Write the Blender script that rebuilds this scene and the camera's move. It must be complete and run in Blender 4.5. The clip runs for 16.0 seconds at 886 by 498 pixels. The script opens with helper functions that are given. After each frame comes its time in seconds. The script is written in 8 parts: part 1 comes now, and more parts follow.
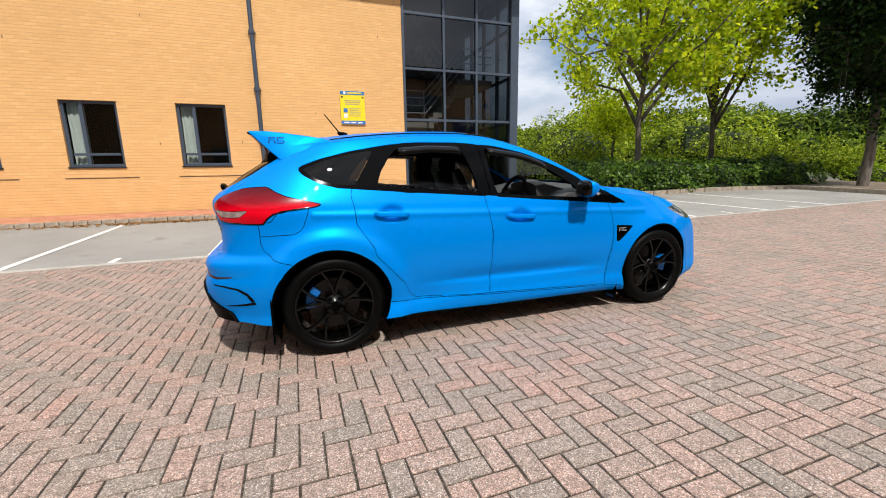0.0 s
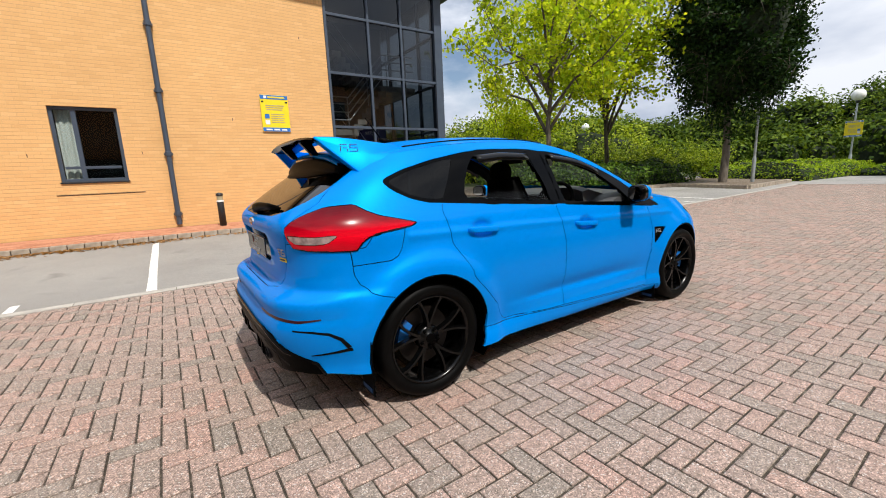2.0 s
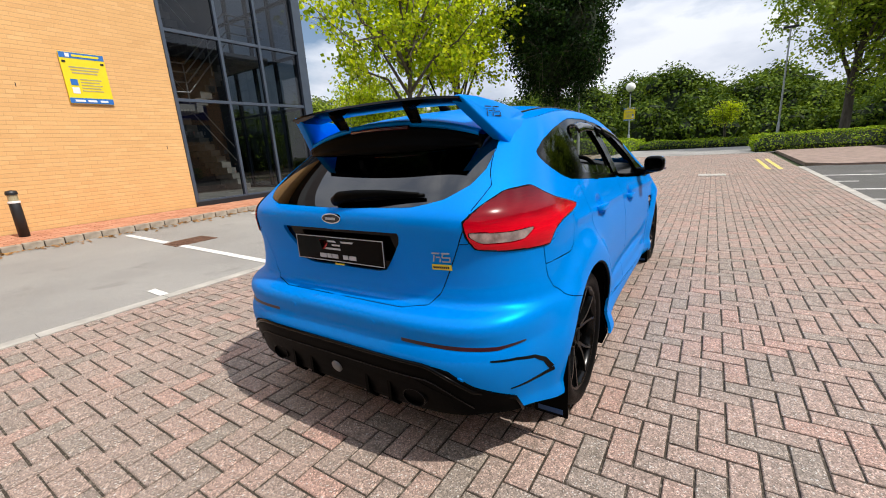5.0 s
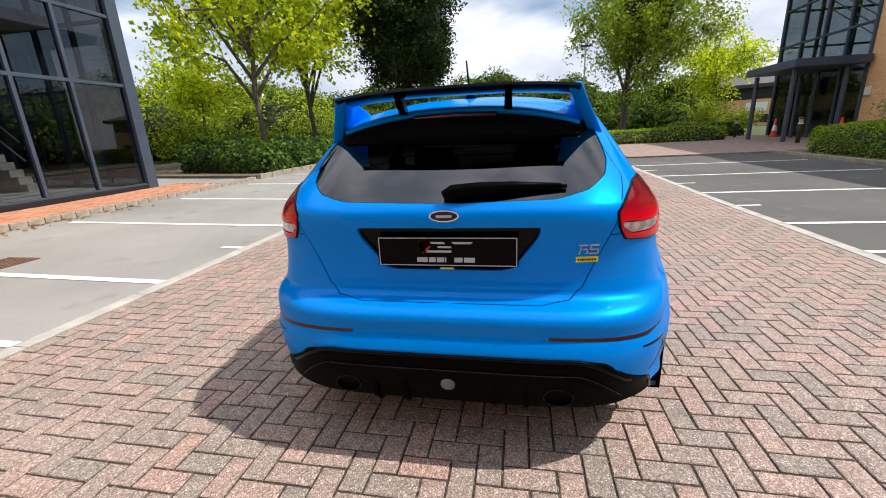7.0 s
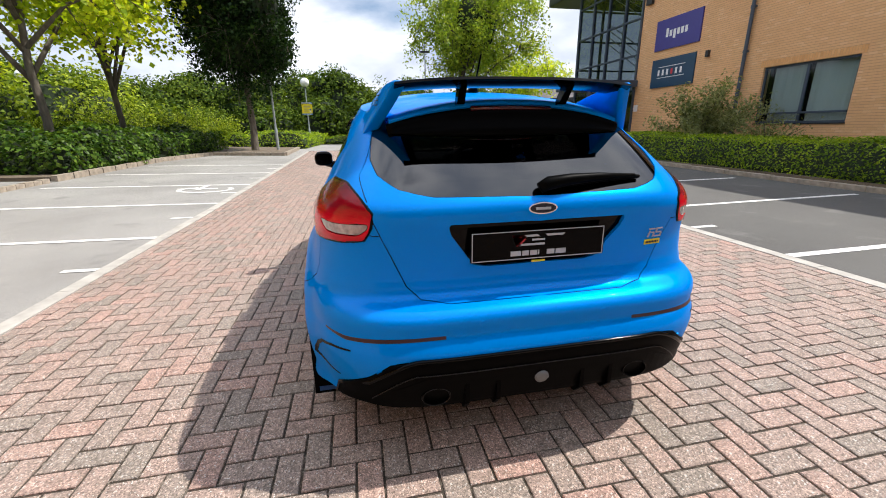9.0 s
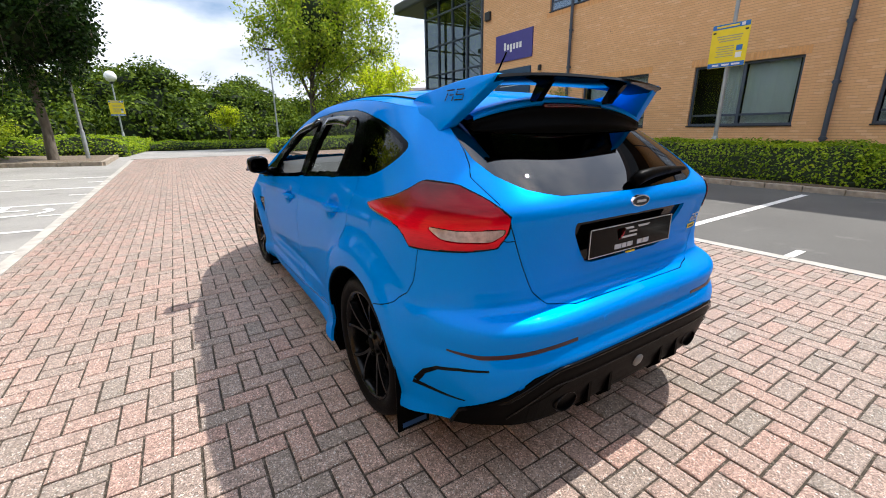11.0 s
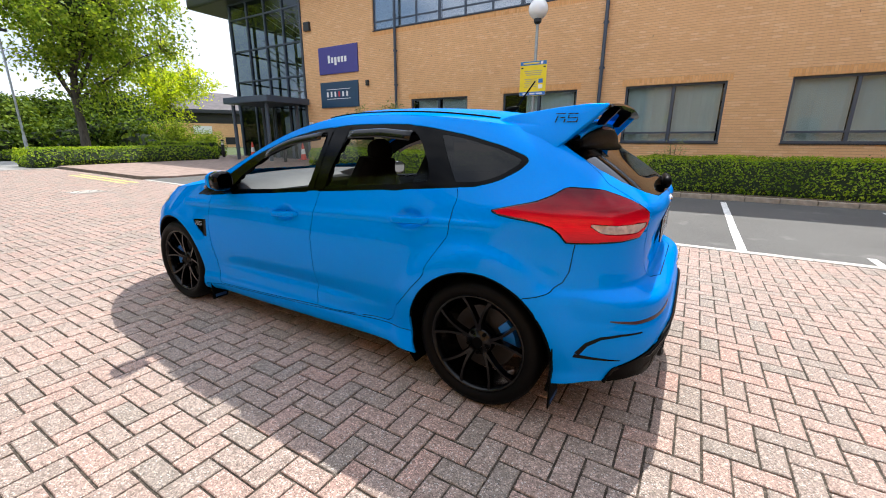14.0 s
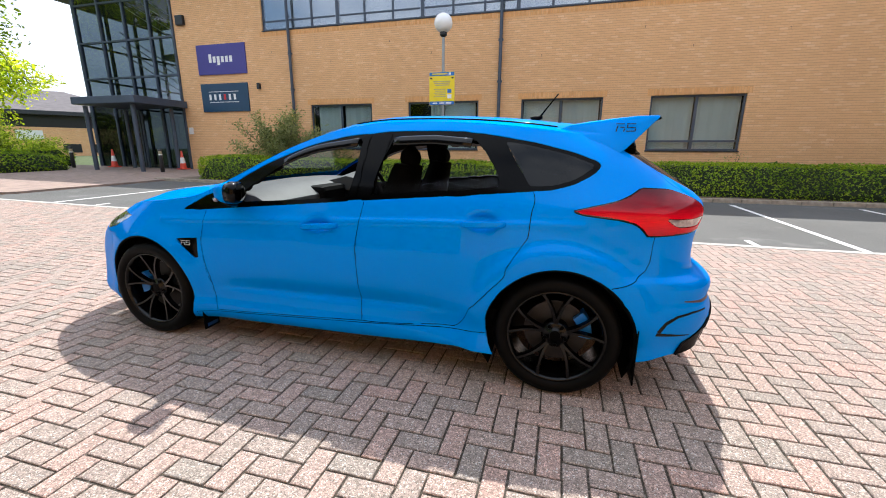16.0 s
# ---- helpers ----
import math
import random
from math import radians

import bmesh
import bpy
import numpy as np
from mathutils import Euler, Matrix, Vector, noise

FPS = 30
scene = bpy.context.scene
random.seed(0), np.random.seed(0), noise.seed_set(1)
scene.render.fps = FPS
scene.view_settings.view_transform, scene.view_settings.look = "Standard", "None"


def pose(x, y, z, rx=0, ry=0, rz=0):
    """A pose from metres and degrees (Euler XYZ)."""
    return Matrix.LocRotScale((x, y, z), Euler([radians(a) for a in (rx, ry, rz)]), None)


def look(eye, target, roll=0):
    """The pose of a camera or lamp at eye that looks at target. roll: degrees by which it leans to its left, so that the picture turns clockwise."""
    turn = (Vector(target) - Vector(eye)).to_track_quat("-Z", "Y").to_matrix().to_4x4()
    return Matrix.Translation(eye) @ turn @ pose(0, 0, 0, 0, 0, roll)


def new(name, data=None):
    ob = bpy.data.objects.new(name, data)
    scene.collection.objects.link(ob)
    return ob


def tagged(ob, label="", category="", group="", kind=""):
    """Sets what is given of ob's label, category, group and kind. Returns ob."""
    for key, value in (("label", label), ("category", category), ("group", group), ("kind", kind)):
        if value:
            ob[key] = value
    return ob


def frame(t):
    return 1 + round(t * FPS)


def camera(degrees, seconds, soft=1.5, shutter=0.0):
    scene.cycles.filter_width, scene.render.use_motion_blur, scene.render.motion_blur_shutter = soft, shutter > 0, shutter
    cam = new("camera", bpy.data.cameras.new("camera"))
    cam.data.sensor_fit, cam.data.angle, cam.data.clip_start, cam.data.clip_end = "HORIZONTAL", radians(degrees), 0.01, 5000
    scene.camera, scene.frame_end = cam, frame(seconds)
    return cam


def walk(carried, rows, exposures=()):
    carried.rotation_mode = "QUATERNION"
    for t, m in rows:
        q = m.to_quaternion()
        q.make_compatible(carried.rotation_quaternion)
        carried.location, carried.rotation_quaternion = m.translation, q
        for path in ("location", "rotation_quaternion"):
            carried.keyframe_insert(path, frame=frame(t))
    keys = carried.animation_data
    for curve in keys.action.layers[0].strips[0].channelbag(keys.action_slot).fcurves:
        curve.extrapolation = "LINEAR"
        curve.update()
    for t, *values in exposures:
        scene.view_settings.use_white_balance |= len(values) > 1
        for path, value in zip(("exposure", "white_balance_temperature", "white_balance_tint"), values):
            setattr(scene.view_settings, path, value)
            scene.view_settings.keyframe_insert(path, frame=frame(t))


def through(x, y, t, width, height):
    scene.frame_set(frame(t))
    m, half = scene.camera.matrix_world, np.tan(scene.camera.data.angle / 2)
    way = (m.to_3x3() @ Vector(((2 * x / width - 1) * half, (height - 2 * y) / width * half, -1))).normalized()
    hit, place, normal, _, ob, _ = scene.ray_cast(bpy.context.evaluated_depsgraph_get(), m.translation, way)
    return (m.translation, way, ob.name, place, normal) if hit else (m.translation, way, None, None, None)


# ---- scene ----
cam = camera(95.2, 16.0, soft=1.0)
PATH = [
    (0, (-0.187, -3.382, 1.162), (0.479, -1.535, 0.778), -1.0),
    (0.5, (-0.444, -3.211, 1.19), (0.314, -1.398, 0.815), -1.3),
    (1, (-0.725, -3.078, 1.207), (0.14, -1.312, 0.842), -1.7),
    (1.5, (-0.893, -2.825, 1.197), (0.088, -1.12, 0.837), -2.1),
    (2, (-1.098, -2.612, 1.207), (-0.001, -0.979, 0.844), -2.5),
    (2.5, (-1.292, -2.427, 1.207), (-0.099, -0.866, 0.833), -2.7),
    (3, (-1.424, -2.148, 1.205), (-0.132, -0.674, 0.806), -3.1),
    (3.5, (-1.569, -1.924, 1.213), (-0.193, -0.536, 0.791), -3.5),
    (4, (-1.686, -1.728, 1.224), (-0.233, -0.428, 0.783), -3.8),
    (6.5, (-1.998, -0.513, 1.257), (-0.161, 0.062, 0.716), -2.9),
    (7, (-2.074, -0.263, 1.268), (-0.188, 0.109, 0.715), -2.7),
    (7.5, (-2.023, -0.053, 1.238), (-0.112, 0.124, 0.677), -2.3),
    (8, (-1.998, 0.152, 1.256), (-0.08, 0.116, 0.689), -1.7),
    (8.5, (-2.034, 0.404, 1.261), (-0.13, 0.187, 0.689), -1.1),
    (11, (-1.556, 1.417, 1.245), (0.061, 0.386, 0.679), -0.7),
    (11.5, (-1.48, 1.671, 1.258), (0.038, 0.494, 0.702), -0.7),
    (12, (-1.375, 1.846, 1.253), (0.05, 0.553, 0.709), -0.7),
    (12.5, (-1.236, 1.979, 1.252), (0.087, 0.578, 0.714), -0.6),
    (13, (-1.125, 2.208, 1.259), (0.091, 0.712, 0.728), -0.3),
    (13.5, (-0.984, 2.357, 1.257), (0.129, 0.78, 0.732), -0.1),
    (14, (-0.778, 2.421, 1.261), (0.226, 0.769, 0.747), 0.3),
    (14.5, (-0.61, 2.567, 1.267), (0.286, 0.85, 0.766), 0.5),
    (15, (-0.413, 2.71, 1.262), (0.36, 0.931, 0.772), 0.6),
    (15.5, (-0.16, 2.722, 1.245), (0.481, 0.889, 0.763), 0.5),
    (16, (0.042, 2.823, 1.252), (0.565, 0.952, 0.775), 0.3),
]
EXPOSURES = [(0.0, 0.27, 6500, 10), (4.0, 0.25, 6480, 10), (7.0, 0.44, 6450, 11), (11.0, 0.70, 6350, 11), (14.5, 0.96, 6200, 10), (16.0, 0.98, 6100, 9)]
walk(cam, [(t, look(eye, target, roll)) for t, eye, target, roll in PATH], EXPOSURES)

# ---------------------------------------------------------------- light
SUN = Vector((0.02, -0.67, 1.0)).normalized()
world = bpy.data.worlds.new("world")
scene.world = world
world.use_nodes = True
wn, wl = world.node_tree.nodes, world.node_tree.links
wn.clear()
w_out = wn.new("ShaderNodeOutputWorld")
w_bg = wn.new("ShaderNodeBackground")
w_sky = wn.new("ShaderNodeTexSky")
w_sky.sky_type = "NISHITA"
w_sky.sun_disc = False
w_sky.sun_elevation = math.asin(SUN.z)
w_sky.sun_rotation = math.atan2(SUN.x, SUN.y)
w_sky.air_density, w_sky.dust_density, w_sky.ozone_density = 1.0, 1.5, 1.0
w_tc = wn.new("ShaderNodeTexCoord")
w_map = wn.new("ShaderNodeMapping")
w_map.inputs["Scale"].default_value = (1.0, 1.0, 2.6)
w_noise = wn.new("ShaderNodeTexNoise")
w_noise.inputs["Scale"].default_value = 2.3
w_noise.inputs["Detail"].default_value = 7.0
w_noise.inputs["Roughness"].default_value = 0.55
w_ramp = wn.new("ShaderNodeValToRGB")
w_ramp.color_ramp.elements[0].position, w_ramp.color_ramp.elements[0].color = 0.30, (0, 0, 0, 1)
w_ramp.color_ramp.elements[1].position, w_ramp.color_ramp.elements[1].color = 0.47, (1, 1, 1, 1)
w_noise2 = wn.new("ShaderNodeTexNoise")
w_noise2.inputs["Scale"].default_value = 3.4
w_noise2.inputs["Detail"].default_value = 6.0
w_cl = wn.new("ShaderNodeValToRGB")
w_cl.color_ramp.elements[0].position, w_cl.color_ramp.elements[0].color = 0.37, (3.7, 4.2, 5.2, 1)
w_cl.color_ramp.elements[1].position, w_cl.color_ramp.elements[1].color = 0.62, (6.7, 6.95, 7.5, 1)
w_mix = wn.new("ShaderNodeMix")
w_mix.data_type = "RGBA"
wl.new(w_tc.outputs["Generated"], w_map.inputs["Vector"])
wl.new(w_map.outputs["Vector"], w_noise.inputs["Vector"])
wl.new(w_map.outputs["Vector"], w_noise2.inputs["Vector"])
wl.new(w_noise.outputs["Fac"], w_ramp.inputs["Fac"])
wl.new(w_noise2.outputs["Fac"], w_cl.inputs["Fac"])
wl.new(w_ramp.outputs["Color"], w_mix.inputs["Factor"])
wl.new(w_sky.outputs["Color"], w_mix.inputs["A"])
w_sep = wn.new("ShaderNodeSeparateXYZ")
w_lift = wn.new("ShaderNodeMapRange")
w_lift.inputs["To Min"].default_value, w_lift.inputs["To Max"].default_value = 1.06, 1.64
w_cie = wn.new("ShaderNodeVectorMath")
w_cie.operation = "SCALE"
wl.new(w_tc.outputs["Generated"], w_sep.inputs[0])
wl.new(w_sep.outputs["Z"], w_lift.inputs["Value"])
wl.new(w_cl.outputs["Color"], w_cie.inputs[0])
wl.new(w_lift.outputs["Result"], w_cie.inputs["Scale"])
wl.new(w_cie.outputs[0], w_mix.inputs["B"])
wl.new(w_mix.outputs["Result"], w_bg.inputs["Color"])
w_bg.inputs["Strength"].default_value = 0.10
wl.new(w_bg.outputs["Background"], w_out.inputs["Surface"])
sun_data = bpy.data.lights.new("sun", "SUN")
sun_data.energy, sun_data.angle, sun_data.color = 3.75, radians(0.55), (1.0, 0.95, 0.87)
sun = new("sun", sun_data)
sun.matrix_world = look(SUN * 60, (0, 0, 0))

# ---------------------------------------------------------------- materials


class Mat:
    """A node material under construction."""

    def __init__(self, name):
        self.m = bpy.data.materials.new(name)
        self.m.use_nodes = True
        self.n, self.l = self.m.node_tree.nodes, self.m.node_tree.links
        self.b = self.n["Principled BSDF"]
        self.out = self.n["Material Output"]
        self.co = self.n.new("ShaderNodeTexCoord").outputs["Object"]

    def set(self, **k):
        for key, v in k.items():
            self.b.inputs[key.replace("_", " ")].default_value = v
        return self

    def noise(self, scale, detail=4, rough=0.55, stretch=None):
        n = self.n.new("ShaderNodeTexNoise")
        n.inputs["Scale"].default_value, n.inputs["Detail"].default_value, n.inputs["Roughness"].default_value = scale, detail, rough
        v = self.co
        if stretch:
            mp = self.n.new("ShaderNodeMapping")
            mp.inputs["Scale"].default_value = stretch
            self.l.new(v, mp.inputs["Vector"])
            v = mp.outputs["Vector"]
        self.l.new(v, n.inputs["Vector"])
        return n.outputs["Fac"]

    def voronoi(self, scale):
        n = self.n.new("ShaderNodeTexVoronoi")
        n.inputs["Scale"].default_value = scale
        self.l.new(self.co, n.inputs["Vector"])
        return n.outputs["Distance"]

    def ramp(self, fac, *stops):
        r = self.n.new("ShaderNodeValToRGB")
        e = r.color_ramp.elements
        while len(e) < len(stops):
            e.new(0.5)
        for el, (pos, c) in zip(e, stops):
            el.position, el.color = pos, (*c, 1) if len(c) == 3 else c
        self.l.new(fac, r.inputs["Fac"])
        return r.outputs["Color"]

    def mix(self, fac, a, b, mode="MIX"):
        x = self.n.new("ShaderNodeMix")
        x.data_type, x.blend_type = "RGBA", mode
        for sock, v in (("Factor", fac), ("A", a), ("B", b)):
            if hasattr(v, "is_output"):
                self.l.new(v, x.inputs[sock])
            elif sock == "Factor":
                x.inputs[0].default_value = v
            else:
                x.inputs[sock].default_value = (*v, 1)
        return x.outputs["Result"]

    def math(self, op, a, b=0.0):
        x = self.n.new("ShaderNodeMath")
        x.operation = op
        for k, v in enumerate((a, b)):
            if hasattr(v, "is_output"):
                self.l.new(v, x.inputs[k])
            else:
                x.inputs[k].default_value = v
        return x.outputs[0]

    def color(self, c):
        self.l.new(c, self.b.inputs["Base Color"])
        return self

    def rough(self, fac, lo, hi):
        m = self.n.new("ShaderNodeMapRange")
        m.inputs["To Min"].default_value, m.inputs["To Max"].default_value = lo, hi
        self.l.new(fac, m.inputs["Value"])
        self.l.new(m.outputs["Result"], self.b.inputs["Roughness"])
        return self

    def bump(self, h, strength=0.3, dist=0.01):
        b = self.n.new("ShaderNodeBump")
        b.inputs["Strength"].default_value, b.inputs["Distance"].default_value = strength, dist
        self.l.new(h, b.inputs["Height"])
        self.l.new(b.outputs["Normal"], self.b.inputs["Normal"])
        return self

    def random(self, island=False):
        if island:
            return self.n.new("ShaderNodeNewGeometry").outputs["Random Per Island"]
        return self.n.new("ShaderNodeObjectInfo").outputs["Random"]


def plain(name, c, rough=0.5, metal=0.0, vary=0.12, scale=6.0, bump=0.0, coat=0.0):
    """A painted or moulded surface with slight mottling and uneven gloss."""
    a = Mat(name)
    f = a.noise(scale)
    lo = tuple(v * (1 - vary) for v in c)
    hi = tuple(min(1, v * (1 + vary)) for v in c)
    a.color(a.ramp(f, (0.3, lo), (0.7, hi))).set(Metallic=metal)
    g = a.noise(scale * 7, 3)
    a.rough(g, max(0.02, rough - 0.08), min(1, rough + 0.08))
    if bump:
        a.bump(a.noise(scale * 20, 3), bump, 0.003)
    if coat:
        a.set(Coat_Weight=coat, Coat_Roughness=0.03)
    return a.m


def glass(name, tint, gloss_rough=0.0, ior=1.5):
    """A thin pane: it lets tinted light through and mirrors by Fresnel."""
    a = Mat(name)
    a.n.remove(a.b)
    tr = a.n.new("ShaderNodeBsdfTransparent")
    tr.inputs["Color"].default_value = (*tint, 1)
    gl = a.n.new("ShaderNodeBsdfGlossy")
    gl.inputs["Roughness"].default_value = gloss_rough
    lw = a.n.new("ShaderNodeLayerWeight")
    lw.inputs["Blend"].default_value = 0.5
    f0 = ((ior - 1) / (ior + 1)) ** 2
    gloss = a.math("ADD", a.math("MULTIPLY", a.math("POWER", lw.outputs["Facing"], 5.0), 1 - f0), f0)
    mx = a.n.new("ShaderNodeMixShader")
    a.l.new(gloss, mx.inputs["Fac"])
    a.l.new(tr.outputs["BSDF"], mx.inputs[1])
    a.l.new(gl.outputs["BSDF"], mx.inputs[2])
    a.l.new(mx.outputs["Shader"], a.out.inputs["Surface"])
    return a.m


def brickwork(name, base, dark, pale, mortar, vertical=False, perpend=0.45, rare=0.92):
    """Stretcher-bond brickwork of 215 x 65 mm bricks with raked joints."""
    a = Mat(name)
    sep = a.n.new("ShaderNodeSeparateXYZ")
    a.l.new(a.co, sep.inputs[0])
    com = a.n.new("ShaderNodeCombineXYZ")
    run = a.math("ADD", sep.outputs["X"], sep.outputs["Y"])
    if vertical:
        a.l.new(sep.outputs["Z"], com.inputs["X"])
        a.l.new(run, com.inputs["Y"])
    else:
        a.l.new(run, com.inputs["X"])
        a.l.new(sep.outputs["Z"], com.inputs["Y"])
    t = a.n.new("ShaderNodeTexBrick")
    a.l.new(com.outputs[0], t.inputs["Vector"])
    t.inputs["Scale"].default_value = 1.0
    t.inputs["Brick Width"].default_value = 0.225
    t.inputs["Row Height"].default_value = 0.075
    t.inputs["Mortar Size"].default_value = 0.006
    t.inputs["Mortar Smooth"].default_value = 0.15
    t.inputs["Bias"].default_value = 0.0
    t.inputs["Color1"].default_value = (0, 0, 0, 1)
    t.inputs["Color2"].default_value = (1, 1, 1, 1)
    t.inputs["Mortar"].default_value = (0.5, 0.5, 0.5, 1)
    big = a.noise(0.35, 5)
    tone = a.mix(0.35, t.outputs["Color"], a.noise(2.2, 3, stretch=(1, 1, 4)))
    c = a.ramp(tone, (0.12, dark), (0.42, base), (rare - 0.28, base), (rare, pale))
    c = a.mix(0.5, c, a.ramp(big, (0.3, (0.86, 0.84, 0.82)), (0.7, (1.06, 1.05, 1.04))), "MULTIPLY")
    c = a.mix(0.4, c, a.ramp(a.noise(60, 3), (0.3, (0.8, 0.8, 0.8)), (0.7, (1.1, 1.1, 1.1))), "MULTIPLY")
    c = a.mix(a.math("MULTIPLY", t.outputs["Fac"], perpend), c, mortar)
    if not vertical:
        bed = a.math("LESS_THAN", a.math("FRACT", a.math("ADD", a.math("DIVIDE", sep.outputs["Z"], 0.075), 0.06)), 0.12)
        c = a.mix(a.math("MULTIPLY", bed, 0.75), c, mortar)
    a.color(c).set(Roughness=0.88)
    h = a.math("ADD", a.math("MULTIPLY", a.math("SUBTRACT", 1.0, t.outputs["Fac"]), 1.0), a.math("MULTIPLY", a.noise(90, 3), 0.25))
    a.bump(h, 0.55, 0.007)
    return a.m


M = {}
M["brick_n"] = brickwork("buff_brickwork", (0.77, 0.45, 0.185), (0.72, 0.41, 0.165), (0.82, 0.50, 0.22), (0.54, 0.315, 0.145), False, 0.30)
M["brick_s"] = brickwork("brown_brickwork", (0.79, 0.462, 0.225), (0.74, 0.42, 0.198), (0.89, 0.60, 0.345), (0.42, 0.245, 0.125), False, 0.30, 0.97)
M["soldier_n"] = brickwork("soldier_course_buff", (0.73, 0.405, 0.155), (0.66, 0.355, 0.13), (0.78, 0.455, 0.19), (0.46, 0.28, 0.14), True)
M["soldier_s"] = brickwork("soldier_course_brown", (0.77, 0.40, 0.155), (0.65, 0.32, 0.115), (0.83, 0.48, 0.22), (0.48, 0.30, 0.16), True)
M["frame"] = plain("slate_grey_powder_coat", (0.052, 0.070, 0.100), 0.42, 0.0, 0.12, 3, 0.05)
M["frame_dk"] = plain("black_trim", (0.014, 0.016, 0.02), 0.4)
M["glass_win"] = glass("window_glass", (0.70, 0.77, 0.79), 0.0, 1.42)
M["glass_tower"] = glass("tinted_tower_glass", (0.22, 0.25, 0.27), 0.0, 1.7)
M["glass_entry"] = glass("tinted_entrance_glass", (0.34, 0.39, 0.42), 0.0, 1.9)
M["glass_door"] = glass("dark_door_glass", (0.10, 0.115, 0.12), 0.0, 1.6)
M["glass_upper"] = glass("upper_window_glass", (0.7, 0.76, 0.82), 0.0, 3.4)
M["blind"] = plain("cream_blind", (0.80, 0.765, 0.68), 0.8, 0, 0.06, 1.2)
# near-black colour that stands for missing light inside rooms and exhaust bores
M["unlit_black"] = plain("unlit_black", (0.016, 0.017, 0.019), 0.9)
M["steel"] = plain("brushed_steel", (0.66, 0.67, 0.68), 0.35, 0.35, 0.08, 10)
M["concrete"] = plain("pale_concrete", (0.40, 0.375, 0.335), 0.9, 0, 0.22, 5, 0.4)
M["kerbstone"] = plain("weathered_kerb_block", (0.33, 0.275, 0.215), 0.9, 0, 0.3, 8, 0.5)
# dark colour of the added, unseen west wall that holds light off the car's tail
M["blocker_grey"] = plain("light_blocker_grey", (0.060, 0.062, 0.060), 0.7, 0, 0.2, 1.5, 0.1)
M["roof_edge"] = plain("dark_grey_fascia", (0.030, 0.033, 0.04), 0.5)
M["roof_tile"] = plain("grey_roof_tile", (0.10, 0.085, 0.085), 0.8, 0, 0.25, 2, 0.3)
M["white_line"] = plain("worn_white_road_paint", (0.74, 0.72, 0.68), 0.7, 0, 0.18, 9, 0.3)
M["yellow_line"] = plain("worn_yellow_road_paint", (0.62, 0.50, 0.12), 0.7, 0, 0.25, 9, 0.3)
M["yellow"] = plain("yellow_sign", (0.85, 0.66, 0.02), 0.4, 0, 0.04)
M["sign_blue"] = plain("blue_sign", (0.03, 0.16, 0.50), 0.4, 0, 0.05)
M["purple"] = plain("indigo_sign_panel", (0.055, 0.045, 0.24), 0.35, 0, 0.05)
M["navy"] = plain("teal_navy_sign_panel", (0.012, 0.05, 0.105), 0.35, 0, 0.05)
M["white"] = plain("white_paint", (0.80, 0.80, 0.79), 0.45, 0, 0.04)
M["red"] = plain("red_print", (0.55, 0.03, 0.04), 0.5)
M["galv"] = plain("galvanised_post", (0.36, 0.39, 0.40), 0.45, 0.5, 0.15, 5)
M["globe"] = plain("opal_globe", (0.86, 0.86, 0.84), 0.25, 0, 0.03)
M["bollard"] = plain("black_bollard", (0.018, 0.018, 0.02), 0.45)
M["lens_buff"] = plain("bollard_lens", (0.42, 0.36, 0.22), 0.3)
M["orange"] = plain("orange_red_cone", (0.72, 0.07, 0.035), 0.5)
M["apron"] = plain("worn_brown_apron_blocks", (0.27, 0.195, 0.16), 0.9, 0, 0.25, 4, 0.4)
M["rust"] = plain("rusty_iron_grate", (0.16, 0.085, 0.055), 0.8, 0.2, 0.35, 20, 0.5)


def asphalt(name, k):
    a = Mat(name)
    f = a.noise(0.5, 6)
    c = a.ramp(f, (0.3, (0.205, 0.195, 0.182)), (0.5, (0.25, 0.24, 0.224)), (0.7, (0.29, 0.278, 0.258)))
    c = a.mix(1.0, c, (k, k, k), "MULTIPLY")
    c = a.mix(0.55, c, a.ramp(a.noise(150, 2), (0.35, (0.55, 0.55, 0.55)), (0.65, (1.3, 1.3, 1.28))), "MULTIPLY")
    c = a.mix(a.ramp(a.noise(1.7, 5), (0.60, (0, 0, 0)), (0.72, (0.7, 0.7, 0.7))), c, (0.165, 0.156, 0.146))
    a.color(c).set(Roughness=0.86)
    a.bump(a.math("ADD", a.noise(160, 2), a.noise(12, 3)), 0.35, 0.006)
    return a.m


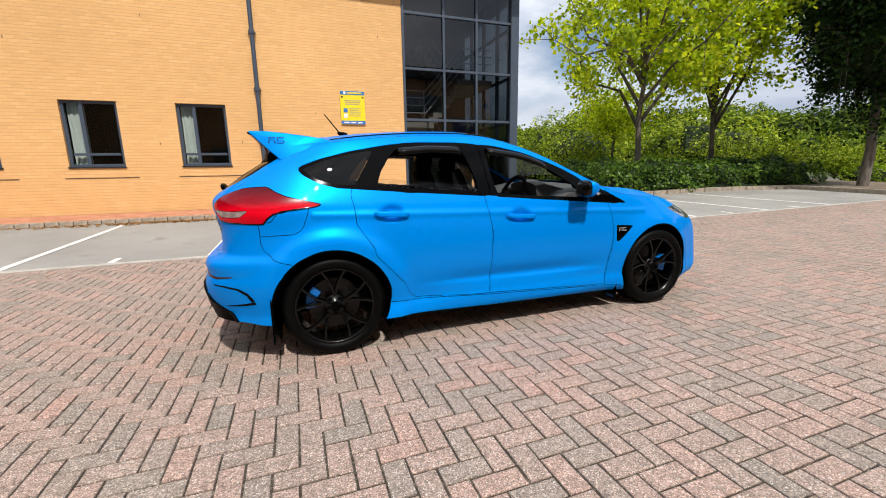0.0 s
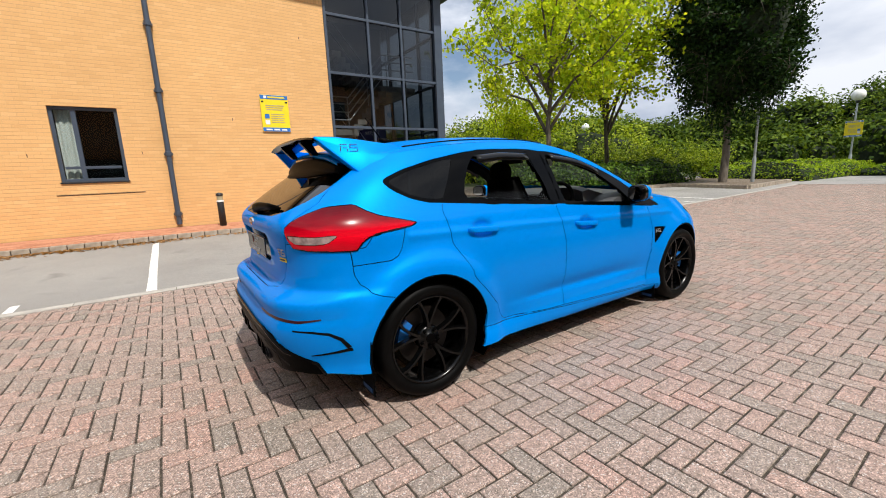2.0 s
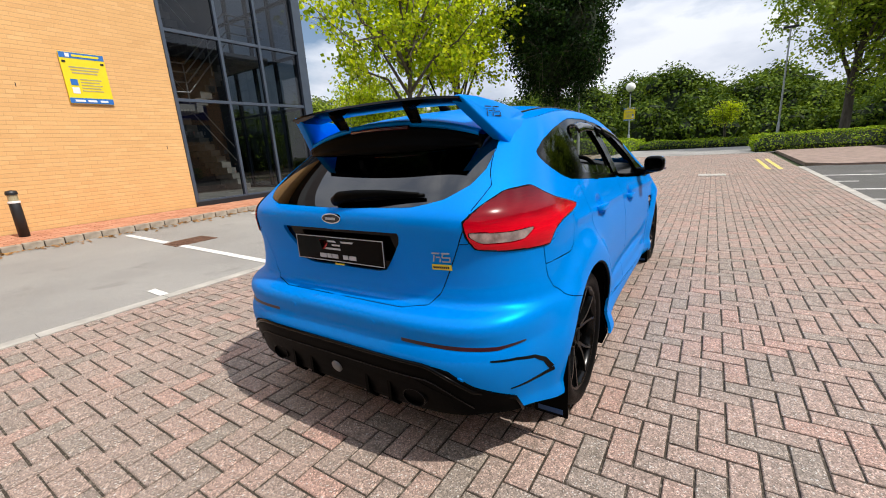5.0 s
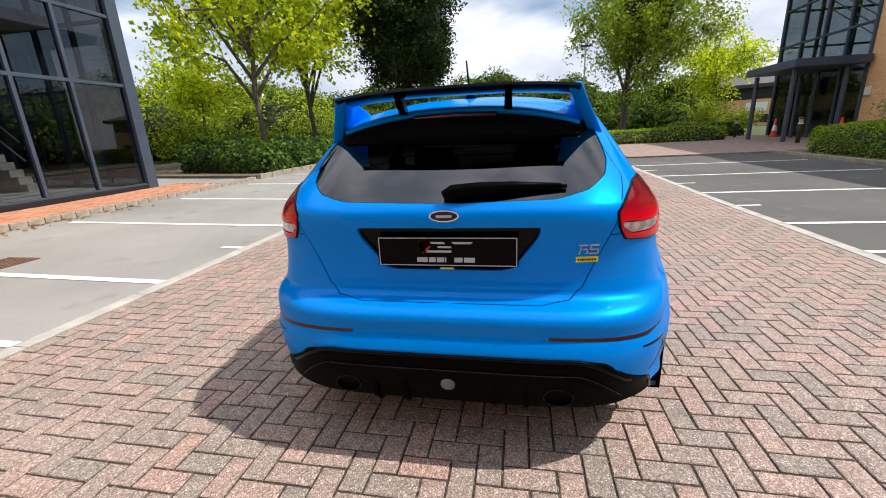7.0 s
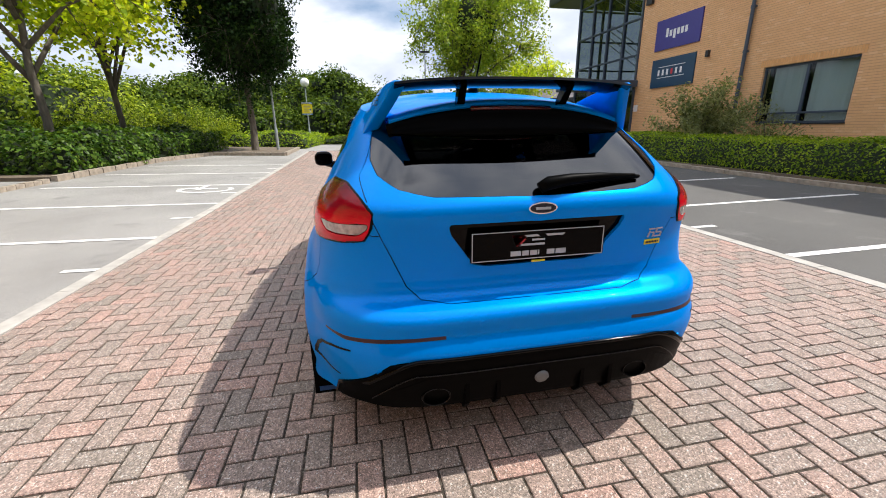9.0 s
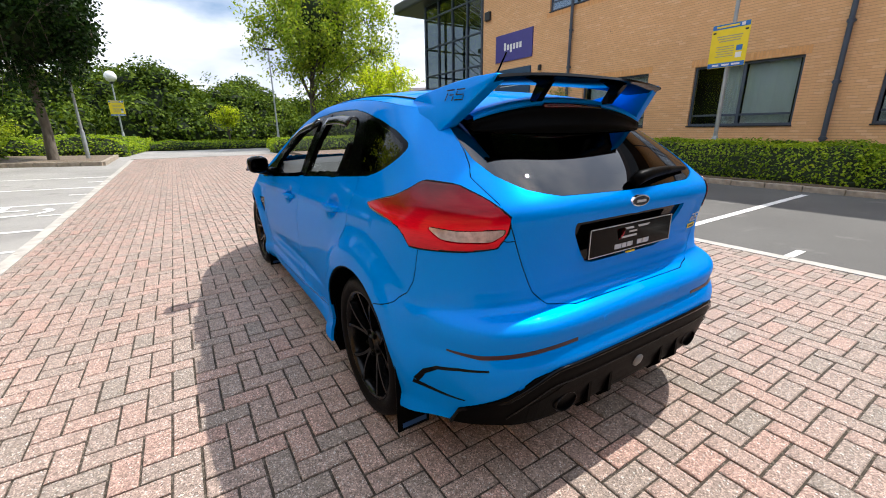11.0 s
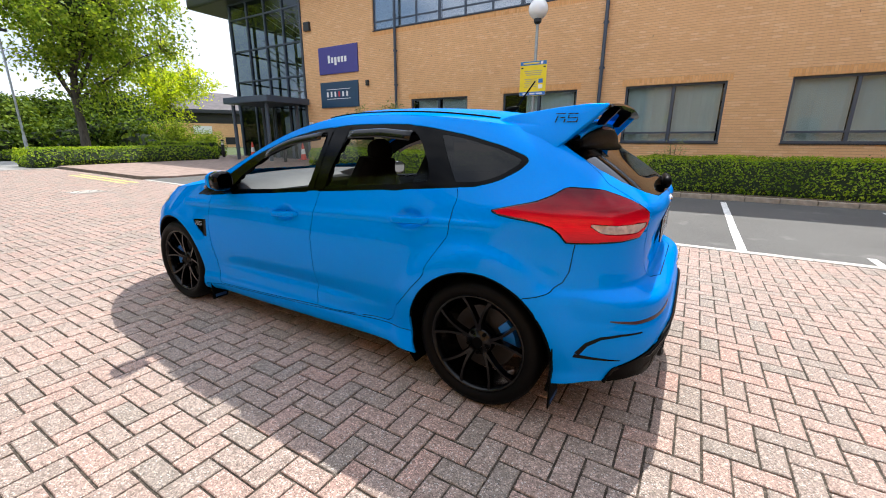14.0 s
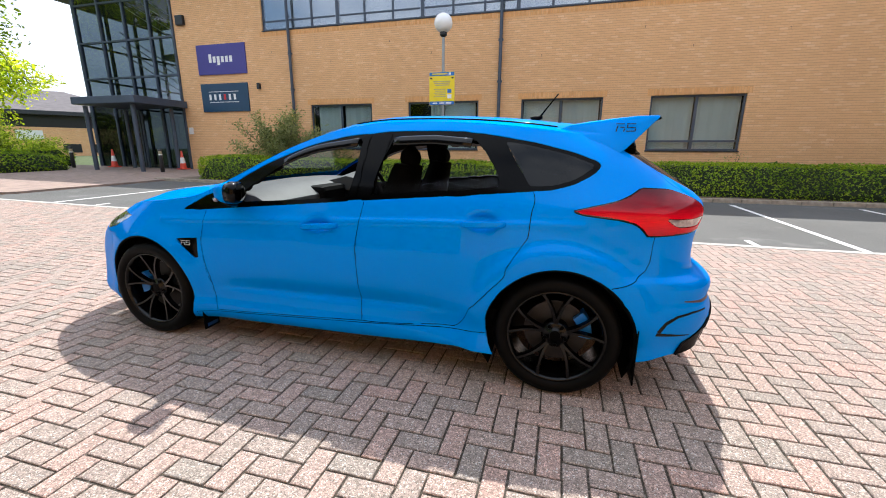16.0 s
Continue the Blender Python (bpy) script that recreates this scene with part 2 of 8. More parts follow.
def paver(name, island):
    """Weathered concrete block: pinkish, buff and grey blocks, speckled."""
    a = Mat(name)
    r = a.random(island)
    c = a.ramp(r, (0.0, (0.265, 0.222, 0.190)), (0.2, (0.298, 0.236, 0.202)), (0.5, (0.330, 0.248, 0.211)), (0.75, (0.354, 0.255, 0.216)),
               (0.94, (0.372, 0.255, 0.214)), (1.0, (0.388, 0.250, 0.208)))
    c = a.mix(0.55, c, a.ramp(a.noise(1.3, 4), (0.3, (0.84, 0.84, 0.83)), (0.7, (1.08, 1.06, 1.05))), "MULTIPLY")
    c = a.mix(0.7, c, a.ramp(a.noise(34, 6, 0.75), (0.34, (0.60, 0.595, 0.57)), (0.66, (1.26, 1.25, 1.23))), "MULTIPLY")
    grit = a.n.new("ShaderNodeTexVoronoi")
    grit.inputs["Scale"].default_value = 210
    a.l.new(a.co, grit.inputs["Vector"])
    g = a.n.new("ShaderNodeSeparateColor")
    a.l.new(grit.outputs["Color"], g.inputs[0])
    c = a.mix(0.9, c, a.ramp(g.outputs[0], (0.0, (0.38, 0.38, 0.37)), (0.40, (0.92, 0.92, 0.92)), (0.8, (1.14, 1.14, 1.14)), (1.0, (2.1, 2.06, 2.0))), "MULTIPLY")
    c = a.mix(a.ramp(g.outputs[1], (0.955, (0, 0, 0)), (0.975, (0.75, 0.75, 0.75))), c, (0.62, 0.60, 0.56))
    c = a.mix(a.ramp(a.noise(15, 6, 0.75), (0.52, (0, 0, 0)), (0.70, (0.62, 0.62, 0.62))), c, (0.135, 0.112, 0.086))
    a.color(c).rough(a.noise(20), 0.78, 0.95)
    a.bump(a.math("ADD", a.noise(120, 3), a.math("MULTIPLY", a.noise(25, 3), 0.6)), 0.65, 0.004)
    return a.m


def joint_sand():
    a = Mat("joint_sand")
    c = a.ramp(a.noise(60, 4), (0.35, (0.026, 0.020, 0.013)), (0.56, (0.062, 0.048, 0.034)), (0.74, (0.24, 0.205, 0.165)))
    a.color(c).set(Roughness=0.95)
    a.bump(a.noise(200, 2), 0.6, 0.004)
    return a.m


def soil(name, c1, c2):
    a = Mat(name)
    a.color(a.mix(0.5, a.ramp(a.noise(0.8, 6), (0.3, c1), (0.7, c2)), a.ramp(a.noise(40, 3), (0.3, c1), (0.7, c2)))).set(Roughness=0.95)
    a.bump(a.noise(50, 4), 0.6, 0.03)
    return a.m


def foliage(name, c1, c2, c3, gloss=0.45, through=0.45, patch=0.9):
    """Leaves, each a little different, that let some light through."""
    a = Mat(name)
    r = a.random(True)
    c = a.ramp(r, (0.0, c1), (0.5, c2), (1.0, c3))
    c = a.mix(1.0, c, a.ramp(a.noise(patch, 3), (0.34, (0.62, 0.66, 0.62)), (0.5, (1.0, 1.0, 1.0)), (0.66, (1.22, 1.16, 1.0))), "MULTIPLY")
    a.color(c).set(Roughness=gloss, Specular_IOR_Level=0.10)
    tl = a.n.new("ShaderNodeBsdfTranslucent")
    a.l.new(a.mix(1.0, c, (1.5, 1.45, 0.45), "MULTIPLY"), tl.inputs["Color"])
    mx = a.n.new("ShaderNodeMixShader")
    mx.inputs["Fac"].default_value = through
    a.l.new(a.b.outputs[0], mx.inputs[1])
    a.l.new(tl.outputs[0], mx.inputs[2])
    a.l.new(mx.outputs[0], a.out.inputs["Surface"])
    return a.m


def bark(name, c1, c2):
    a = Mat(name)
    a.color(a.ramp(a.noise(9, 5, stretch=(1, 1, 0.3)), (0.3, c1), (0.7, c2))).set(Roughness=0.9)
    a.bump(a.noise(26, 4, stretch=(1, 1, 0.25)), 0.6, 0.02)
    return a.m


M["asphalt"] = asphalt("grey_asphalt", 1.15)
# same asphalt as on the north side, scaled to a third of its tone
M["asphalt_south"] = asphalt("asphalt_toned_down", 0.38)
M["paver_one"] = paver("concrete_block_paver", False)
M["paver_rest"] = paver("concrete_block_pavers", True)
M["sand"] = joint_sand()
M["soil"] = soil("bark_mulch_soil", (0.10, 0.075, 0.05), (0.22, 0.17, 0.12))
M["grass"] = soil("rough_grass", (0.035, 0.055, 0.015), (0.085, 0.11, 0.035))
M["leaf_maple"] = foliage("fresh_green_leaves", (0.18, 0.29, 0.018), (0.40, 0.49, 0.032), (0.62, 0.65, 0.062), 0.4, 0.60)
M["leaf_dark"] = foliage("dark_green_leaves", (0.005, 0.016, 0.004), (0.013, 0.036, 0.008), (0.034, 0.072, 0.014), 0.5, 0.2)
M["leaf_big"] = foliage("mid_green_leaves", (0.13, 0.22, 0.028), (0.25, 0.35, 0.048), (0.40, 0.47, 0.08), 0.42, 0.5)
M["leaf_hedge"] = foliage("ivy_leaves", (0.020, 0.052, 0.007), (0.055, 0.118, 0.015), (0.16, 0.25, 0.045), 0.35, 0.26)
M["leaf_box"] = foliage("clipped_hedge_leaves", (0.085, 0.165, 0.011), (0.20, 0.31, 0.022), (0.38, 0.47, 0.042), 0.45, 0.40)
M["leaf_wood"] = foliage("far_wood_leaves", (0.026, 0.054, 0.007), (0.072, 0.122, 0.014), (0.165, 0.225, 0.027), 0.7, 0.22, 0.16)
M["leaf_pale"] = foliage("grey_green_leaves", (0.15, 0.185, 0.08), (0.26, 0.29, 0.14), (0.38, 0.40, 0.22), 0.5, 0.35)
M["leaf_scrub"] = foliage("scrub_leaves", (0.052, 0.096, 0.009), (0.185, 0.26, 0.023), (0.44, 0.51, 0.07), 0.5, 0.38, 0.35)
M["leaf_dry"] = foliage("dry_fallen_leaves", (0.20, 0.10, 0.04), (0.30, 0.16, 0.07), (0.40, 0.25, 0.13), 0.7, 0.2)
# near-black green: the shade deep inside foliage, put into the core's colour
M["core"] = soil("foliage_depth_shade", (0.008, 0.016, 0.004), (0.02, 0.034, 0.009))
M["bark"] = bark("grey_brown_bark", (0.065, 0.052, 0.04), (0.17, 0.145, 0.115))
M["bark_dk"] = bark("dark_bark", (0.04, 0.033, 0.026), (0.105, 0.09, 0.07))

# ---------------------------------------------------------------- mesh tools


def obj(name, bm, mat, parent=None, label="", smooth=False):
    """Links a bmesh as one mesh object."""
    me = bpy.data.meshes.new(name)
    bm.to_mesh(me)
    bm.free()
    me.materials.append(mat)
    if smooth:
        me.shade_smooth()
    o = new(name, me)
    if parent:
        o.parent = parent
    if label:
        o["label"] = label
    return o


def part(name, bm, mat, parent, label="", smooth=False):
    return obj(name, bm, mat, parent, label, smooth)


def from_arrays(name, verts, faces, mat, parent=None, label="", smooth=False):
    me = bpy.data.meshes.new(name)
    me.from_pydata(verts, [], faces)
    me.materials.append(mat)
    if smooth:
        me.shade_smooth()
    o = new(name, me)
    if parent:
        o.parent = parent
    if label:
        o["label"] = label
    return o


def thing(name, label, category, at=(0, 0, 0), turn=0.0, group="", kind=""):
    e = new(name)
    e.empty_display_size = 0.2
    e.matrix_basis = pose(*at, 0, 0, turn)
    return tagged(e, label, category, group, kind)


def add_box(bm, x0, x1, y0, y1, z0, z1, bevel=0.0):
    m = Matrix.LocRotScale(((x0 + x1) / 2, (y0 + y1) / 2, (z0 + z1) / 2), None, (abs(x1 - x0), abs(y1 - y0), abs(z1 - z0)))
    r = bmesh.ops.create_cube(bm, size=1, matrix=m)
    if bevel:
        es = {e for v in r["verts"] for e in v.link_edges}
        bmesh.ops.bevel(bm, geom=list(es), offset=bevel, segments=2, affect="EDGES", profile=0.6)
    return bm


def box(x0, x1, y0, y1, z0, z1, bevel=0.0):
    return add_box(bmesh.new(), x0, x1, y0, y1, z0, z1, bevel)


def tube(points, radii, seg=10, bm=None, cap=True):
    """A tapered tube through points."""
    bm = bm or bmesh.new()
    rings = []
    n = len(points)
    pts = [Vector(p) for p in points]
    ref = Vector((0.31, 0.17, 0.93)).normalized()
    for i, p in enumerate(pts):
        d = (pts[min(i + 1, n - 1)] - pts[max(i - 1, 0)]).normalized()
        u = d.cross(ref)
        if u.length < 0.05:
            u = d.cross(Vector((1, 0, 0)))
        u.normalize()
        v = d.cross(u)
        r = radii[i] if hasattr(radii, "__len__") else radii
        rings.append([bm.verts.new(p + (u * math.cos(a) + v * math.sin(a)) * r) for a in [2 * math.pi * k / seg for k in range(seg)]])
    for a, b in zip(rings, rings[1:]):
        for k in range(seg):
            bm.faces.new((a[k], a[(k + 1) % seg], b[(k + 1) % seg], b[k]))
    if cap:
        bm.faces.new(list(reversed(rings[0])))
        bm.faces.new(rings[-1])
    return bm


def lathe(profile, seg=32, axis="z", bm=None, closed=False):
    """Turns a profile of (radius, height) round an axis."""
    bm = bm or bmesh.new()
    rings = []
    for r, h in profile:
        ring = []
        for k in range(seg):
            a = 2 * math.pi * k / seg
            c, s = r * math.cos(a), r * math.sin(a)
            ring.append(bm.verts.new((c, s, h) if axis == "z" else (c, h, s)))
        rings.append(ring)
    pairs = list(zip(rings, rings[1:]))
    if closed:
        pairs.append((rings[-1], rings[0]))
    for a, b in pairs:
        for k in range(seg):
            bm.faces.new((a[k], a[(k + 1) % seg], b[(k + 1) % seg], b[k]))
    bmesh.ops.recalc_face_normals(bm, faces=bm.faces)
    return bm


def prism(poly, y0, y1, bevel=0.0):
    """A polygon of (x, z) drawn out along y."""
    bm = bmesh.new()
    a = [bm.verts.new((x, y0, z)) for x, z in poly]
    b = [bm.verts.new((x, y1, z)) for x, z in poly]
    bm.faces.new(a)
    bm.faces.new(list(reversed(b)))
    n = len(a)
    for k in range(n):
        bm.faces.new((a[k], b[k], b[(k + 1) % n], a[(k + 1) % n]))
    bmesh.ops.recalc_face_normals(bm, faces=bm.faces)
    if bevel:
        bmesh.ops.bevel(bm, geom=list(bm.edges), offset=bevel, segments=2, affect="EDGES", profile=0.6)
    return bm


def slab(poly, z0, z1, gz=None, bevel=0.0):
    """A polygon of (x, y) drawn up from z0 to z1, on the terrain if gz is given."""
    bm = bmesh.new()
    g = gz or (lambda x, y: 0.0)
    a = [bm.verts.new((x, y, z0 + g(x, y))) for x, y in poly]
    b = [bm.verts.new((x, y, z1 + g(x, y))) for x, y in poly]
    bm.faces.new(list(reversed(a)))
    bm.faces.new(b)
    n = len(a)
    for k in range(n):
        bm.faces.new((a[k], a[(k + 1) % n], b[(k + 1) % n], b[k]))
    if bevel:
        bmesh.ops.bevel(bm, geom=list(bm.edges), offset=bevel, segments=1, affect="EDGES")
    return bm


def terrain(x, y):
    """The lie of the land: level round the car, rising gently to the north, the south and the far end."""
    z = 0.0
    if y > 2.2:
        z += 0.019 * (min(y, 14) - 2.2)
    if y < -3.4:
        z += 0.009 * (-max(y, -14) - 3.4)
    if x > 5:
        z += 0.0115 * (min(x, 60) - 5)
    return z


def sheet(name, x0, x1, y0, y1, lift, mat, step=1.0, kind="structure", label="", category=""):
    """A patch of ground that follows the terrain."""
    nx, ny = max(1, round((x1 - x0) / step)), max(1, round((y1 - y0) / step))
    vs, fs = [], []
    for j in range(ny + 1):
        for i in range(nx + 1):
            x, y = x0 + (x1 - x0) * i / nx, y0 + (y1 - y0) * j / ny
            vs.append((x, y, terrain(x, y) + lift))
    for j in range(ny):
        for i in range(nx):
            k = j * (nx + 1) + i
            fs.append((k, k + 1, k + nx + 2, k + nx + 1))
    o = from_arrays(name, vs, fs, mat, smooth=True)
    return tagged(o, label, category, "", kind)


# ---------------------------------------------------------------- ground and roads
EDGE_N, EDGE_S, KERB_N, KERB_S = 2.95, -3.36, 7.55, -8.35


def far_ground():
    xs = [-400, -150, -60, -30, -14, -9, -5, 0, 5, 10, 15, 20, 24, 28, 34, 45, 60, 120, 500]
    ys = [-400, -150, -60, -30, -14, -12, -9, -3.4, 0, 2.2, 7.5, 10, 14, 18, 24, 40, 90, 400]
    vs = [(x, y, terrain(x, y) - 0.07) for y in ys for x in xs]
    n = len(xs)
    fs = [(j * n + i, j * n + i + 1, (j + 1) * n + i + 1, (j + 1) * n + i) for j in range(len(ys) - 1) for i in range(n - 1)]
    return tagged(from_arrays("ground", vs, fs, M["grass"]), "rough grass and earth that reach the horizon", "ground", "", "structure")


far_ground()
sheet("car_park_north", -16, 20.5, EDGE_N + 0.12, KERB_N + 0.02, 0.0, M["asphalt"], 0.8, label="worn grey asphalt of the parking bays", category="asphalt")
sheet("car_park_south", -16, 13.4, KERB_S - 0.02, EDGE_S - 0.12, 0.0, M["asphalt_south"], 0.8, label="worn grey asphalt of the parking bays, toned darker than on the north side", category="asphalt")
sheet("road_far", 20.5, 27.0, -4.0, 14, -0.004, M["asphalt"], 1.0, label="grey asphalt road crossing beyond the paving", category="road")
sheet("road_gap", 7.6, 9.6, KERB_N + 0.02, 16, 0.004, M["asphalt"], 0.8, label="asphalt way beside the stair tower", category="road")
sheet("paving_bed", -16, 20.5, EDGE_S, EDGE_N, -0.0075, M["sand"], 0.8, label="dark jointing sand between the paving blocks", category="paving bed")


def edging(name, y0, y1, x0, x1):
    """A concrete edging strip of metre-long pieces."""
    e = thing(name, "pale concrete edging strip along the block paving", "edging", kind="structure")
    x = x0
    while x < x1:
        xe = min(x + 0.913, x1)
        part("edging_stone", slab([(x, y0), (xe, y0), (xe, y1), (x, y1)], -0.05, 0.006, terrain), M["concrete"], e)
        x = xe + 0.006
    return e


edging("edging_north", EDGE_N, EDGE_N + 0.125, -14, 20)
edging("edging_south", EDGE_S - 0.125, EDGE_S, -14, 13.3)


def line(x0, x1, y0, y1, mat="white_line", label="worn white painted parking bay line", name="bay_line"):
    nx, ny = max(1, round((x1 - x0) / 0.8)), max(1, round((y1 - y0) / 0.8))
    vs = [(x0 + (x1 - x0) * i / nx + random.uniform(-0.004, 0.004), y0 + (y1 - y0) * j / ny, 0) for j in range(ny + 1) for i in range(nx + 1)]
    vs = [(x, y, terrain(x, y) + 0.006) for x, y, _ in vs]
    fs = [(j * (nx + 1) + i, j * (nx + 1) + i + 1, (j + 1) * (nx + 1) + i + 1, (j + 1) * (nx + 1) + i) for j in range(ny) for i in range(nx)]
    return tagged(from_arrays(name, vs, fs, M[mat]), label, "road marking", "bay lines")


for k in range(-3, 7):
    x = -3.75 + 2.37 * (k + 1)
    line(x - 0.05, x + 0.05, EDGE_N + 0.13, KERB_N - 0.35)
    if k < 6:
        line(x + 1.14, x + 1.22, EDGE_N + 0.13, EDGE_N + 0.42, label="short white tick in the middle of a bay")
for k in range(-3, 6):
    x = -3.85 + 2.44 * (k + 1)
    line(x - 0.05, x + 0.05, -7.95, EDGE_S - 0.13)
    if k < 5:
        line(x + 1.18, x + 1.26, EDGE_S - 0.46, EDGE_S - 0.13, label="short white tick in the middle of a bay")
line(12.6, 16.6, -2.72, -2.62, "yellow_line", "worn yellow painted line on the paving")
line(12.6, 16.6, -2.98, -2.88, "yellow_line", "worn yellow painted line on the paving")


def wheelchair_mark(x, y):
    """A worn painted ring and bar on an accessible bay."""
    bm = bmesh.new()
    pts = [(x + 0.36 * math.cos(a), y + 0.50 * math.sin(a)) for a in [0.5 + 0.18 * k for k in range(28)]]
    for (xa, ya), (xb, yb) in zip(pts, pts[1:]):
        dx, dy = xb - xa, yb - ya
        l = math.hypot(dx, dy)
        nx, ny = -dy / l * 0.05, dx / l * 0.05
        bm.faces.new([bm.verts.new((px, py, terrain(px, py) + 0.007)) for px, py in ((xa - nx, ya - ny), (xb - nx, yb - ny), (xb + nx, yb + ny), (xa + nx, ya + ny))])
    for x0, x1, y0, y1 in ((x - 0.05, x + 0.65, y + 0.1, y + 0.2), (x + 0.1, x + 0.2, y - 0.2, y + 0.6)):
        bm.faces.new([bm.verts.new((px, py, terrain(px, py) + 0.009)) for px, py in ((x0, y0), (x1, y0), (x1, y1), (x0, y1))])
    bmesh.ops.recalc_face_normals(bm, faces=bm.faces)
    return tagged(obj("bay_symbol", bm, M["white_line"]), "faded white wheelchair symbol painted on a bay", "road marking")


wheelchair_mark(7.4, 3.80)


def drain_cover(name, x, y, w, l, label, mat="rust"):
    e = thing(name, label, "drain cover", (x, y, terrain(x, y) + 0.004))
    part("frame", box(-w / 2, w / 2, -l / 2, l / 2, -0.03, 0.004, 0.003), M[mat], e)
    for k in range(6):
        yy = -l / 2 + l * (k + 0.5) / 6
        part("bar", box(-w / 2 + 0.03, w / 2 - 0.03, yy - l / 30, yy + l / 30, 0.002, 0.012), M[mat], e)
    return e


drain_cover("drain_cover", 1.22, 5.5, 0.62, 0.45, "rusty iron gully cover set in the asphalt")
drain_cover("manhole_cover", 11.3, -1.35, 0.6, 0.62, "pale concrete manhole cover set in the paving", "concrete")


def kerb(name, x0, x1, y, depth, face, length, sign, mat, label):
    """A row of kerb blocks with open joints; sign +1: the pavement lies to the north."""
    e = thing(name, label, "kerb", kind="structure")
    me = None
    x = x0
    while x < x1:
        if me is None:
            bm = box(0.006, length - 0.006, min(0, sign * depth), max(0, sign * depth), -0.12, face, 0.012)
            o = part("kerb_block", bm, mat, e)
            me = o.data
        else:
            o = new("kerb_block", me)
            o.parent = e
        o.location = (x, y, terrain(x + length / 2, y) + random.uniform(-0.006, 0.006))
        o.rotation_euler = (0, 0, random.uniform(-0.012, 0.012))
        x += length
    return e


kerb("kerb_north", -14, 9.0, KERB_N, 0.14, 0.10, 0.25, 1, M["kerbstone"], "row of weathered square kerb blocks below the brick wall")
kerb("kerb_south", -12, 13.2, KERB_S, 0.14, 0.10, 0.6, -1, M["kerbstone"], "row of weathered concrete kerb stones below the hedge")

# ---------------------------------------------------------------- buildings


def wall_with_openings(x0, x1, z0, z1, y, thick, openings):
    """A wall along x with its face at y and its body towards y + thick; openings: (x0, x1, z0, z1)."""
    xs = sorted({x0, x1, *[v for o in openings for v in o[:2]]})
    zs = sorted({z0, z1, *[v for o in openings for v in o[2:]]})
    solid = {}
    for i in range(len(xs) - 1):
        for j in range(len(zs) - 1):
            cx, cz = (xs[i] + xs[i + 1]) / 2, (zs[j] + zs[j + 1]) / 2
            solid[i, j] = not any(a < cx < b and c < cz < d for a, b, c, d in openings)
    bm = bmesh.new()
    quad = lambda *p: bm.faces.new([bm.verts.new(q) for q in p])  # noqa: E731
    for (i, j), s in solid.items():
        if not s:
            continue
        a, b, c, d = xs[i], xs[i + 1], zs[j], zs[j + 1]
        for yy in (y, y + thick):
            quad((a, yy, c), (b, yy, c), (b, yy, d), (a, yy, d))
        for di, dj, p, q in ((-1, 0, (a, c), (a, d)), (1, 0, (b, c), (b, d)), (0, -1, (a, c), (b, c)), (0, 1, (a, d), (b, d))):
            if not solid.get((i + di, j + dj), False):
                quad((p[0], y, p[1]), (q[0], y, q[1]), (q[0], y + thick, q[1]), (p[0], y + thick, p[1]))
    bmesh.ops.remove_doubles(bm, verts=bm.verts, dist=1e-5)
    bmesh.ops.recalc_face_normals(bm, faces=bm.faces)
    return bm


def casement(name, x0, x1, z0, z1, y, inward, blind, transom, label, mullions=(0.5,), pane="glass_win", group="windows"):
    """A window in a reveal: dark frame, mullions, transom, panes, sill and what hangs behind. inward: +1 or -1 along y."""
    e = thing(name, label, "window", kind="structure", group=group)
    yf = y + inward * 0.07
    w, t = 0.066, 0.06

    def bar(nm, a, b, c, d, k=0.0):
        ya, yb = yf + inward * k, yf + inward * (k + t)
        part(nm, box(a, b, min(ya, yb), max(ya, yb), c, d, 0.006), M["frame"], e)

    bar("frame_side", x0, x0 + w, z0, z1)
    bar("frame_side", x1 - w, x1, z0, z1)
    bar("frame_head", x0 + w, x1 - w, z1 - w, z1)
    bar("frame_foot", x0 + w, x1 - w, z0, z0 + w)
    edges = [x0 + w] + [x0 + (x1 - x0) * m for m in mullions] + [x1 - w]
    for m in edges[1:-1]:
        bar("mullion", m - 0.042, m + 0.042, z0 + w, z1 - w, 0.002)
    if transom:
        for a, b in zip(edges, edges[1:]):
            bar("transom", a + 0.03, b - 0.03, transom - 0.03, transom + 0.03, 0.004)
    for a, b in zip(edges, edges[1:]):
        yy = yf + inward * 0.03
        p = part("pane", box(a, b, yy - 0.004, yy + 0.004, z0 + w, z1 - w), M[pane], e)
        p.visible_shadow = False
    ys = sorted((y - inward * 0.03, y + inward * 0.07))
    part("sill", box(x0 - 0.02, x1 + 0.02, ys[0], ys[1], z0 - 0.035, z0, 0.006), M["frame_dk"], e)
    # shallow box round the window, coloured near-black as an unlit room
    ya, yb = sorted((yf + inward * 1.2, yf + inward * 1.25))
    part("room_back", box(x0 - 0.74, x1 + 0.74, ya, yb, z0 - 0.9, z1 + 0.9), M["unlit_black"], e)
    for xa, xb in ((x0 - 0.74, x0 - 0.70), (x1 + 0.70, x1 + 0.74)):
        part("room_side", box(xa, xb, *sorted((y + inward * 0.31, yf + inward * 1.2)), z0 - 0.9, z1 + 0.9), M["unlit_black"], e)
    for a, b in blind:
        bm = bmesh.new()
        n = 10
        yb0 = yf + inward * 0.14
        vs = []
        for k in range(n + 1):
            xx = x0 + (x1 - x0) * (a + (b - a) * k / n)
            dy = 0.02 * math.sin(k * 1.9)
            vs.append((bm.verts.new((xx, yb0 + dy, z0 + 0.02)), bm.verts.new((xx, yb0 + dy, z1 - 0.05))))
        for (p, q), (r, s) in zip(vs, vs[1:]):
            bm.faces.new((p, r, s, q))
        part("blind", bm, M["blind"], e, "cream fabric blind")
    return e


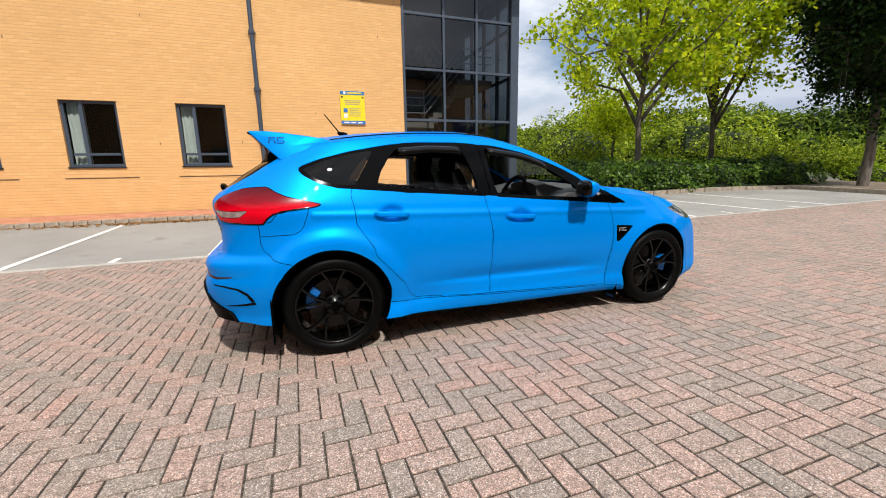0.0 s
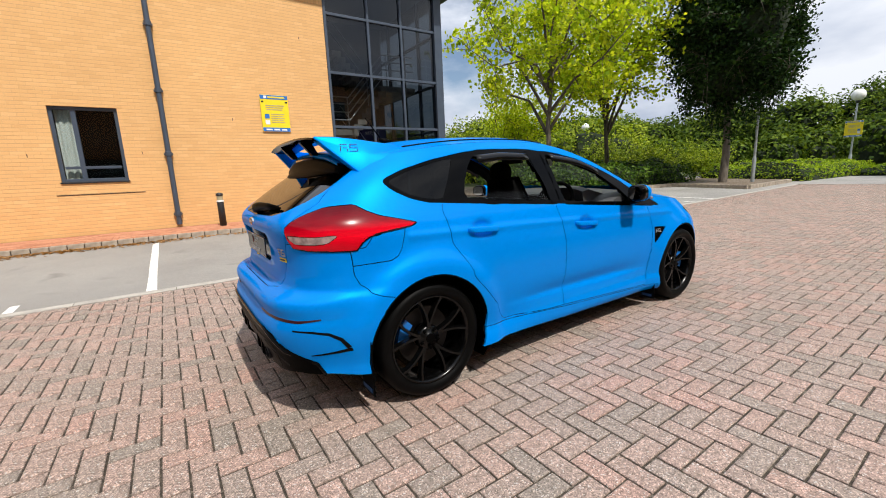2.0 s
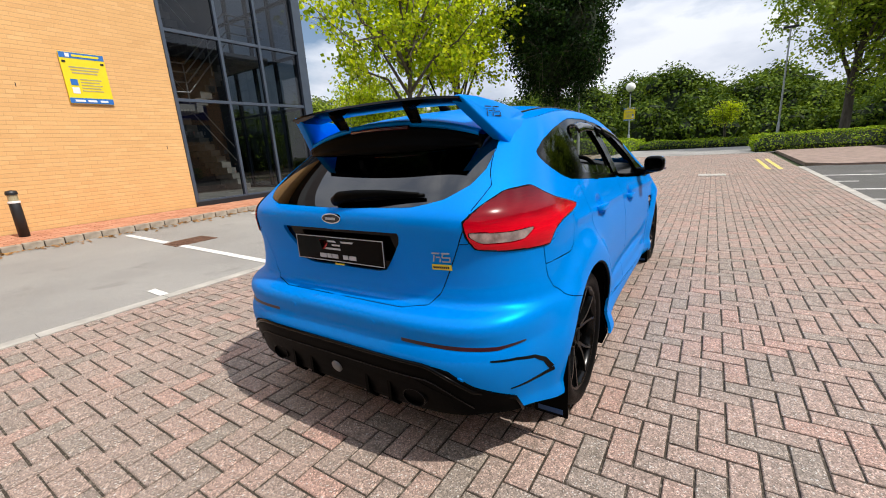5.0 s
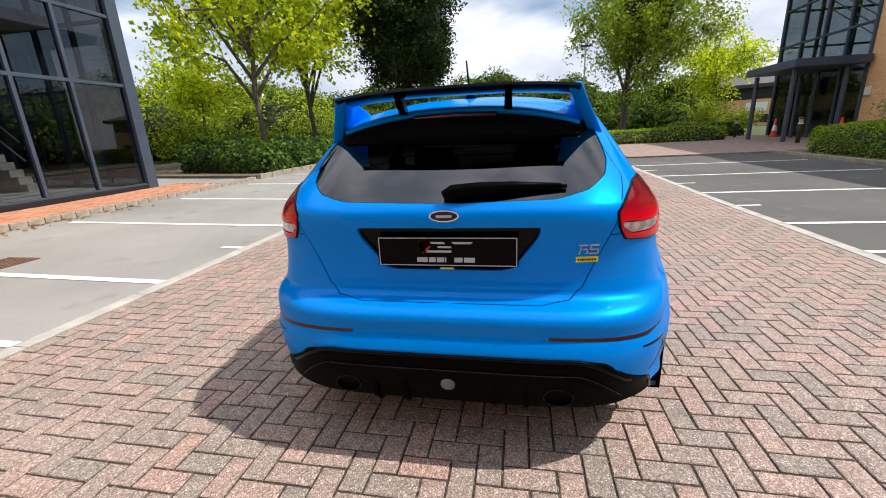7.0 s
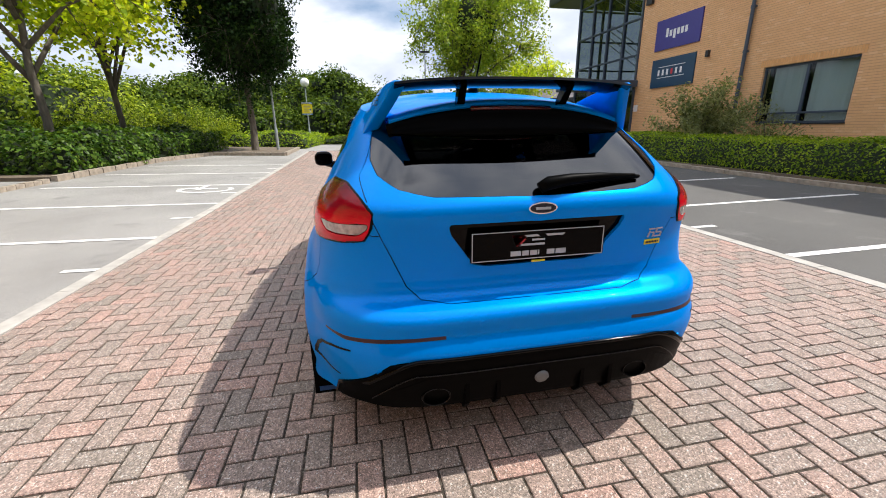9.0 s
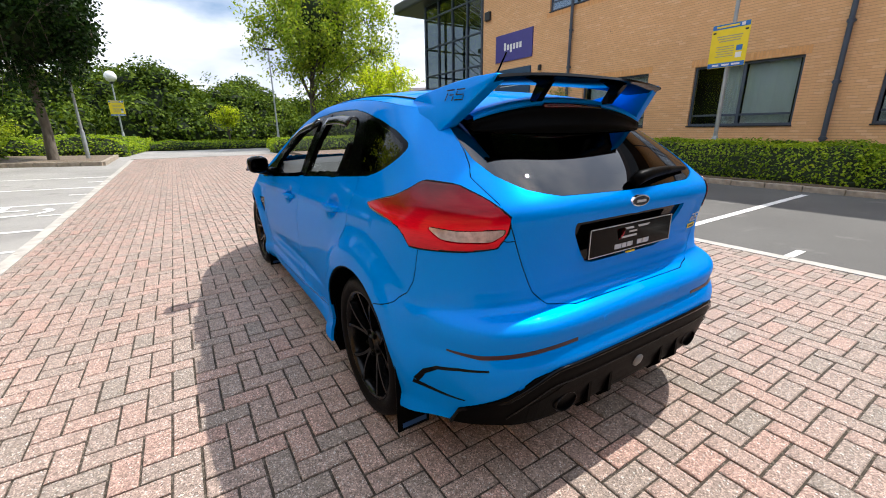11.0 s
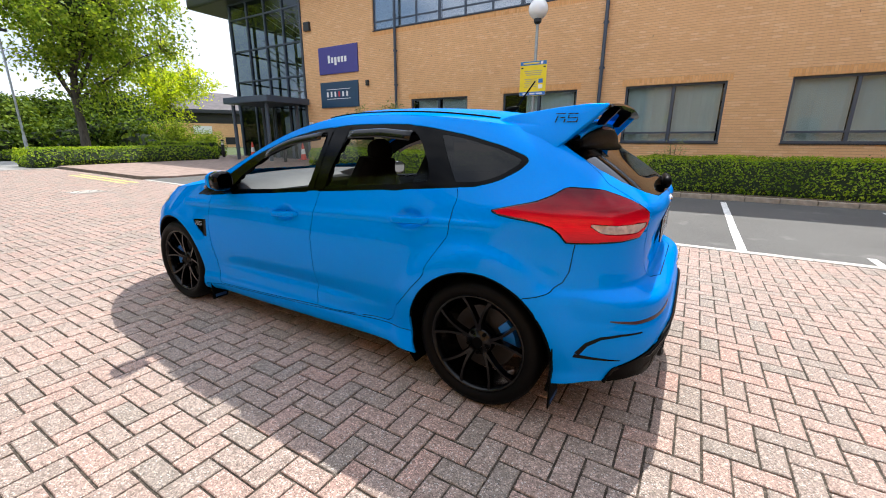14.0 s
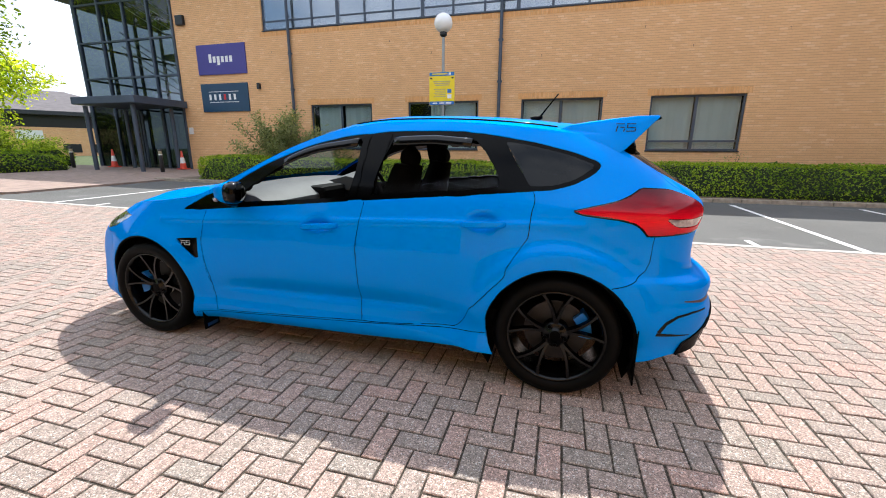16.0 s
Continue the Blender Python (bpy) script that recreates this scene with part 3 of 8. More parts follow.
def drainpipe(name, x, y, z0, z1, r, wall_side, brackets, label):
    e = thing(name, label, "drainpipe", (x, y, z0))
    part("pipe", lathe([(r, 0), (r, z1 - z0)], 14), M["frame"], e, smooth=True)
    for zb in brackets:
        part("collar", lathe([(r, zb - 0.05), (r + 0.018, zb - 0.045), (r + 0.018, zb + 0.045), (r, zb + 0.05)], 14), M["frame"], e)
        ys = sorted((0, wall_side * 0.1))
        part("bracket", box(-0.09, 0.09, ys[0] + 0.03, ys[1], zb - 0.02, zb + 0.02), M["frame"], e)
    return e


NW = 9.05  # face of the north wall
N_WINDOWS = [(-7.62, -6.48), (-5.24, -4.10), (-2.86, -1.72)]
n_open = [(a, b, 1.38, 2.94) for a, b in N_WINDOWS]
wall_n = tagged(obj("wall_north", wall_with_openings(-14, 3.12, 0.0, 7.0, NW, 0.3, n_open), M["brick_n"]),
                "sunlit buff brick office wall with dark windows", "wall", "", "structure")
part("soldier_course", box(-14, 3.12, NW - 0.012, NW + 0.05, 5.86, 6.08), M["soldier_n"], wall_n, "upright course of buff bricks")
for k, (a, b) in enumerate(N_WINDOWS):
    part("brick_string", box(a - 0.12, b + 0.26, NW - 0.010, NW + 0.02, 1.10, 1.115), M["frame_dk"], wall_n, "dark joint below the window")
    casement("window_%d" % (k + 1), a, b, 1.38, 2.94, NW, 1, [(0.06, 0.36)], 1.68, "dark-framed office window with a blind half drawn", (0.34,), group="north windows")
# eaves and roof edge of the north building
n_roof = thing("roof_north", "dark grey overhanging eaves and fascia of the office", "roof", kind="structure")
part("soffit", box(-14.5, 7.7, NW - 0.78, NW + 6, 7.0, 7.06), M["roof_edge"], n_roof)
part("fascia", box(-14.5, 7.7, NW - 0.80, NW - 0.74, 6.99, 7.32, 0.01), M["roof_edge"], n_roof)
part("roof_slope", prism([(-14.5, 7.3), (7.7, 7.3), (6.7, 9.4), (-13.5, 9.4)], NW + 1.2, NW + 6), M["roof_tile"], n_roof)
tagged(obj("wall_north_back", box(-14, 7.0, NW + 6, NW + 6.3, 0, 7.0), M["brick_n"]), "plain buff brick back wall of the office", "wall", "", "structure")
drainpipe("drainpipe", -0.90, NW - 0.10, 0.30, 6.95, 0.055, 1, (0.25, 1.65, 3.05, 4.45, 5.85), "slate grey drainpipe fixed to the brick wall")
for (x, z) in ((-3.35, 4.9), (-3.3, 1.9), (0.55, 2.75), (-6.0, 4.2), (2.4, 4.9), (-1.4, 1.95), (2.75, 1.6)):
    tagged(obj("weep_vent", box(x, x + 0.012, NW - 0.004, NW + 0.02, z, z + 0.065), M["frame_dk"]), "thin dark weep vent between bricks", "vent", "weep vents")


def parking_sign(name, x, y, z0, z1, w, face, label):
    """A yellow notice with blue bands; its small print is bars. face: -1 looks south, +1 north."""
    e = thing(name, label, "sign", (x, y, 0))
    h = z1 - z0
    put = lambda nm, a, b, c, d, m, k: part(nm, box(a * w, b * w, *sorted((face * k, face * (k - 0.003))), z0 + c * h, z0 + d * h), M[m], e)  # noqa: E731
    part("panel", box(-w / 2, w / 2, *sorted((0, face * 0.02)), z0, z1, 0.012), M["yellow"], e)
    put("band", -0.49, 0.49, 0.88, 0.99, "sign_blue", 0.024)
    put("band", -0.49, 0.49, 0.01, 0.115, "sign_blue", 0.024)
    put("heading", -0.22, 0.38, 0.915, 0.955, "yellow", 0.028)
    put("emblem", -0.36, -0.27, 0.90, 0.97, "white", 0.028)
    put("symbol", -0.38, -0.22, 0.36, 0.48, "sign_blue", 0.024)
    put("symbol", -0.38, -0.22, 0.20, 0.32, "white", 0.024)
    put("fixing", -0.46, -0.38, 0.79, 0.83, "frame_dk", 0.026)
    put("fixing", 0.38, 0.46, 0.79, 0.83, "frame_dk", 0.026)
    for k in range(3):
        put("text_bar", -0.34 + 0.02 * k, 0.34 - 0.04 * k, 0.70 - 0.055 * k, 0.725 - 0.055 * k, "lens_buff", 0.024)
    for k in range(5):
        put("text_bar", -0.16, 0.32 - 0.05 * (k % 2), 0.47 - 0.055 * k, 0.49 - 0.055 * k, "lens_buff", 0.024)
    for k in range(3):
        put("text_bar", -0.38 + 0.28 * k, -0.16 + 0.26 * k, 0.04, 0.08, "white", 0.028)
    return e


parking_sign("parking_sign", 1.59, NW - 0.02, 2.50, 3.43, 0.70, -1, "yellow and blue parking notice fixed to the brick wall")


# glazed stair tower
def stair_tower():
    e = thing("stair_tower", "dark glazed stair tower with grey mullions", "stair tower", kind="structure")
    x0, x1, y0, y1 = 3.12, 7.0, NW - 0.03, 14.0
    zs = [0.34, 2.68, 4.15, 5.68, 7.0]
    xs = [3.16, 4.43, 5.52, 6.74]
    for x in xs[:3]:
        part("mullion", box(x - 0.035, x + 0.035, y0, y0 + 0.12, zs[0], zs[-1], 0.005), M["frame"], e)
    part("corner_post", box(6.72, 7.0, y0 - 0.03, y0 + 0.25, 0.2, zs[-1], 0.01), M["frame"], e)
    for z in zs[:-1]:
        part("transom", box(x0, 6.72, y0 + 0.003, y0 + 0.115, z - 0.035, z + 0.035, 0.005), M["frame"], e)
        part("transom", box(6.885, 6.997, y0 + 0.25, y1, z - 0.035, z + 0.035, 0.005), M["frame"], e)
    for k in range(1, 5):
        yy = y0 + 0.25 + k * 1.1
        part("mullion", box(6.88, 7.0, yy - 0.035, yy + 0.035, zs[0], zs[-1], 0.005), M["frame"], e)
    for a, b in zip(xs, xs[1:]):
        for c, d in zip(zs, zs[1:]):
            tilt = random.uniform(-0.003, 0.003)
            bm = bmesh.new()
            bm.faces.new([bm.verts.new(p) for p in ((a, y0 + 0.06 + tilt, c), (b, y0 + 0.06, c), (b, y0 + 0.06 - tilt, d), (a, y0 + 0.06, d))])
            part("pane", bm, M["glass_tower"], e).visible_shadow = False
    for k in range(4):
        ya, yb = y0 + 0.25 + k * 1.1, y0 + 1.35 + k * 1.1
        for c, d in zip(zs, zs[1:]):
            bm = bmesh.new()
            bm.faces.new([bm.verts.new(p) for p in ((6.94, ya, c), (6.94, yb, c), (6.94, yb, d), (6.94, ya, d))])
            part("pane", bm, M["glass_tower"], e).visible_shadow = False
    part("plinth", box(x0, 7.0, y0 - 0.02, y0 + 0.15, 0.1, 0.34, 0.008), M["frame_dk"], e)
    part("plinth", box(6.85, 7.0, y0 + 0.15, y1, 0.1, 0.34, 0.008), M["frame_dk"], e)
    part("floor_slab", box(x0 + 0.05, 6.85, y0 + 0.2, y1, 0.2, 0.3), M["concrete"], e)
    part("back_wall", box(x0, 6.9, 13.2, 13.4, 0.2, 7.0), M["frame"], e)
    part("side_wall", box(x0 - 0.02, x0 + 0.08, y0 + 0.3, 13.2, 0.2, 7.0), M["frame"], e)
    part("landing", box(x0 + 0.1, 4.4, 10.6, 13.1, 2.62, 2.80), M["concrete"], e)
    part("landing", box(5.5, 6.85, 10.6, 13.1, 4.1, 4.28), M["concrete"], e)
    # two flights of steps
    for k in range(8):
        part("step", box(4.3 + 0.16 * k, 4.62 + 0.16 * k, 10.7, 11.8, 2.62 + 0.185 * k, 2.80 + 0.185 * k), M["concrete"], e)
        part("step", box(5.5 - 0.16 * k, 5.82 - 0.16 * k, 11.95, 13.0, 4.15 + 0.185 * k, 4.33 + 0.185 * k), M["concrete"], e)
    for k in range(12):
        part("step", box(6.1 - 0.14 * k, 6.4 - 0.14 * k, 11.95, 13.0, 0.3 + 0.19 * k, 0.48 + 0.19 * k), M["concrete"], e)
    for h in (0.30, 0.55, 0.80, 1.02):
        part("handrail", tube([(3.4, 10.6, 2.8 + h), (4.3, 10.6, 2.8 + h), (5.6, 10.6, 4.25 + h), (6.8, 10.6, 4.28 + h)], 0.02, 8), M["steel"], e, "polished steel rail", True)
    for h in (0.55, 1.0):
        part("handrail", tube([(6.2, 11.9, 0.5 + h), (4.5, 11.9, 2.75 + h)], 0.02, 8), M["steel"], e, "polished steel rail", True)
        part("handrail", tube([(5.5, 11.9, 4.28 + h), (4.2, 11.9, 5.8 + h)], 0.02, 8), M["steel"], e, "polished steel rail", True)
    for k in range(5):
        xx = 3.5 + 0.75 * k
        zb = 2.8 if xx < 4.3 else min(4.28, 2.8 + (xx - 4.3) * 1.13)
        part("baluster", tube([(xx, 10.6, zb), (xx, 10.6, zb + 1.02)], 0.018, 8), M["steel"], e, "", True)
    return e


stair_tower()

# pavement in front of the north wall
sheet("pavement_north", -14, 7.7, KERB_N + 0.12, NW, 0.088, M["sand"], 0.7, label="bed of the red-brown brick pavement", category="pavement")

# ---- south building
SW = -13.15
S_WINDOWS = [(x, x + 2.84) for x in (-5.66, -1.30, 3.14, 7.55)]
s_open = [(a, b, 1.26, 3.07) for a, b in S_WINDOWS] + [(-12.5, 12.46, 6.06, 7.55)]
wall_s = tagged(obj("wall_south", wall_with_openings(-13, 17.1, 0.0, 8.75, SW, -0.3, s_open), M["brick_s"]),
                "shaded brown brick office wall with wide windows", "wall", "", "structure")
for k, (a, b) in enumerate(S_WINDOWS):
    part("soldier_course", box(a - 0.12, b + 0.12, SW - 0.02, SW + 0.006, 3.075, 3.29), M["soldier_s"], wall_s, "upright course of brown bricks")
    blinds = [[(0.03, 0.48), (0.52, 0.97)], [(0.04, 0.48), (0.52, 0.97)], [(0.05, 0.48), (0.52, 0.68)], [(0.05, 0.46), (0.54, 0.9)]][k]
    casement("window_%d" % (k + 4), a, b, 1.26, 3.07, SW, -1, blinds, 1.58, "wide dark-framed office window with pale blinds", (0.5,), group="south windows")
part("soldier_course", box(-12.6, 12.6, SW - 0.02, SW + 0.008, 5.84, 6.02), M["soldier_s"], wall_s, "upright course of brown bricks")
cols = [-12.5 + 1.192 * k for k in range(22)]
for k in range(0, 21, 3):
    casement("window_%d" % (k // 3 + 9), cols[k], min(cols[k] + 1.192 * 3, 12.46), 6.06, 7.55, SW, -1, [(0.02, 0.98)], 6.42,
             "strip of dark-framed upper windows reflecting the sky", (0.3333, 0.6667), "glass_upper", "upper windows")
s_roof = thing("roof_south", "dark grey overhanging eaves and roof of the office", "roof", kind="structure")
part("soffit", box(-13.5, 17.5, SW - 8, SW + 0.85, 8.75, 8.82), M["roof_edge"], s_roof)
part("fascia", box(-13.5, 17.5, SW + 0.82, SW + 0.88, 8.70, 9.05, 0.01), M["roof_edge"], s_roof)
part("roof_slope", box(-13.5, 17.5, SW - 8, SW + 0.3, 9.0, 9.6), M["roof_tile"], s_roof)
tagged(obj("wall_south_back", box(-13, 24, SW - 8.3, SW - 8, 0, 8.75), M["brick_s"]), "plain brown brick back wall of the office", "wall", "", "structure")
tagged(obj("wall_south_end", box(-13.3, -13, SW - 8, SW, 0, 8.75), M["brick_s"]), "plain brown brick end wall of the office", "wall", "", "structure")
drainpipe("drainpipe", 11.15, SW + 0.10, 0.4, 8.7, 0.06, -1, (0.5, 1.9, 3.3, 4.7, 6.1, 7.5), "dark grey drainpipe fixed to the brick wall")
drainpipe("drainpipe", 2.36, SW + 0.10, 0.4, 8.7, 0.06, -1, (0.5, 1.9, 3.3, 4.7, 6.1, 7.5), "dark grey drainpipe fixed to the brick wall")
for x, z in ((-3.9, 4.55), (0.9, 4.5), (-2.4, 5.2), (5.0, 4.8), (9.3, 4.7), (-6.5, 4.9), (6.7, 5.3), (12.1, 5.2)):
    tagged(obj("weep_vent", box(x, x + 0.012, SW - 0.02, SW + 0.004, z, z + 0.07), M["frame_dk"]), "thin dark weep vent between bricks", "vent", "weep vents")


def brand_sign(name, x0, x1, z0, z1, mat, marks, label):
    e = thing(name, label, "sign")
    part("panel", box(x0, x1, SW, SW + 0.06, z0, z1, 0.008), M[mat], e)
    w, h = x1 - x0, z1 - z0
    for nm, a, b, c, d, m in marks:
        part(nm, box(x1 - b * w, x1 - a * w, SW + 0.058, SW + 0.066, z0 + c * h, z0 + d * h), M[m], e)
    return e


letters = [("letter_bar", 0.25 + 0.085 * k, 0.25 + 0.085 * k + 0.055, 0.40 - (0.09 if k == 2 else 0), 0.60 if k not in (0,) else 0.68, "white") for k in range(6)]
brand_sign("office_sign", 13.40, 15.98, 4.45, 5.69, "purple", letters, "indigo office sign with white lettering on the brick wall")
letters = [("rule", 0.17, 0.80, 0.70, 0.72, "white"), ("rule", 0.17, 0.80, 0.33, 0.35, "white")]
letters += [("letter_bar", 0.17 + 0.105 * k, 0.17 + 0.105 * k + 0.045, 0.42, 0.62, "red" if k == 3 else "white") for k in range(6)]
brand_sign("clinic_sign", 13.45, 15.98, 2.88, 4.08, "navy", letters, "dark teal office sign with white and red lettering")
tagged(obj("alarm_box", box(16.45, 16.85, SW, SW + 0.14, 6.55, 6.95, 0.02), M["frame_dk"]), "black alarm box high on the brick wall", "alarm box")
tagged(obj("wall_light", box(12.78, 12.92, SW, SW + 0.12, 3.78, 4.02, 0.015), M["frame_dk"]), "small black wall light on the brick wall", "wall light")
tagged(obj("intercom", box(16.75, 16.95, SW, SW + 0.1, 1.9, 2.2, 0.015), M["white"]), "white intercom box beside the entrance", "intercom")


def entrance_tower():
    """The glazed entrance: curtain wall, canopy on posts, deep roof."""
    e = thing("entrance_tower", "glazed office entrance with dark mullions and a deep flat roof", "entrance", kind="structure")
    x0, x1, y = 17.1, 23.0, SW + 0.02
    xs = [17.15, 18.47, 19.92, 21.42, 22.94]
    zs = [0.3, 3.35, 4.53, 6.15, 7.8, 8.6]
    for x in xs:
        part("mullion", box(x - 0.05, x + 0.05, y - 0.1, y + 0.06, 0.3, 8.6, 0.006), M["frame"], e)
    for z in zs[1:]:
        part("transom", box(x0, x1, y - 0.09, y + 0.05, z - 0.04, z + 0.04, 0.006), M["frame"], e)
        part("transom", box(x1 - 0.1, x1 + 0.05, y - 6, y - 0.1, z - 0.04, z + 0.04, 0.006), M["frame"], e)
    for a, b in zip(xs, xs[1:]):
        for c, d in zip(zs, zs[1:]):
            t = random.uniform(-0.006, 0.006)
            bm = bmesh.new()
            bm.faces.new([bm.verts.new(p) for p in ((b, y - t, c), (a, y + t, c), (a, y, d), (b, y, d))])
            part("pane", bm, M["glass_door" if c < 1 else "glass_entry"], e).visible_shadow = False
    for k in range(4):
        ya = y - 1.5 * k
        part("mullion", box(x1 - 0.1, x1 + 0.06, ya - 0.05, ya + 0.05, 0.3, 8.6, 0.006), M["frame"], e)
        for c, d in zip(zs, zs[1:]):
            bm = bmesh.new()
            bm.faces.new([bm.verts.new(p) for p in ((x1, ya, c), (x1, ya - 1.5, c), (x1, ya - 1.5, d), (x1, ya, d))])
            part("pane", bm, M["glass_entry"], e).visible_shadow = False
    part("roof_slab", box(16.3, 25.9, y - 7, y + 0.75, 8.65, 9.25, 0.12), M["roof_edge"], e, "thick dark grey roof edge")
    part("back_wall", box(x0, x1, y - 6.2, y - 6, 0, 8.6), M["frame"], e)
    part("side_wall", box(x0 - 0.1, x0, y - 6, y - 0.31, 0, 8.6), M["frame"], e)
    for z in (3.4, 5.9):
        part("inner_floor", box(x0, x1 - 2.6, y - 6, y - 2.2, z - 0.15, z + 0.1), M["frame"], e)
    for k, (za, zb) in enumerate(((3.5, 5.9), (5.9, 8.3))):
        for h in (0.0, 0.35, 0.7, 1.0):
            part("handrail", tube([(17.6, y - 1.2, za + h), (21.8, y - 1.2, zb + h)], 0.025, 6), M["steel"], e)
    # canopy
    part("canopy_roof", box(16.85, 20.40, y + 0.06, y + 2.6, 3.06, 3.36, 0.03), M["frame"], e)
    for px, py in ((17.37, y + 2.28), (20.12, y + 2.25), (17.37, y + 0.5), (20.12, y + 0.5)):
        part("canopy_post", lathe([(0.09, 0.2), (0.09, 3.02)], 14), M["frame"], e, "slate grey round post", True).location = (px, py, 0)
    part("door_frame", box(18.3, 18.4, y + 0.06, y + 0.14, 0.3, 3.0), M["frame"], e)
    part("door_frame", box(19.6, 19.7, y + 0.06, y + 0.14, 0.3, 3.0), M["frame"], e)
    part("door_sill", box(17.15, 23.4, y - 0.1, y + 0.16, 0.18, 0.32), M["frame_dk"], e)
    return e


entrance_tower()
# raised apron before the entrance
tagged(obj("apron", slab([(13.3, -4.2), (13.9, -3.6), (20.4, -3.6), (26, -3.6), (26, SW), (13.3, SW)], -0.05, 0.055, terrain), M["apron"]),
       "raised block-paved apron before the office entrance", "pavement", "", "structure")


def bollard(x, y, h, label, lit=True):
    e = thing("bollard", label, "bollard", (x, y, terrain(x, y) + 0.09), group="bollards")
    part("post", lathe([(0.0, 0), (0.075, 0), (0.075, h * 0.72), (0.07, h * 0.73)], 18), M["bollard"], e, smooth=True)
    part("ring", lathe([(0.070, h * 0.72), (0.082, h * 0.73), (0.082, h * 0.76), (0.070, h * 0.77)], 18), M["globe"], e)
    part("lens", lathe([(0.066, h * 0.77), (0.066, h * 0.90)], 18), M["lens_buff"], e, "ribbed buff lens")
    part("cap", lathe([(0.078, h * 0.90), (0.082, h * 0.93), (0.07, h * 0.98), (0.0, h)], 18), M["bollard"], e, smooth=True)
    return e


bollard(-0.03, 8.45, 0.80, "black bollard light with a buff lens on the pavement")
bollard(21.83, -11.06, 0.95, "black bollard light on the entrance apron")
bollard(16.05, -10.64, 0.95, "black bollard light on the entrance apron")


def cone(x, y):
    e = thing("traffic_cone", "red and white traffic cone by the entrance", "traffic cone", (x, y, terrain(x, y) + 0.06), group="cones")
    part("base", box(-0.2, 0.2, -0.2, 0.2, 0, 0.04, 0.01), M["orange"], e)
    part("lower", lathe([(0.15, 0.04), (0.115, 0.28)], 16), M["orange"], e, smooth=True)
    part("band", lathe([(0.116, 0.28), (0.075, 0.55)], 16), M["white"], e, "white reflective band", True)
    part("top", lathe([(0.075, 0.55), (0.03, 0.85), (0, 0.85)], 16), M["orange"], e, smooth=True)


cone(21.4, -12.6)
cone(17.2, -12.7)


def lamp_post(name, x, y, h, r_globe, label, sign=None):
    e = thing(name, label, "lamp post", (x, y, terrain(x, y)))
    part("base", lathe([(0.075, 0), (0.075, 0.9), (0.05, 0.95)], 14), M["galv"], e, smooth=True)
    part("pole", lathe([(0.05, 0.95), (0.042, h - r_globe - 0.05)], 12), M["galv"], e, smooth=True)
    part("collar", lathe([(0.05, h - r_globe - 0.12), (0.11, h - r_globe - 0.06), (0.11, h - r_globe + 0.03)], 14), M["frame_dk"], e)
    bm = bmesh.new()
    bmesh.ops.create_uvsphere(bm, u_segments=20, v_segments=12, radius=r_globe, matrix=Matrix.Translation((0, 0, h)))
    part("globe", bm, M["globe"], e, "white opal globe", True)
    return e


lamp_post("lamp_post", 3.72, -10.25, 4.93, 0.28, "grey lamp post with a white globe standing in the hedge")
parking_sign("parking_sign", 3.74, -10.19, 2.62, 3.60, 0.82, 1, "yellow and blue parking notice on the lamp post")
lamp_post("lamp_post", 33.5, 4.2, 4.4, 0.34, "grey lamp post with a white globe beside the far road")
parking_sign("parking_sign", 33.4, 4.2, 2.35, 3.3, 0.8, 1, "yellow parking notice on the far lamp post").rotation_euler.z = radians(90)
lamp_post("lamp_post", 31.0, 21.3, 4.3, 0.34, "grey lamp post with a white globe beyond the trees")


def pole(x, y, h, label):
    e = thing("light_column", label, "light column", (x, y, terrain(x, y)))
    part("base", lathe([(0.07, 0), (0.07, 1.1), (0.048, 1.2)], 12), M["galv"], e, smooth=True)
    part("shaft", lathe([(0.048, 1.2), (0.034, h)], 10), M["galv"], e, smooth=True)
    part("head", box(-0.12, 0.12, -0.3, 0.3, h, h + 0.1, 0.03), M["frame_dk"], e)


pole(19.4, 4.32, 6.4, "tall grey light column beside the dark tree")
pole(26.0, -4.1, 5.6, "tall grey light column before the big tree")


# far offices beyond the entrance
def far_office(name, x, y, w, d, label):
    e = thing(name, label, "office building", (x, y, 0.3))
    e.rotation_euler.z = radians(-32)
    part("wall", box(-w / 2, w / 2, -d / 2, d / 2, 0, 2.8), M["brick_s"], e)
    part("band", box(-w / 2 + 0.1, w / 2 - 0.1, -d / 2 + 0.1, d / 2 - 0.1, 2.8, 3.9), M["frame_dk"], e, "dark ribbon of upper windows")
    for k in range(6):
        xx = -w / 2 + w * (k + 0.3) / 6
        part("window", box(xx, xx + w / 14, d / 2 - 0.02, d / 2 + 0.03, 0.5, 1.3), M["frame_dk"], e)
        part("window", box(-w / 2 - 0.03, -w / 2 + 0.02, -d / 2 + d * (k + 0.3) / 6, -d / 2 + d * (k + 0.3) / 6 + 1.3, 0.5, 1.3), M["frame_dk"], e)
    part("eaves", box(-w / 2 - 0.6, w / 2 + 0.6, -d / 2 - 0.6, d / 2 + 0.6, 3.9, 4.25), M["roof_edge"], e)
    bm = bmesh.new()
    bmesh.ops.create_cone(bm, cap_ends=True, segments=4, radius1=1, radius2=0.16, depth=2.5, matrix=Matrix.Translation((0, 0, 5.5)) @ Matrix.Diagonal(((w + 1.2) * 0.707, (d + 1.2) * 0.707, 1, 1)) @ Matrix.Rotation(radians(45), 4, "Z"))
    part("roof", bm, M["roof_tile"], e, "grey tiled hipped roof")
    part("sign", box(-w / 2 - 0.08, -w / 2, 0.9, 2.7, 1.65, 2.5), M["white"], e, "white sign panel")
    return e


far_office("far_office", 53.6, -30.3, 18, 14, "low brown brick office with a grey hipped roof")

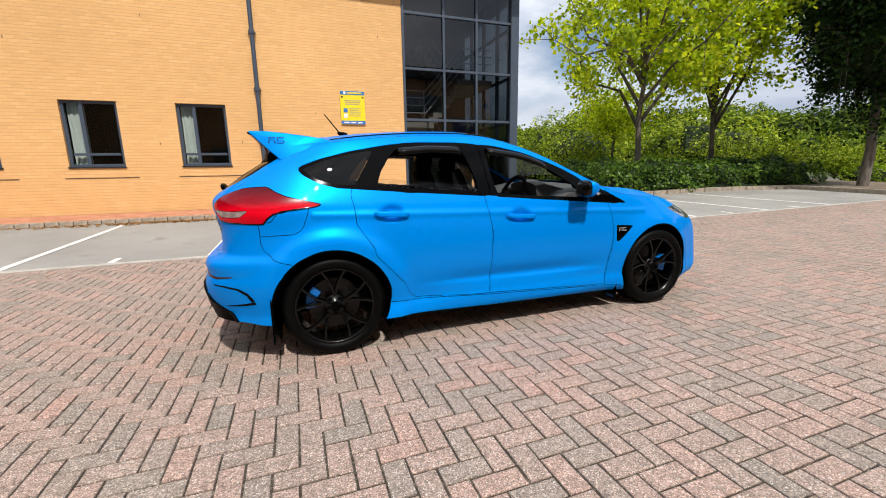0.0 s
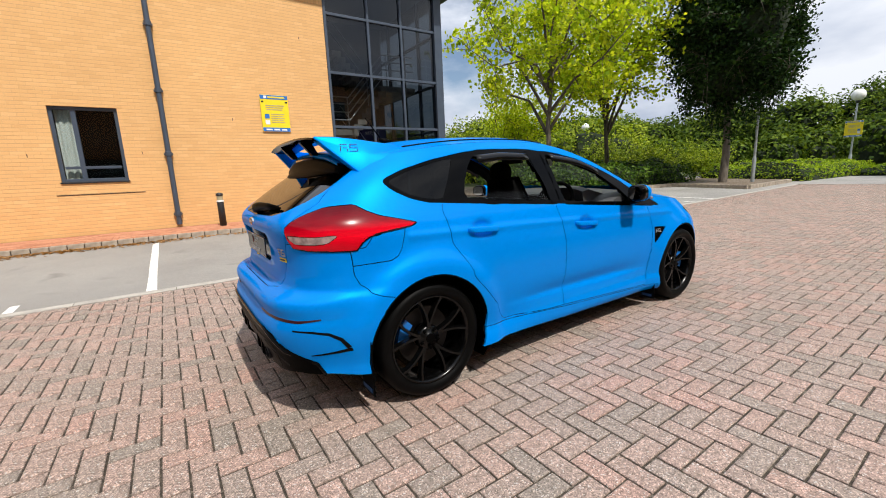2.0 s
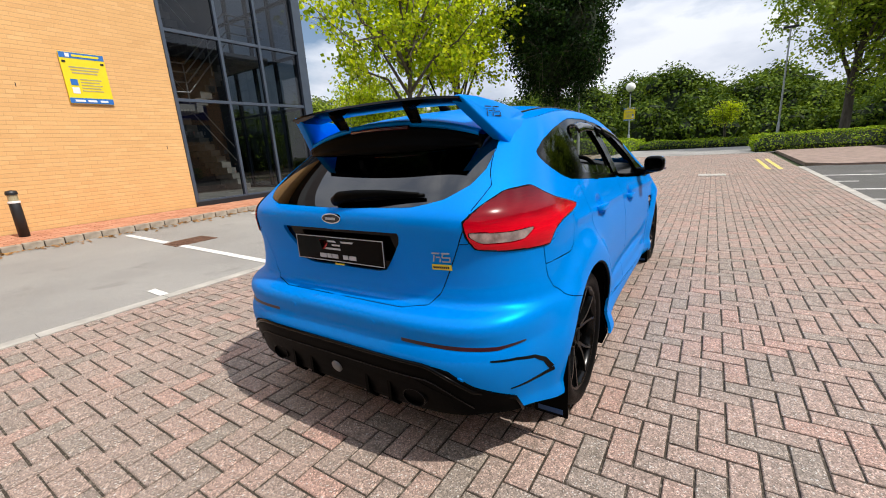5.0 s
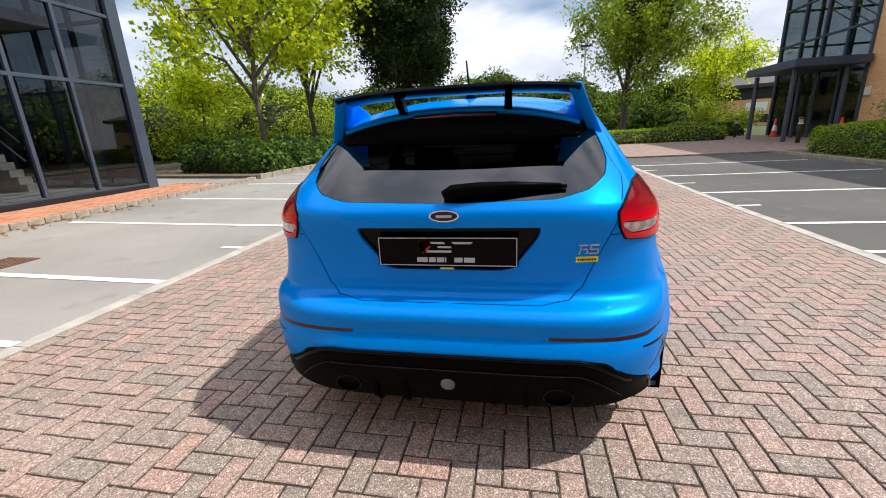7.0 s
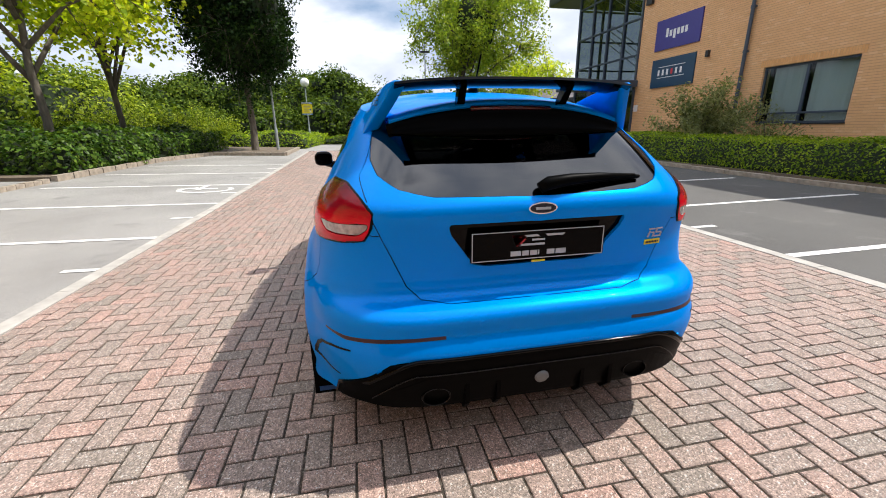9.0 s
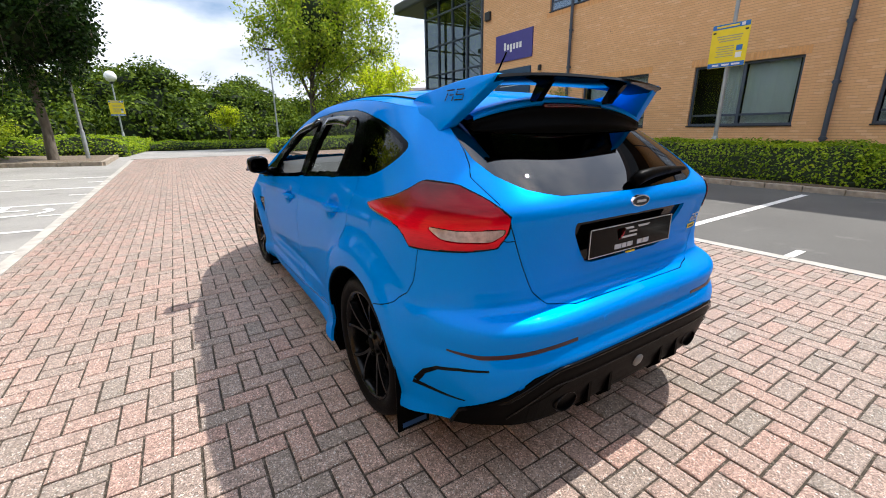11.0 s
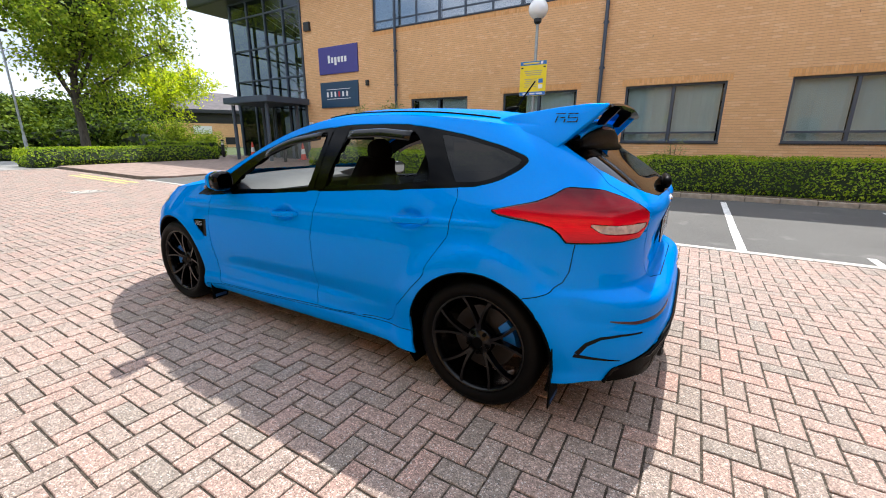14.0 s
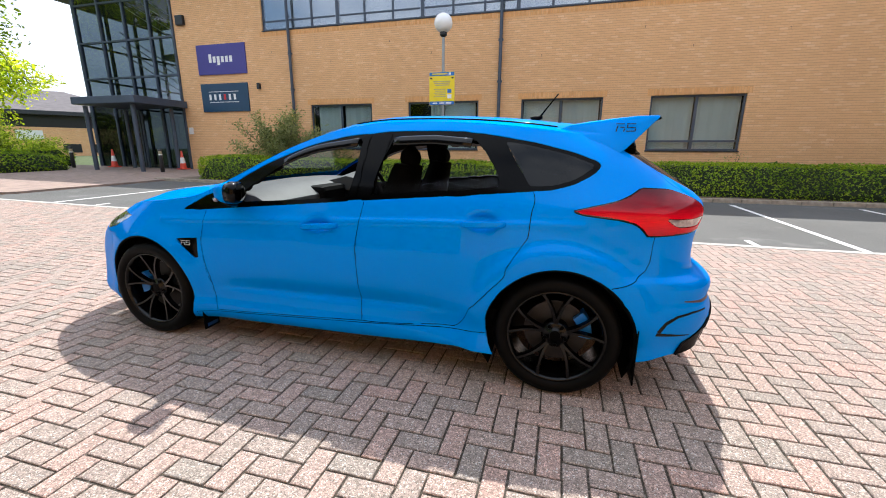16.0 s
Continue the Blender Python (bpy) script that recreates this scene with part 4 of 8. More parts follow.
# added out of view: closes the west and dims the light on the tail
tagged(obj("wall_west", box(-16.6, -16.3, -22, 18, 0, 10.0), M["blocker_grey"]), "plain dark wall added out of view to cut light from the west", "wall", "", "structure")

# ---------------------------------------------------------------- the car
def paint():
    a = Mat("bright_blue_car_paint")
    fl = a.voronoi(1400)
    c = a.mix(0.25, (0.0, 0.225, 0.75), a.ramp(fl, (0.1, (0.0, 0.27, 0.85)), (0.6, (0.0, 0.20, 0.66))))
    a.color(c).set(Metallic=0.22, Coat_Weight=0.31, Coat_Roughness=0.012, Coat_IOR=1.45, Specular_IOR_Level=0.0, Specular_Tint=(0.02, 0.45, 1.0, 1.0))
    a.rough(a.noise(3.0, 3), 0.34, 0.40)
    return a.m


M["paint"] = paint()


def black(name, c, rough, spec, coat=0.0, bump=0.0):
    """A dark moulded surface: little diffuse light, uneven gloss."""
    a = Mat(name)
    a.color(a.ramp(a.noise(14, 4), (0.3, (c * 0.75,) * 3), (0.7, (c * 1.25,) * 3))).set(Specular_IOR_Level=spec, Coat_Weight=coat, Coat_Roughness=0.03)
    a.rough(a.noise(40, 3), max(0.03, rough - 0.07), rough + 0.07)
    if bump:
        a.bump(a.noise(300, 2), bump, 0.002)
    return a.m


M["gloss_black"] = black("gloss_black_trim", 0.0012, 0.08, 0.12)
M["pillar_black"] = black("polished_black_pillar", 0.0010, 0.06, 0.08)
M["satin_black"] = black("satin_black_plastic", 0.0012, 0.42, 0.03, 0, 0.15)
M["cabin"] = black("charcoal_cabin_trim", 0.0024, 0.7, 0.1)
M["cabin_grey"] = plain("grey_cabin_plastic", (0.06, 0.06, 0.063), 0.6, 0, 0.15, 10)
M["seat"] = black("black_seat_cloth", 0.0016, 0.85, 0.08, 0, 0.3)
M["tyre"] = black("tyre_rubber", 0.0018, 0.5, 0.08, 0, 0.3)
M["alloy"] = black("satin_black_alloy", 0.0014, 0.24, 0.26)
M["disc"] = plain("brake_disc_steel", (0.035, 0.033, 0.032), 0.45, 0.9, 0.15, 20)
M["caliper"] = plain("blue_brake_caliper", (0.003, 0.15, 0.52), 0.35)
M["glass_car"] = glass("door_glass", (0.93, 0.95, 0.94), 0.0, 1.3)
M["glass_screen"] = glass("windscreen_glass", (0.78, 0.82, 0.80), 0.0, 1.4)
M["glass_side"] = glass("dark_side_glass", (0.02, 0.022, 0.025), 0.0, 1.38)
M["glass_dark"] = glass("privacy_glass", (0.010, 0.011, 0.012), 0.0, 2.05)
M["chrome"] = plain("chrome", (0.75, 0.76, 0.78), 0.1, 1.0, 0.04)
M["badge_blue"] = plain("dark_blue_badge", (0.003, 0.005, 0.014), 0.25)
M["plate_black"] = black("black_show_plate", 0.0012, 0.07, 0.07)
M["flap_print"] = plain("dark_blue_print", (0.002, 0.045, 0.15), 0.5)
M["cap_grey"] = plain("grey_plastic_cap", (0.15, 0.155, 0.155), 0.45)
M["print_grey"] = plain("silver_print", (0.42, 0.43, 0.45), 0.4)


def lamp_red():
    """A red lens with fine bands, brighter towards the foot and deep crimson towards the top."""
    a = Mat("red_lamp_lens")
    sep = a.n.new("ShaderNodeSeparateXYZ")
    a.l.new(a.co, sep.inputs[0])
    h = a.math("ADD", a.math("MULTIPLY", a.math("SUBTRACT", sep.outputs["Z"], 0.87), 4.3), a.math("MULTIPLY", a.noise(9, 2, 0.4, (1, 1, 3)), 0.10))
    c = a.ramp(h, (0.05, (0.42, 0.001, 0.009)), (0.32, (0.72, 0.002, 0.015)), (0.46, (0.55, 0.001, 0.012)), (0.60, (0.22, 0.0, 0.006)), (0.90, (0.09, 0.0, 0.004)))
    a.color(a.mix(0.35, c, a.ramp(a.noise(1.0, 3, 0.6, (24, 24, 210)), (0.3, (0.55, 0.5, 0.5)), (0.7, (1.25, 1.2, 1.2))), "MULTIPLY"))
    a.set(Roughness=0.2, Coat_Weight=0.30, Coat_Roughness=0.012, Specular_IOR_Level=0.1)
    return a.m


M["lamp_red"] = lamp_red()


M["lamp_dark"] = plain("dark_red_lamp_lens", (0.05, 0.001, 0.003), 0.1, 0, 0.2, 5, 0, 0.5)
M["lamp_clear"] = plain("clear_reflector_lens", (0.36, 0.27, 0.26), 0.15, 0.3, 0.5, 30, 0, 1.0)
M["lamp_housing"] = plain("silver_head_lamp", (0.22, 0.235, 0.25), 0.18, 0.7, 0.5, 14, 0, 1.0)
M["reflector"] = plain("dark_red_reflector", (0.030, 0.0008, 0.004), 0.35, 0, 0.2, 20)

XC, XF0 = 0.60, 2.15  # where the rounding of the tail and of the nose begins
NR, NF = 5.4, 3.3


def table(*rows):
    xs, ys = np.array([r[0] for r in rows], float), np.array([r[1] for r in rows], float)
    # smooth monotone-ish interpolation by cubic Hermite with averaged slopes
    d = np.diff(ys) / np.diff(xs)
    m = np.concatenate([[d[0]], (d[1:] + d[:-1]) / 2, [d[-1]]])
    m[1:-1] = np.where(d[1:] * d[:-1] <= 0, 0, m[1:-1])

    def at(v):
        v = np.clip(np.asarray(v, float), xs[0], xs[-1])
        k = np.clip(np.searchsorted(xs, v) - 1, 0, len(xs) - 2)
        h = xs[k + 1] - xs[k]
        t = (v - xs[k]) / h
        return ((2 * t**3 - 3 * t**2 + 1) * ys[k] + (t**3 - 2 * t**2 + t) * h * m[k] + (-2 * t**3 + 3 * t**2) * ys[k + 1] + (t**3 - t**2) * h * m[k + 1])

    return at


half_width = table((0.14, 0.80), (0.20, 0.845), (0.26, 0.850), (0.32, 0.838), (0.42, 0.848), (0.55, 0.858), (0.68, 0.856), (0.80, 0.842), (0.885, 0.822),
                   (0.95, 0.800), (1.02, 0.772), (1.10, 0.738), (1.20, 0.690), (1.30, 0.634), (1.38, 0.580), (1.46, 0.50))
tail_x = table((0.14, -0.66), (0.26, -0.735), (0.34, -0.760), (0.42, -0.778), (0.47, -0.784), (0.50, -0.781), (0.535, -0.768), (0.552, -0.759), (0.575, -0.763), (0.600, -0.768), (0.620, -0.766), (0.640, -0.752), (0.656, -0.724), (0.668, -0.690), (0.72, -0.664),
               (0.80, -0.662), (0.90, -0.680), (0.97, -0.696), (1.01, -0.686), (1.035, -0.662), (1.06, -0.633), (1.10, -0.583), (1.16, -0.499), (1.21, -0.422), (1.25, -0.358), (1.31, -0.258), (1.46, -0.03))
nose_x = table((0.14, 3.42), (0.25, 3.525), (0.40, 3.56), (0.55, 3.535), (0.66, 3.48), (0.74, 3.38), (0.82, 3.20), (0.92, 3.0), (1.46, 2.6))
plan_w = table((-0.9, -0.004), (-0.3, 0.0), (0.2, 0.0), (0.7, -0.012), (1.3, -0.016), (1.9, -0.014), (2.3, -0.014), (2.7, -0.012), (3.1, -0.03), (3.6, -0.05))
edge_top = table((-0.6, 1.315), (-0.2, 1.318), (0.0, 1.340), (0.2, 1.366), (0.45, 1.390), (0.8, 1.404), (1.05, 1.400), (1.25, 1.378), (1.45, 1.325), (1.65, 1.245),
                 (1.85, 1.145), (2.05, 1.045), (2.2, 0.975), (2.4, 0.938), (2.7, 0.905), (3.0, 0.852), (3.2, 0.790), (3.35, 0.735), (3.6, 0.70))
crown = table((-0.45, 1.335), (-0.2, 1.378), (0.0, 1.408), (0.3, 1.443), (0.6, 1.461), (0.95, 1.468), (1.15, 1.455), (1.35, 1.412), (1.6, 1.315), (1.85, 1.200),
              (2.1, 1.082), (2.25, 1.022), (2.6, 0.985), (3.0, 0.915), (3.25, 0.83), (3.5, 0.735))


def width_at(x, z):
    w = half_width(z) + plan_w(x)
    r = np.hypot(x - 2.647, z - 0.32)
    w = w + 0.040 * np.exp(-(((r - 0.36) / 0.11) ** 2)) * (z < 0.95)
    # the rear arch stands proud, with a clear shoulder round it
    r = np.hypot(x, z - 0.32)
    w = w + 0.040 * (0.5 - 0.5 * np.tanh((r - 0.475) / 0.045))
    # ledge along the foot of the doors
    w = w + 0.007 * np.tanh((0.385 - 0.012 * (x - 1.3) - z) / 0.010) * np.exp(-(((x - 1.35) / 0.72) ** 6))
    # haunch above the rear wheel
    w = w + 0.030 * np.exp(-(((z - 0.96) / 0.10) ** 2)) * np.exp(-(((x + 0.38) / 0.40) ** 2))
    w = w + 0.024 * np.exp(-(((z - 0.46) / 0.24) ** 2)) * np.exp(-(((x + 0.52) / 0.28) ** 2))
    # crease below the handles, hollow above the sill, skirt
    w = w + 0.007 * np.exp(-(((z - (0.90 - 0.035 * x)) / 0.018) ** 2)) * ((x > -0.1) & (x < 2.5))
    w = w - 0.018 * np.exp(-(((z - 0.40) / 0.05) ** 2)) * np.exp(-(((x - 1.35) / 0.6) ** 4))
    w = w + 0.022 * np.exp(-(((z - 0.21) / 0.06) ** 2)) * np.exp(-(((x - 0.42) / 0.26) ** 2))
    w = w + 0.055 * np.exp(-(((z - 0.25) / 0.14) ** 2)) * np.clip((x - 2.98) / 0.25, 0, 1)
    # hollows behind the door handles
    for xh, zh in ((0.395, 0.892), (1.35, 0.830)):
        w = w - 0.024 * np.exp(-((((x - xh) / 0.070) ** 2 + ((z - zh) / 0.042) ** 2) ** 2))
    return w


_ph = np.linspace(0, math.pi / 2, 600)


def _zone(n):
    z0 = 0.6
    if n == NR:
        x = XC - (XC - tail_x(z0)) * np.cos(_ph) ** (2 / n)
    else:
        x = XF0 + (nose_x(z0) - XF0) * np.cos(_ph) ** (2 / n)
    y = 0.85 * np.sin(_ph) ** (2 / n)
    s = np.concatenate([[0], np.cumsum(np.hypot(np.diff(x), np.diff(y)))])
    return s


S_REAR, S_FRONT = _zone(NR), _zone(NF)
A1 = S_REAR[-1]
A2 = A1 + XF0 - XC
A3 = A2 + S_FRONT[-1]


def shell(a, z):
    """The car's skin: a runs along the flank from the tail's middle to the nose's middle, z is the height."""
    a, z = np.broadcast_arrays(np.asarray(a, float), np.asarray(z, float))
    pr = np.interp(np.clip(a, 0, A1), S_REAR, _ph)
    pf = np.interp(np.clip(A3 - a, 0, A3 - A2), S_FRONT, _ph)
    xr = XC - (XC - tail_x(z)) * np.clip(np.cos(pr), 0, 1) ** (2 / NR)
    xf = XF0 + (nose_x(z) - XF0) * np.clip(np.cos(pf), 0, 1) ** (2 / NF)
    x = np.where(a < A1, xr, np.where(a > A2, xf, XC + a - A1))
    g = np.where(a < A1, np.sin(pr) ** (2 / NR), np.where(a > A2, np.sin(pf) ** (2 / NF), 1.0))
    y = width_at(x, z) * g
    return np.stack([x, y, z], -1)


def a_side(x, z):
    lo, hi = 0.32, A3 - 0.25
    for _ in range(40):
        m = (lo + hi) / 2
        if shell(m, z)[0] < x:
            lo = m
        else:
            hi = m
    return lo


def a_rear(y, z):
    lo, hi = 0.0, A1
    for _ in range(40):
        m = (lo + hi) / 2
        if shell(m, z)[1] < y:
            lo = m
        else:
            hi = m
    return lo


def outline(pts, smooth=True):
    """Outline in (a, z) from points ('s', x, z) on the flank and ('r', y, z) on the tail."""
    p = np.array([(a_side(u, z) if k == "s" else (a_rear(u, z) if u >= 0 else -a_rear(-u, z)), z) for k, u, z in pts])
    n, out = len(p), []
    for i in range(n):
        p0, p1, p2, p3 = p[i - 1], p[i], p[(i + 1) % n], p[(i + 2) % n]
        steps = max(2, int(np.hypot(*(p2 - p1)) / 0.012))
        for k in range(steps):
            t = k / steps
            if smooth:
                q = 0.5 * ((2 * p1) + (p2 - p0) * t * 0.8 + (2 * p0 - 5 * p1 + 4 * p2 - p3) * t * t * 0.8 + (3 * p1 - p0 - 3 * p2 + p3) * t**3 * 0.8) + 0.1 * 0
                q = q if smooth == "round" else 0.25 * q + 0.75 * (p1 + (p2 - p1) * t)
            else:
                q = p1 + (p2 - p1) * t
            out.append(q)
    return np.array(out)


def inside(poly, a, z):
    r = np.zeros(np.shape(a), bool)
    x0, y0 = poly[:, 0], poly[:, 1]
    x1, y1 = np.roll(x0, -1), np.roll(y0, -1)
    for k in range(len(poly)):
        c = (y0[k] > z) != (y1[k] > z)
        if c.any():
            t = (x1[k] - x0[k]) * (z - y0[k]) / (y1[k] - y0[k] if y1[k] != y0[k] else 1e-9) + x0[k]
            r ^= c & (a < t)
    return r


def nearest(poly, p):
    q = np.roll(poly, -1, axis=0)
    d = q - poly
    t = np.clip(((p[None] - poly) * d).sum(1) / np.maximum((d * d).sum(1), 1e-12), 0, 1)
    c = poly + d * t[:, None]
    k = np.argmin(((c - p[None]) ** 2).sum(1))
    return c[k]


def circle(xw, r, z0=0.32, tuck=0.0):
    """An arch; tuck draws its lower front end closer to the tyre."""
    q = lambda t: r - tuck * min(1, max(0, 0.25 - t) / 0.6)  # noqa: E731
    return [("s", xw + q(t) * math.cos(t), z0 + q(t) * math.sin(t)) for t in [math.pi * (1.28 - 1.56 * k / 40) for k in range(41)]] + [("s", xw + r * 0.85, 0.05), ("s", xw - r * 0.85, 0.05)]


# name, outline, smoothing
PANELS = [
    ("front_wing", [("s", 2.135, 1.25), ("s", 2.135, 0.872), ("s", 2.185, 0.68), ("s", 2.12, 0.232), ("s", 2.07, 0.05), ("s", 3.06, 0.05), ("s", 3.06, 0.45), ("s", 3.02, 0.62), ("s", 3.2, 0.70), ("s", 3.25, 1.25)], False),
    ("front_bumper", [("s", 3.04, 0.03), ("s", 3.04, 0.45), ("s", 3.01, 0.60), ("s", 3.06, 0.675), ("s", 3.2, 0.69), ("s", 3.3, 0.70)], False),
    ("rear_bumper", [("r", -0.3, 0.05), ("r", -0.3, 0.80), ("r", 0.45, 0.80), ("r", 0.56, 0.905), ("s", -0.42, 0.905),
                     ("s", -0.405, 0.80), ("s", -0.40, 0.745), ("s", -0.380, 0.70), ("s", -0.345, 0.665), ("s", -0.295, 0.640), ("s", -0.2, 0.615), ("s", -0.2, 0.05)], False),
    ("tailgate", [("r", -0.3, 0.660), ("r", 0.34, 0.660), ("r", 0.440, 0.672), ("r", 0.485, 0.715), ("r", 0.538, 0.835), ("r", 0.575, 0.92), ("r", 0.605, 1.02), ("r", 0.625, 1.095),
                  ("r", 0.600, 1.135), ("r", 0.580, 1.18), ("r", 0.560, 1.25), ("r", 0.54, 1.40), ("r", -0.3, 1.40)], False),
    ("rear_door", [("s", 1.065, 1.0), ("s", 1.112, 0.72), ("s", 1.085, 0.283), ("s", 0.535, 0.318), ("s", 0.425, 0.46), ("s", 0.265, 0.645), ("s", 0.165, 0.83), ("s", 0.155, 0.95), ("s", 0.175, 1.075)], True),
    ("front_door", [("s", 2.130, 0.93), ("s", 2.180, 0.68), ("s", 2.115, 0.232), ("s", 1.09, 0.282), ("s", 1.117, 0.72), ("s", 1.07, 1.0)], False),
    ("side_skirt", [("s", 2.26, 0.215), ("s", 1.1, 0.270), ("s", 0.30, 0.322), ("s", 0.30, 0.05), ("s", 2.26, 0.05)], False),
    ("window_surround", [("s", 2.31, 0.878), ("s", 2.02, 1.018), ("s", 1.78, 1.150), ("s", 1.52, 1.258), ("s", 1.28, 1.320), ("s", 1.0, 1.350), ("s", 0.7, 1.353), ("s", 0.45, 1.337),
                         ("s", 0.2, 1.297), ("s", 0.0, 1.250), ("s", -0.13, 1.205), ("s", -0.155, 1.183), ("s", -0.135, 1.150), ("s", -0.05, 1.098), ("s", 0.06, 1.064), ("s", 0.18, 1.052),
                         ("s", 1.06, 0.978), ("s", 1.85, 0.910)], "round"),
    ("door_pillar", [("s", 1.098, 1.338), ("s", 1.128, 0.978), ("s", 1.172, 0.974), ("s", 1.142, 1.332)], False),
    ("door_pillar_rear", [("s", 0.962, 1.342), ("s", 1.045, 0.985), ("s", 1.122, 0.978), ("s", 1.092, 1.338)], False),
    ("quarter_glass", [("s", 0.315, 1.295), ("s", 0.175, 1.080), ("s", 0.06, 1.083), ("s", -0.035, 1.112), ("s", -0.115, 1.165), ("s", -0.125, 1.188), ("s", 0.0, 1.234), ("s", 0.18, 1.277)], True),
    ("arch_window_rear", [("s", 0.955, 1.305), ("s", 1.035, 1.008), ("s", 0.335, 1.070), ("s", 0.355, 1.16), ("s", 0.42, 1.25), ("s", 0.475, 1.300), ("s", 0.7, 1.312)], True),
    ("arch_window_front", [("s", 1.145, 1.298), ("s", 1.185, 0.995), ("s", 1.86, 0.940), ("s", 1.915, 0.965), ("s", 1.84, 1.035), ("s", 1.66, 1.150), ("s", 1.48, 1.233), ("s", 1.30, 1.284)], True),
    ("rear_door_glass", [("s", 1.023, 1.055), ("s", 1.035, 1.008), ("s", 0.335, 1.070), ("s", 0.345, 1.118)], False),
    ("rear_glass", [("r", -0.35, 1.028), ("r", 0.0, 1.026), ("r", 0.38, 1.034), ("r", 0.495, 1.058), ("r", 0.560, 1.10), ("r", 0.580, 1.15), ("r", 0.570, 1.21), ("r", 0.545, 1.285), ("r", 0.45, 1.30), ("r", -0.35, 1.30)], True),
    ("tail_lamp", [("s", -0.045, 0.969), ("s", -0.14, 0.994), ("s", -0.235, 1.018), ("s", -0.295, 1.046), ("s", -0.343, 1.078), ("r", 0.668, 1.072), ("r", 0.632, 1.036), ("r", 0.590, 0.984), ("r", 0.597, 0.935),
                   ("r", 0.622, 0.889), ("r", 0.70, 0.876), ("s", -0.42, 0.867), ("s", -0.375, 0.867), ("s", -0.352, 0.897), ("s", -0.318, 0.922), ("s", -0.25, 0.939), ("s", -0.15, 0.948), ("s", -0.07, 0.957)], True),
    ("reverse_lamp", [("r", 0.608, 0.948), ("r", 0.612, 0.930), ("r", 0.640, 0.908), ("r", 0.72, 0.905), ("s", -0.50, 0.910), ("s", -0.452, 0.944), ("r", 0.72, 0.940)], True),
    ("plate_recess", [("r", -0.3, 0.938), ("r", 0.335, 0.938), ("r", 0.325, 0.90), ("r", 0.240, 0.785), ("r", 0.20, 0.775), ("r", -0.3, 0.775)], False),
    ("diffuser", [("r", -0.3, 0.485), ("r", 0.46, 0.485), ("r", 0.56, 0.470), ("r", 0.64, 0.41), ("s", -0.60, 0.34), ("s", -0.55, 0.25), ("s", -0.55, 0.05), ("r", -0.3, 0.05)], False),
    ("wing_vent", [("s", 2.362, 0.694), ("s", 2.212, 0.704), ("s", 2.212, 0.580), ("s", 2.235, 0.576)], False),
    ("head_lamp", [("s", 2.80, 0.812), ("s", 2.98, 0.822), ("s", 3.22, 0.765), ("s", 3.26, 0.72), ("s", 3.17, 0.690), ("s", 3.0, 0.725), ("s", 2.86, 0.782)], True),
    ("arch_front", circle(2.647, 0.375), False),
    ("arch_rear", circle(-0.006, 0.374, 0.32, 0.046), False),
]
FUEL = ("fuel_flap", [("s", -0.115, 0.948), ("s", -0.150, 0.848), ("s", -0.175, 0.815), ("s", -0.215, 0.797), ("s", -0.402, 0.792), ("s", -0.408, 0.866), ("s", -0.335, 0.876), ("s", -0.296, 0.922), ("s", -0.22, 0.938)], False)
LOOK = dict(quarter_panel="paint", front_wing="paint", front_bumper="paint", rear_bumper="paint", tailgate="paint", rear_door="paint", front_door="paint", side_skirt="paint",
            window_surround="pillar_black", door_pillar="pillar_black", door_pillar_rear="pillar_black", quarter_glass="glass_side", rear_door_glass="glass_car", rear_glass="glass_dark", tail_lamp="lamp_red",
            reverse_lamp="lamp_clear", plate_recess="gloss_black", diffuser="satin_black", wing_vent="gloss_black",
            head_lamp="lamp_housing", fuel_flap="paint")
INSET = dict(plate_recess=0.016, quarter_glass=0.003, rear_door_glass=0.006, tail_lamp=-0.006, reverse_lamp=-0.004,
             window_surround=0.002, door_pillar=-0.002, door_pillar_rear=-0.002, diffuser=-0.006, rear_glass=0.003, wing_vent=0.008)
GAP = dict(tail_lamp=0.005, window_surround=0.001, quarter_glass=0.0005, rear_door_glass=0.0005, reverse_lamp=0.0005, plate_recess=0.0, wing_vent=0.0,
           diffuser=0.001, rear_glass=0.0015)
LABEL = dict(rear_door_glass="lowered door glass", tail_lamp="large red tail lamp", reverse_lamp="clear reversing lens", rear_glass="dark tinted tailgate glass", quarter_glass="dark privacy glass", diffuser="black ribbed diffuser",
             window_surround="gloss black window surround", plate_recess="black number plate recess", wing_vent="black wing vent")

NA, NZ = 560, 112


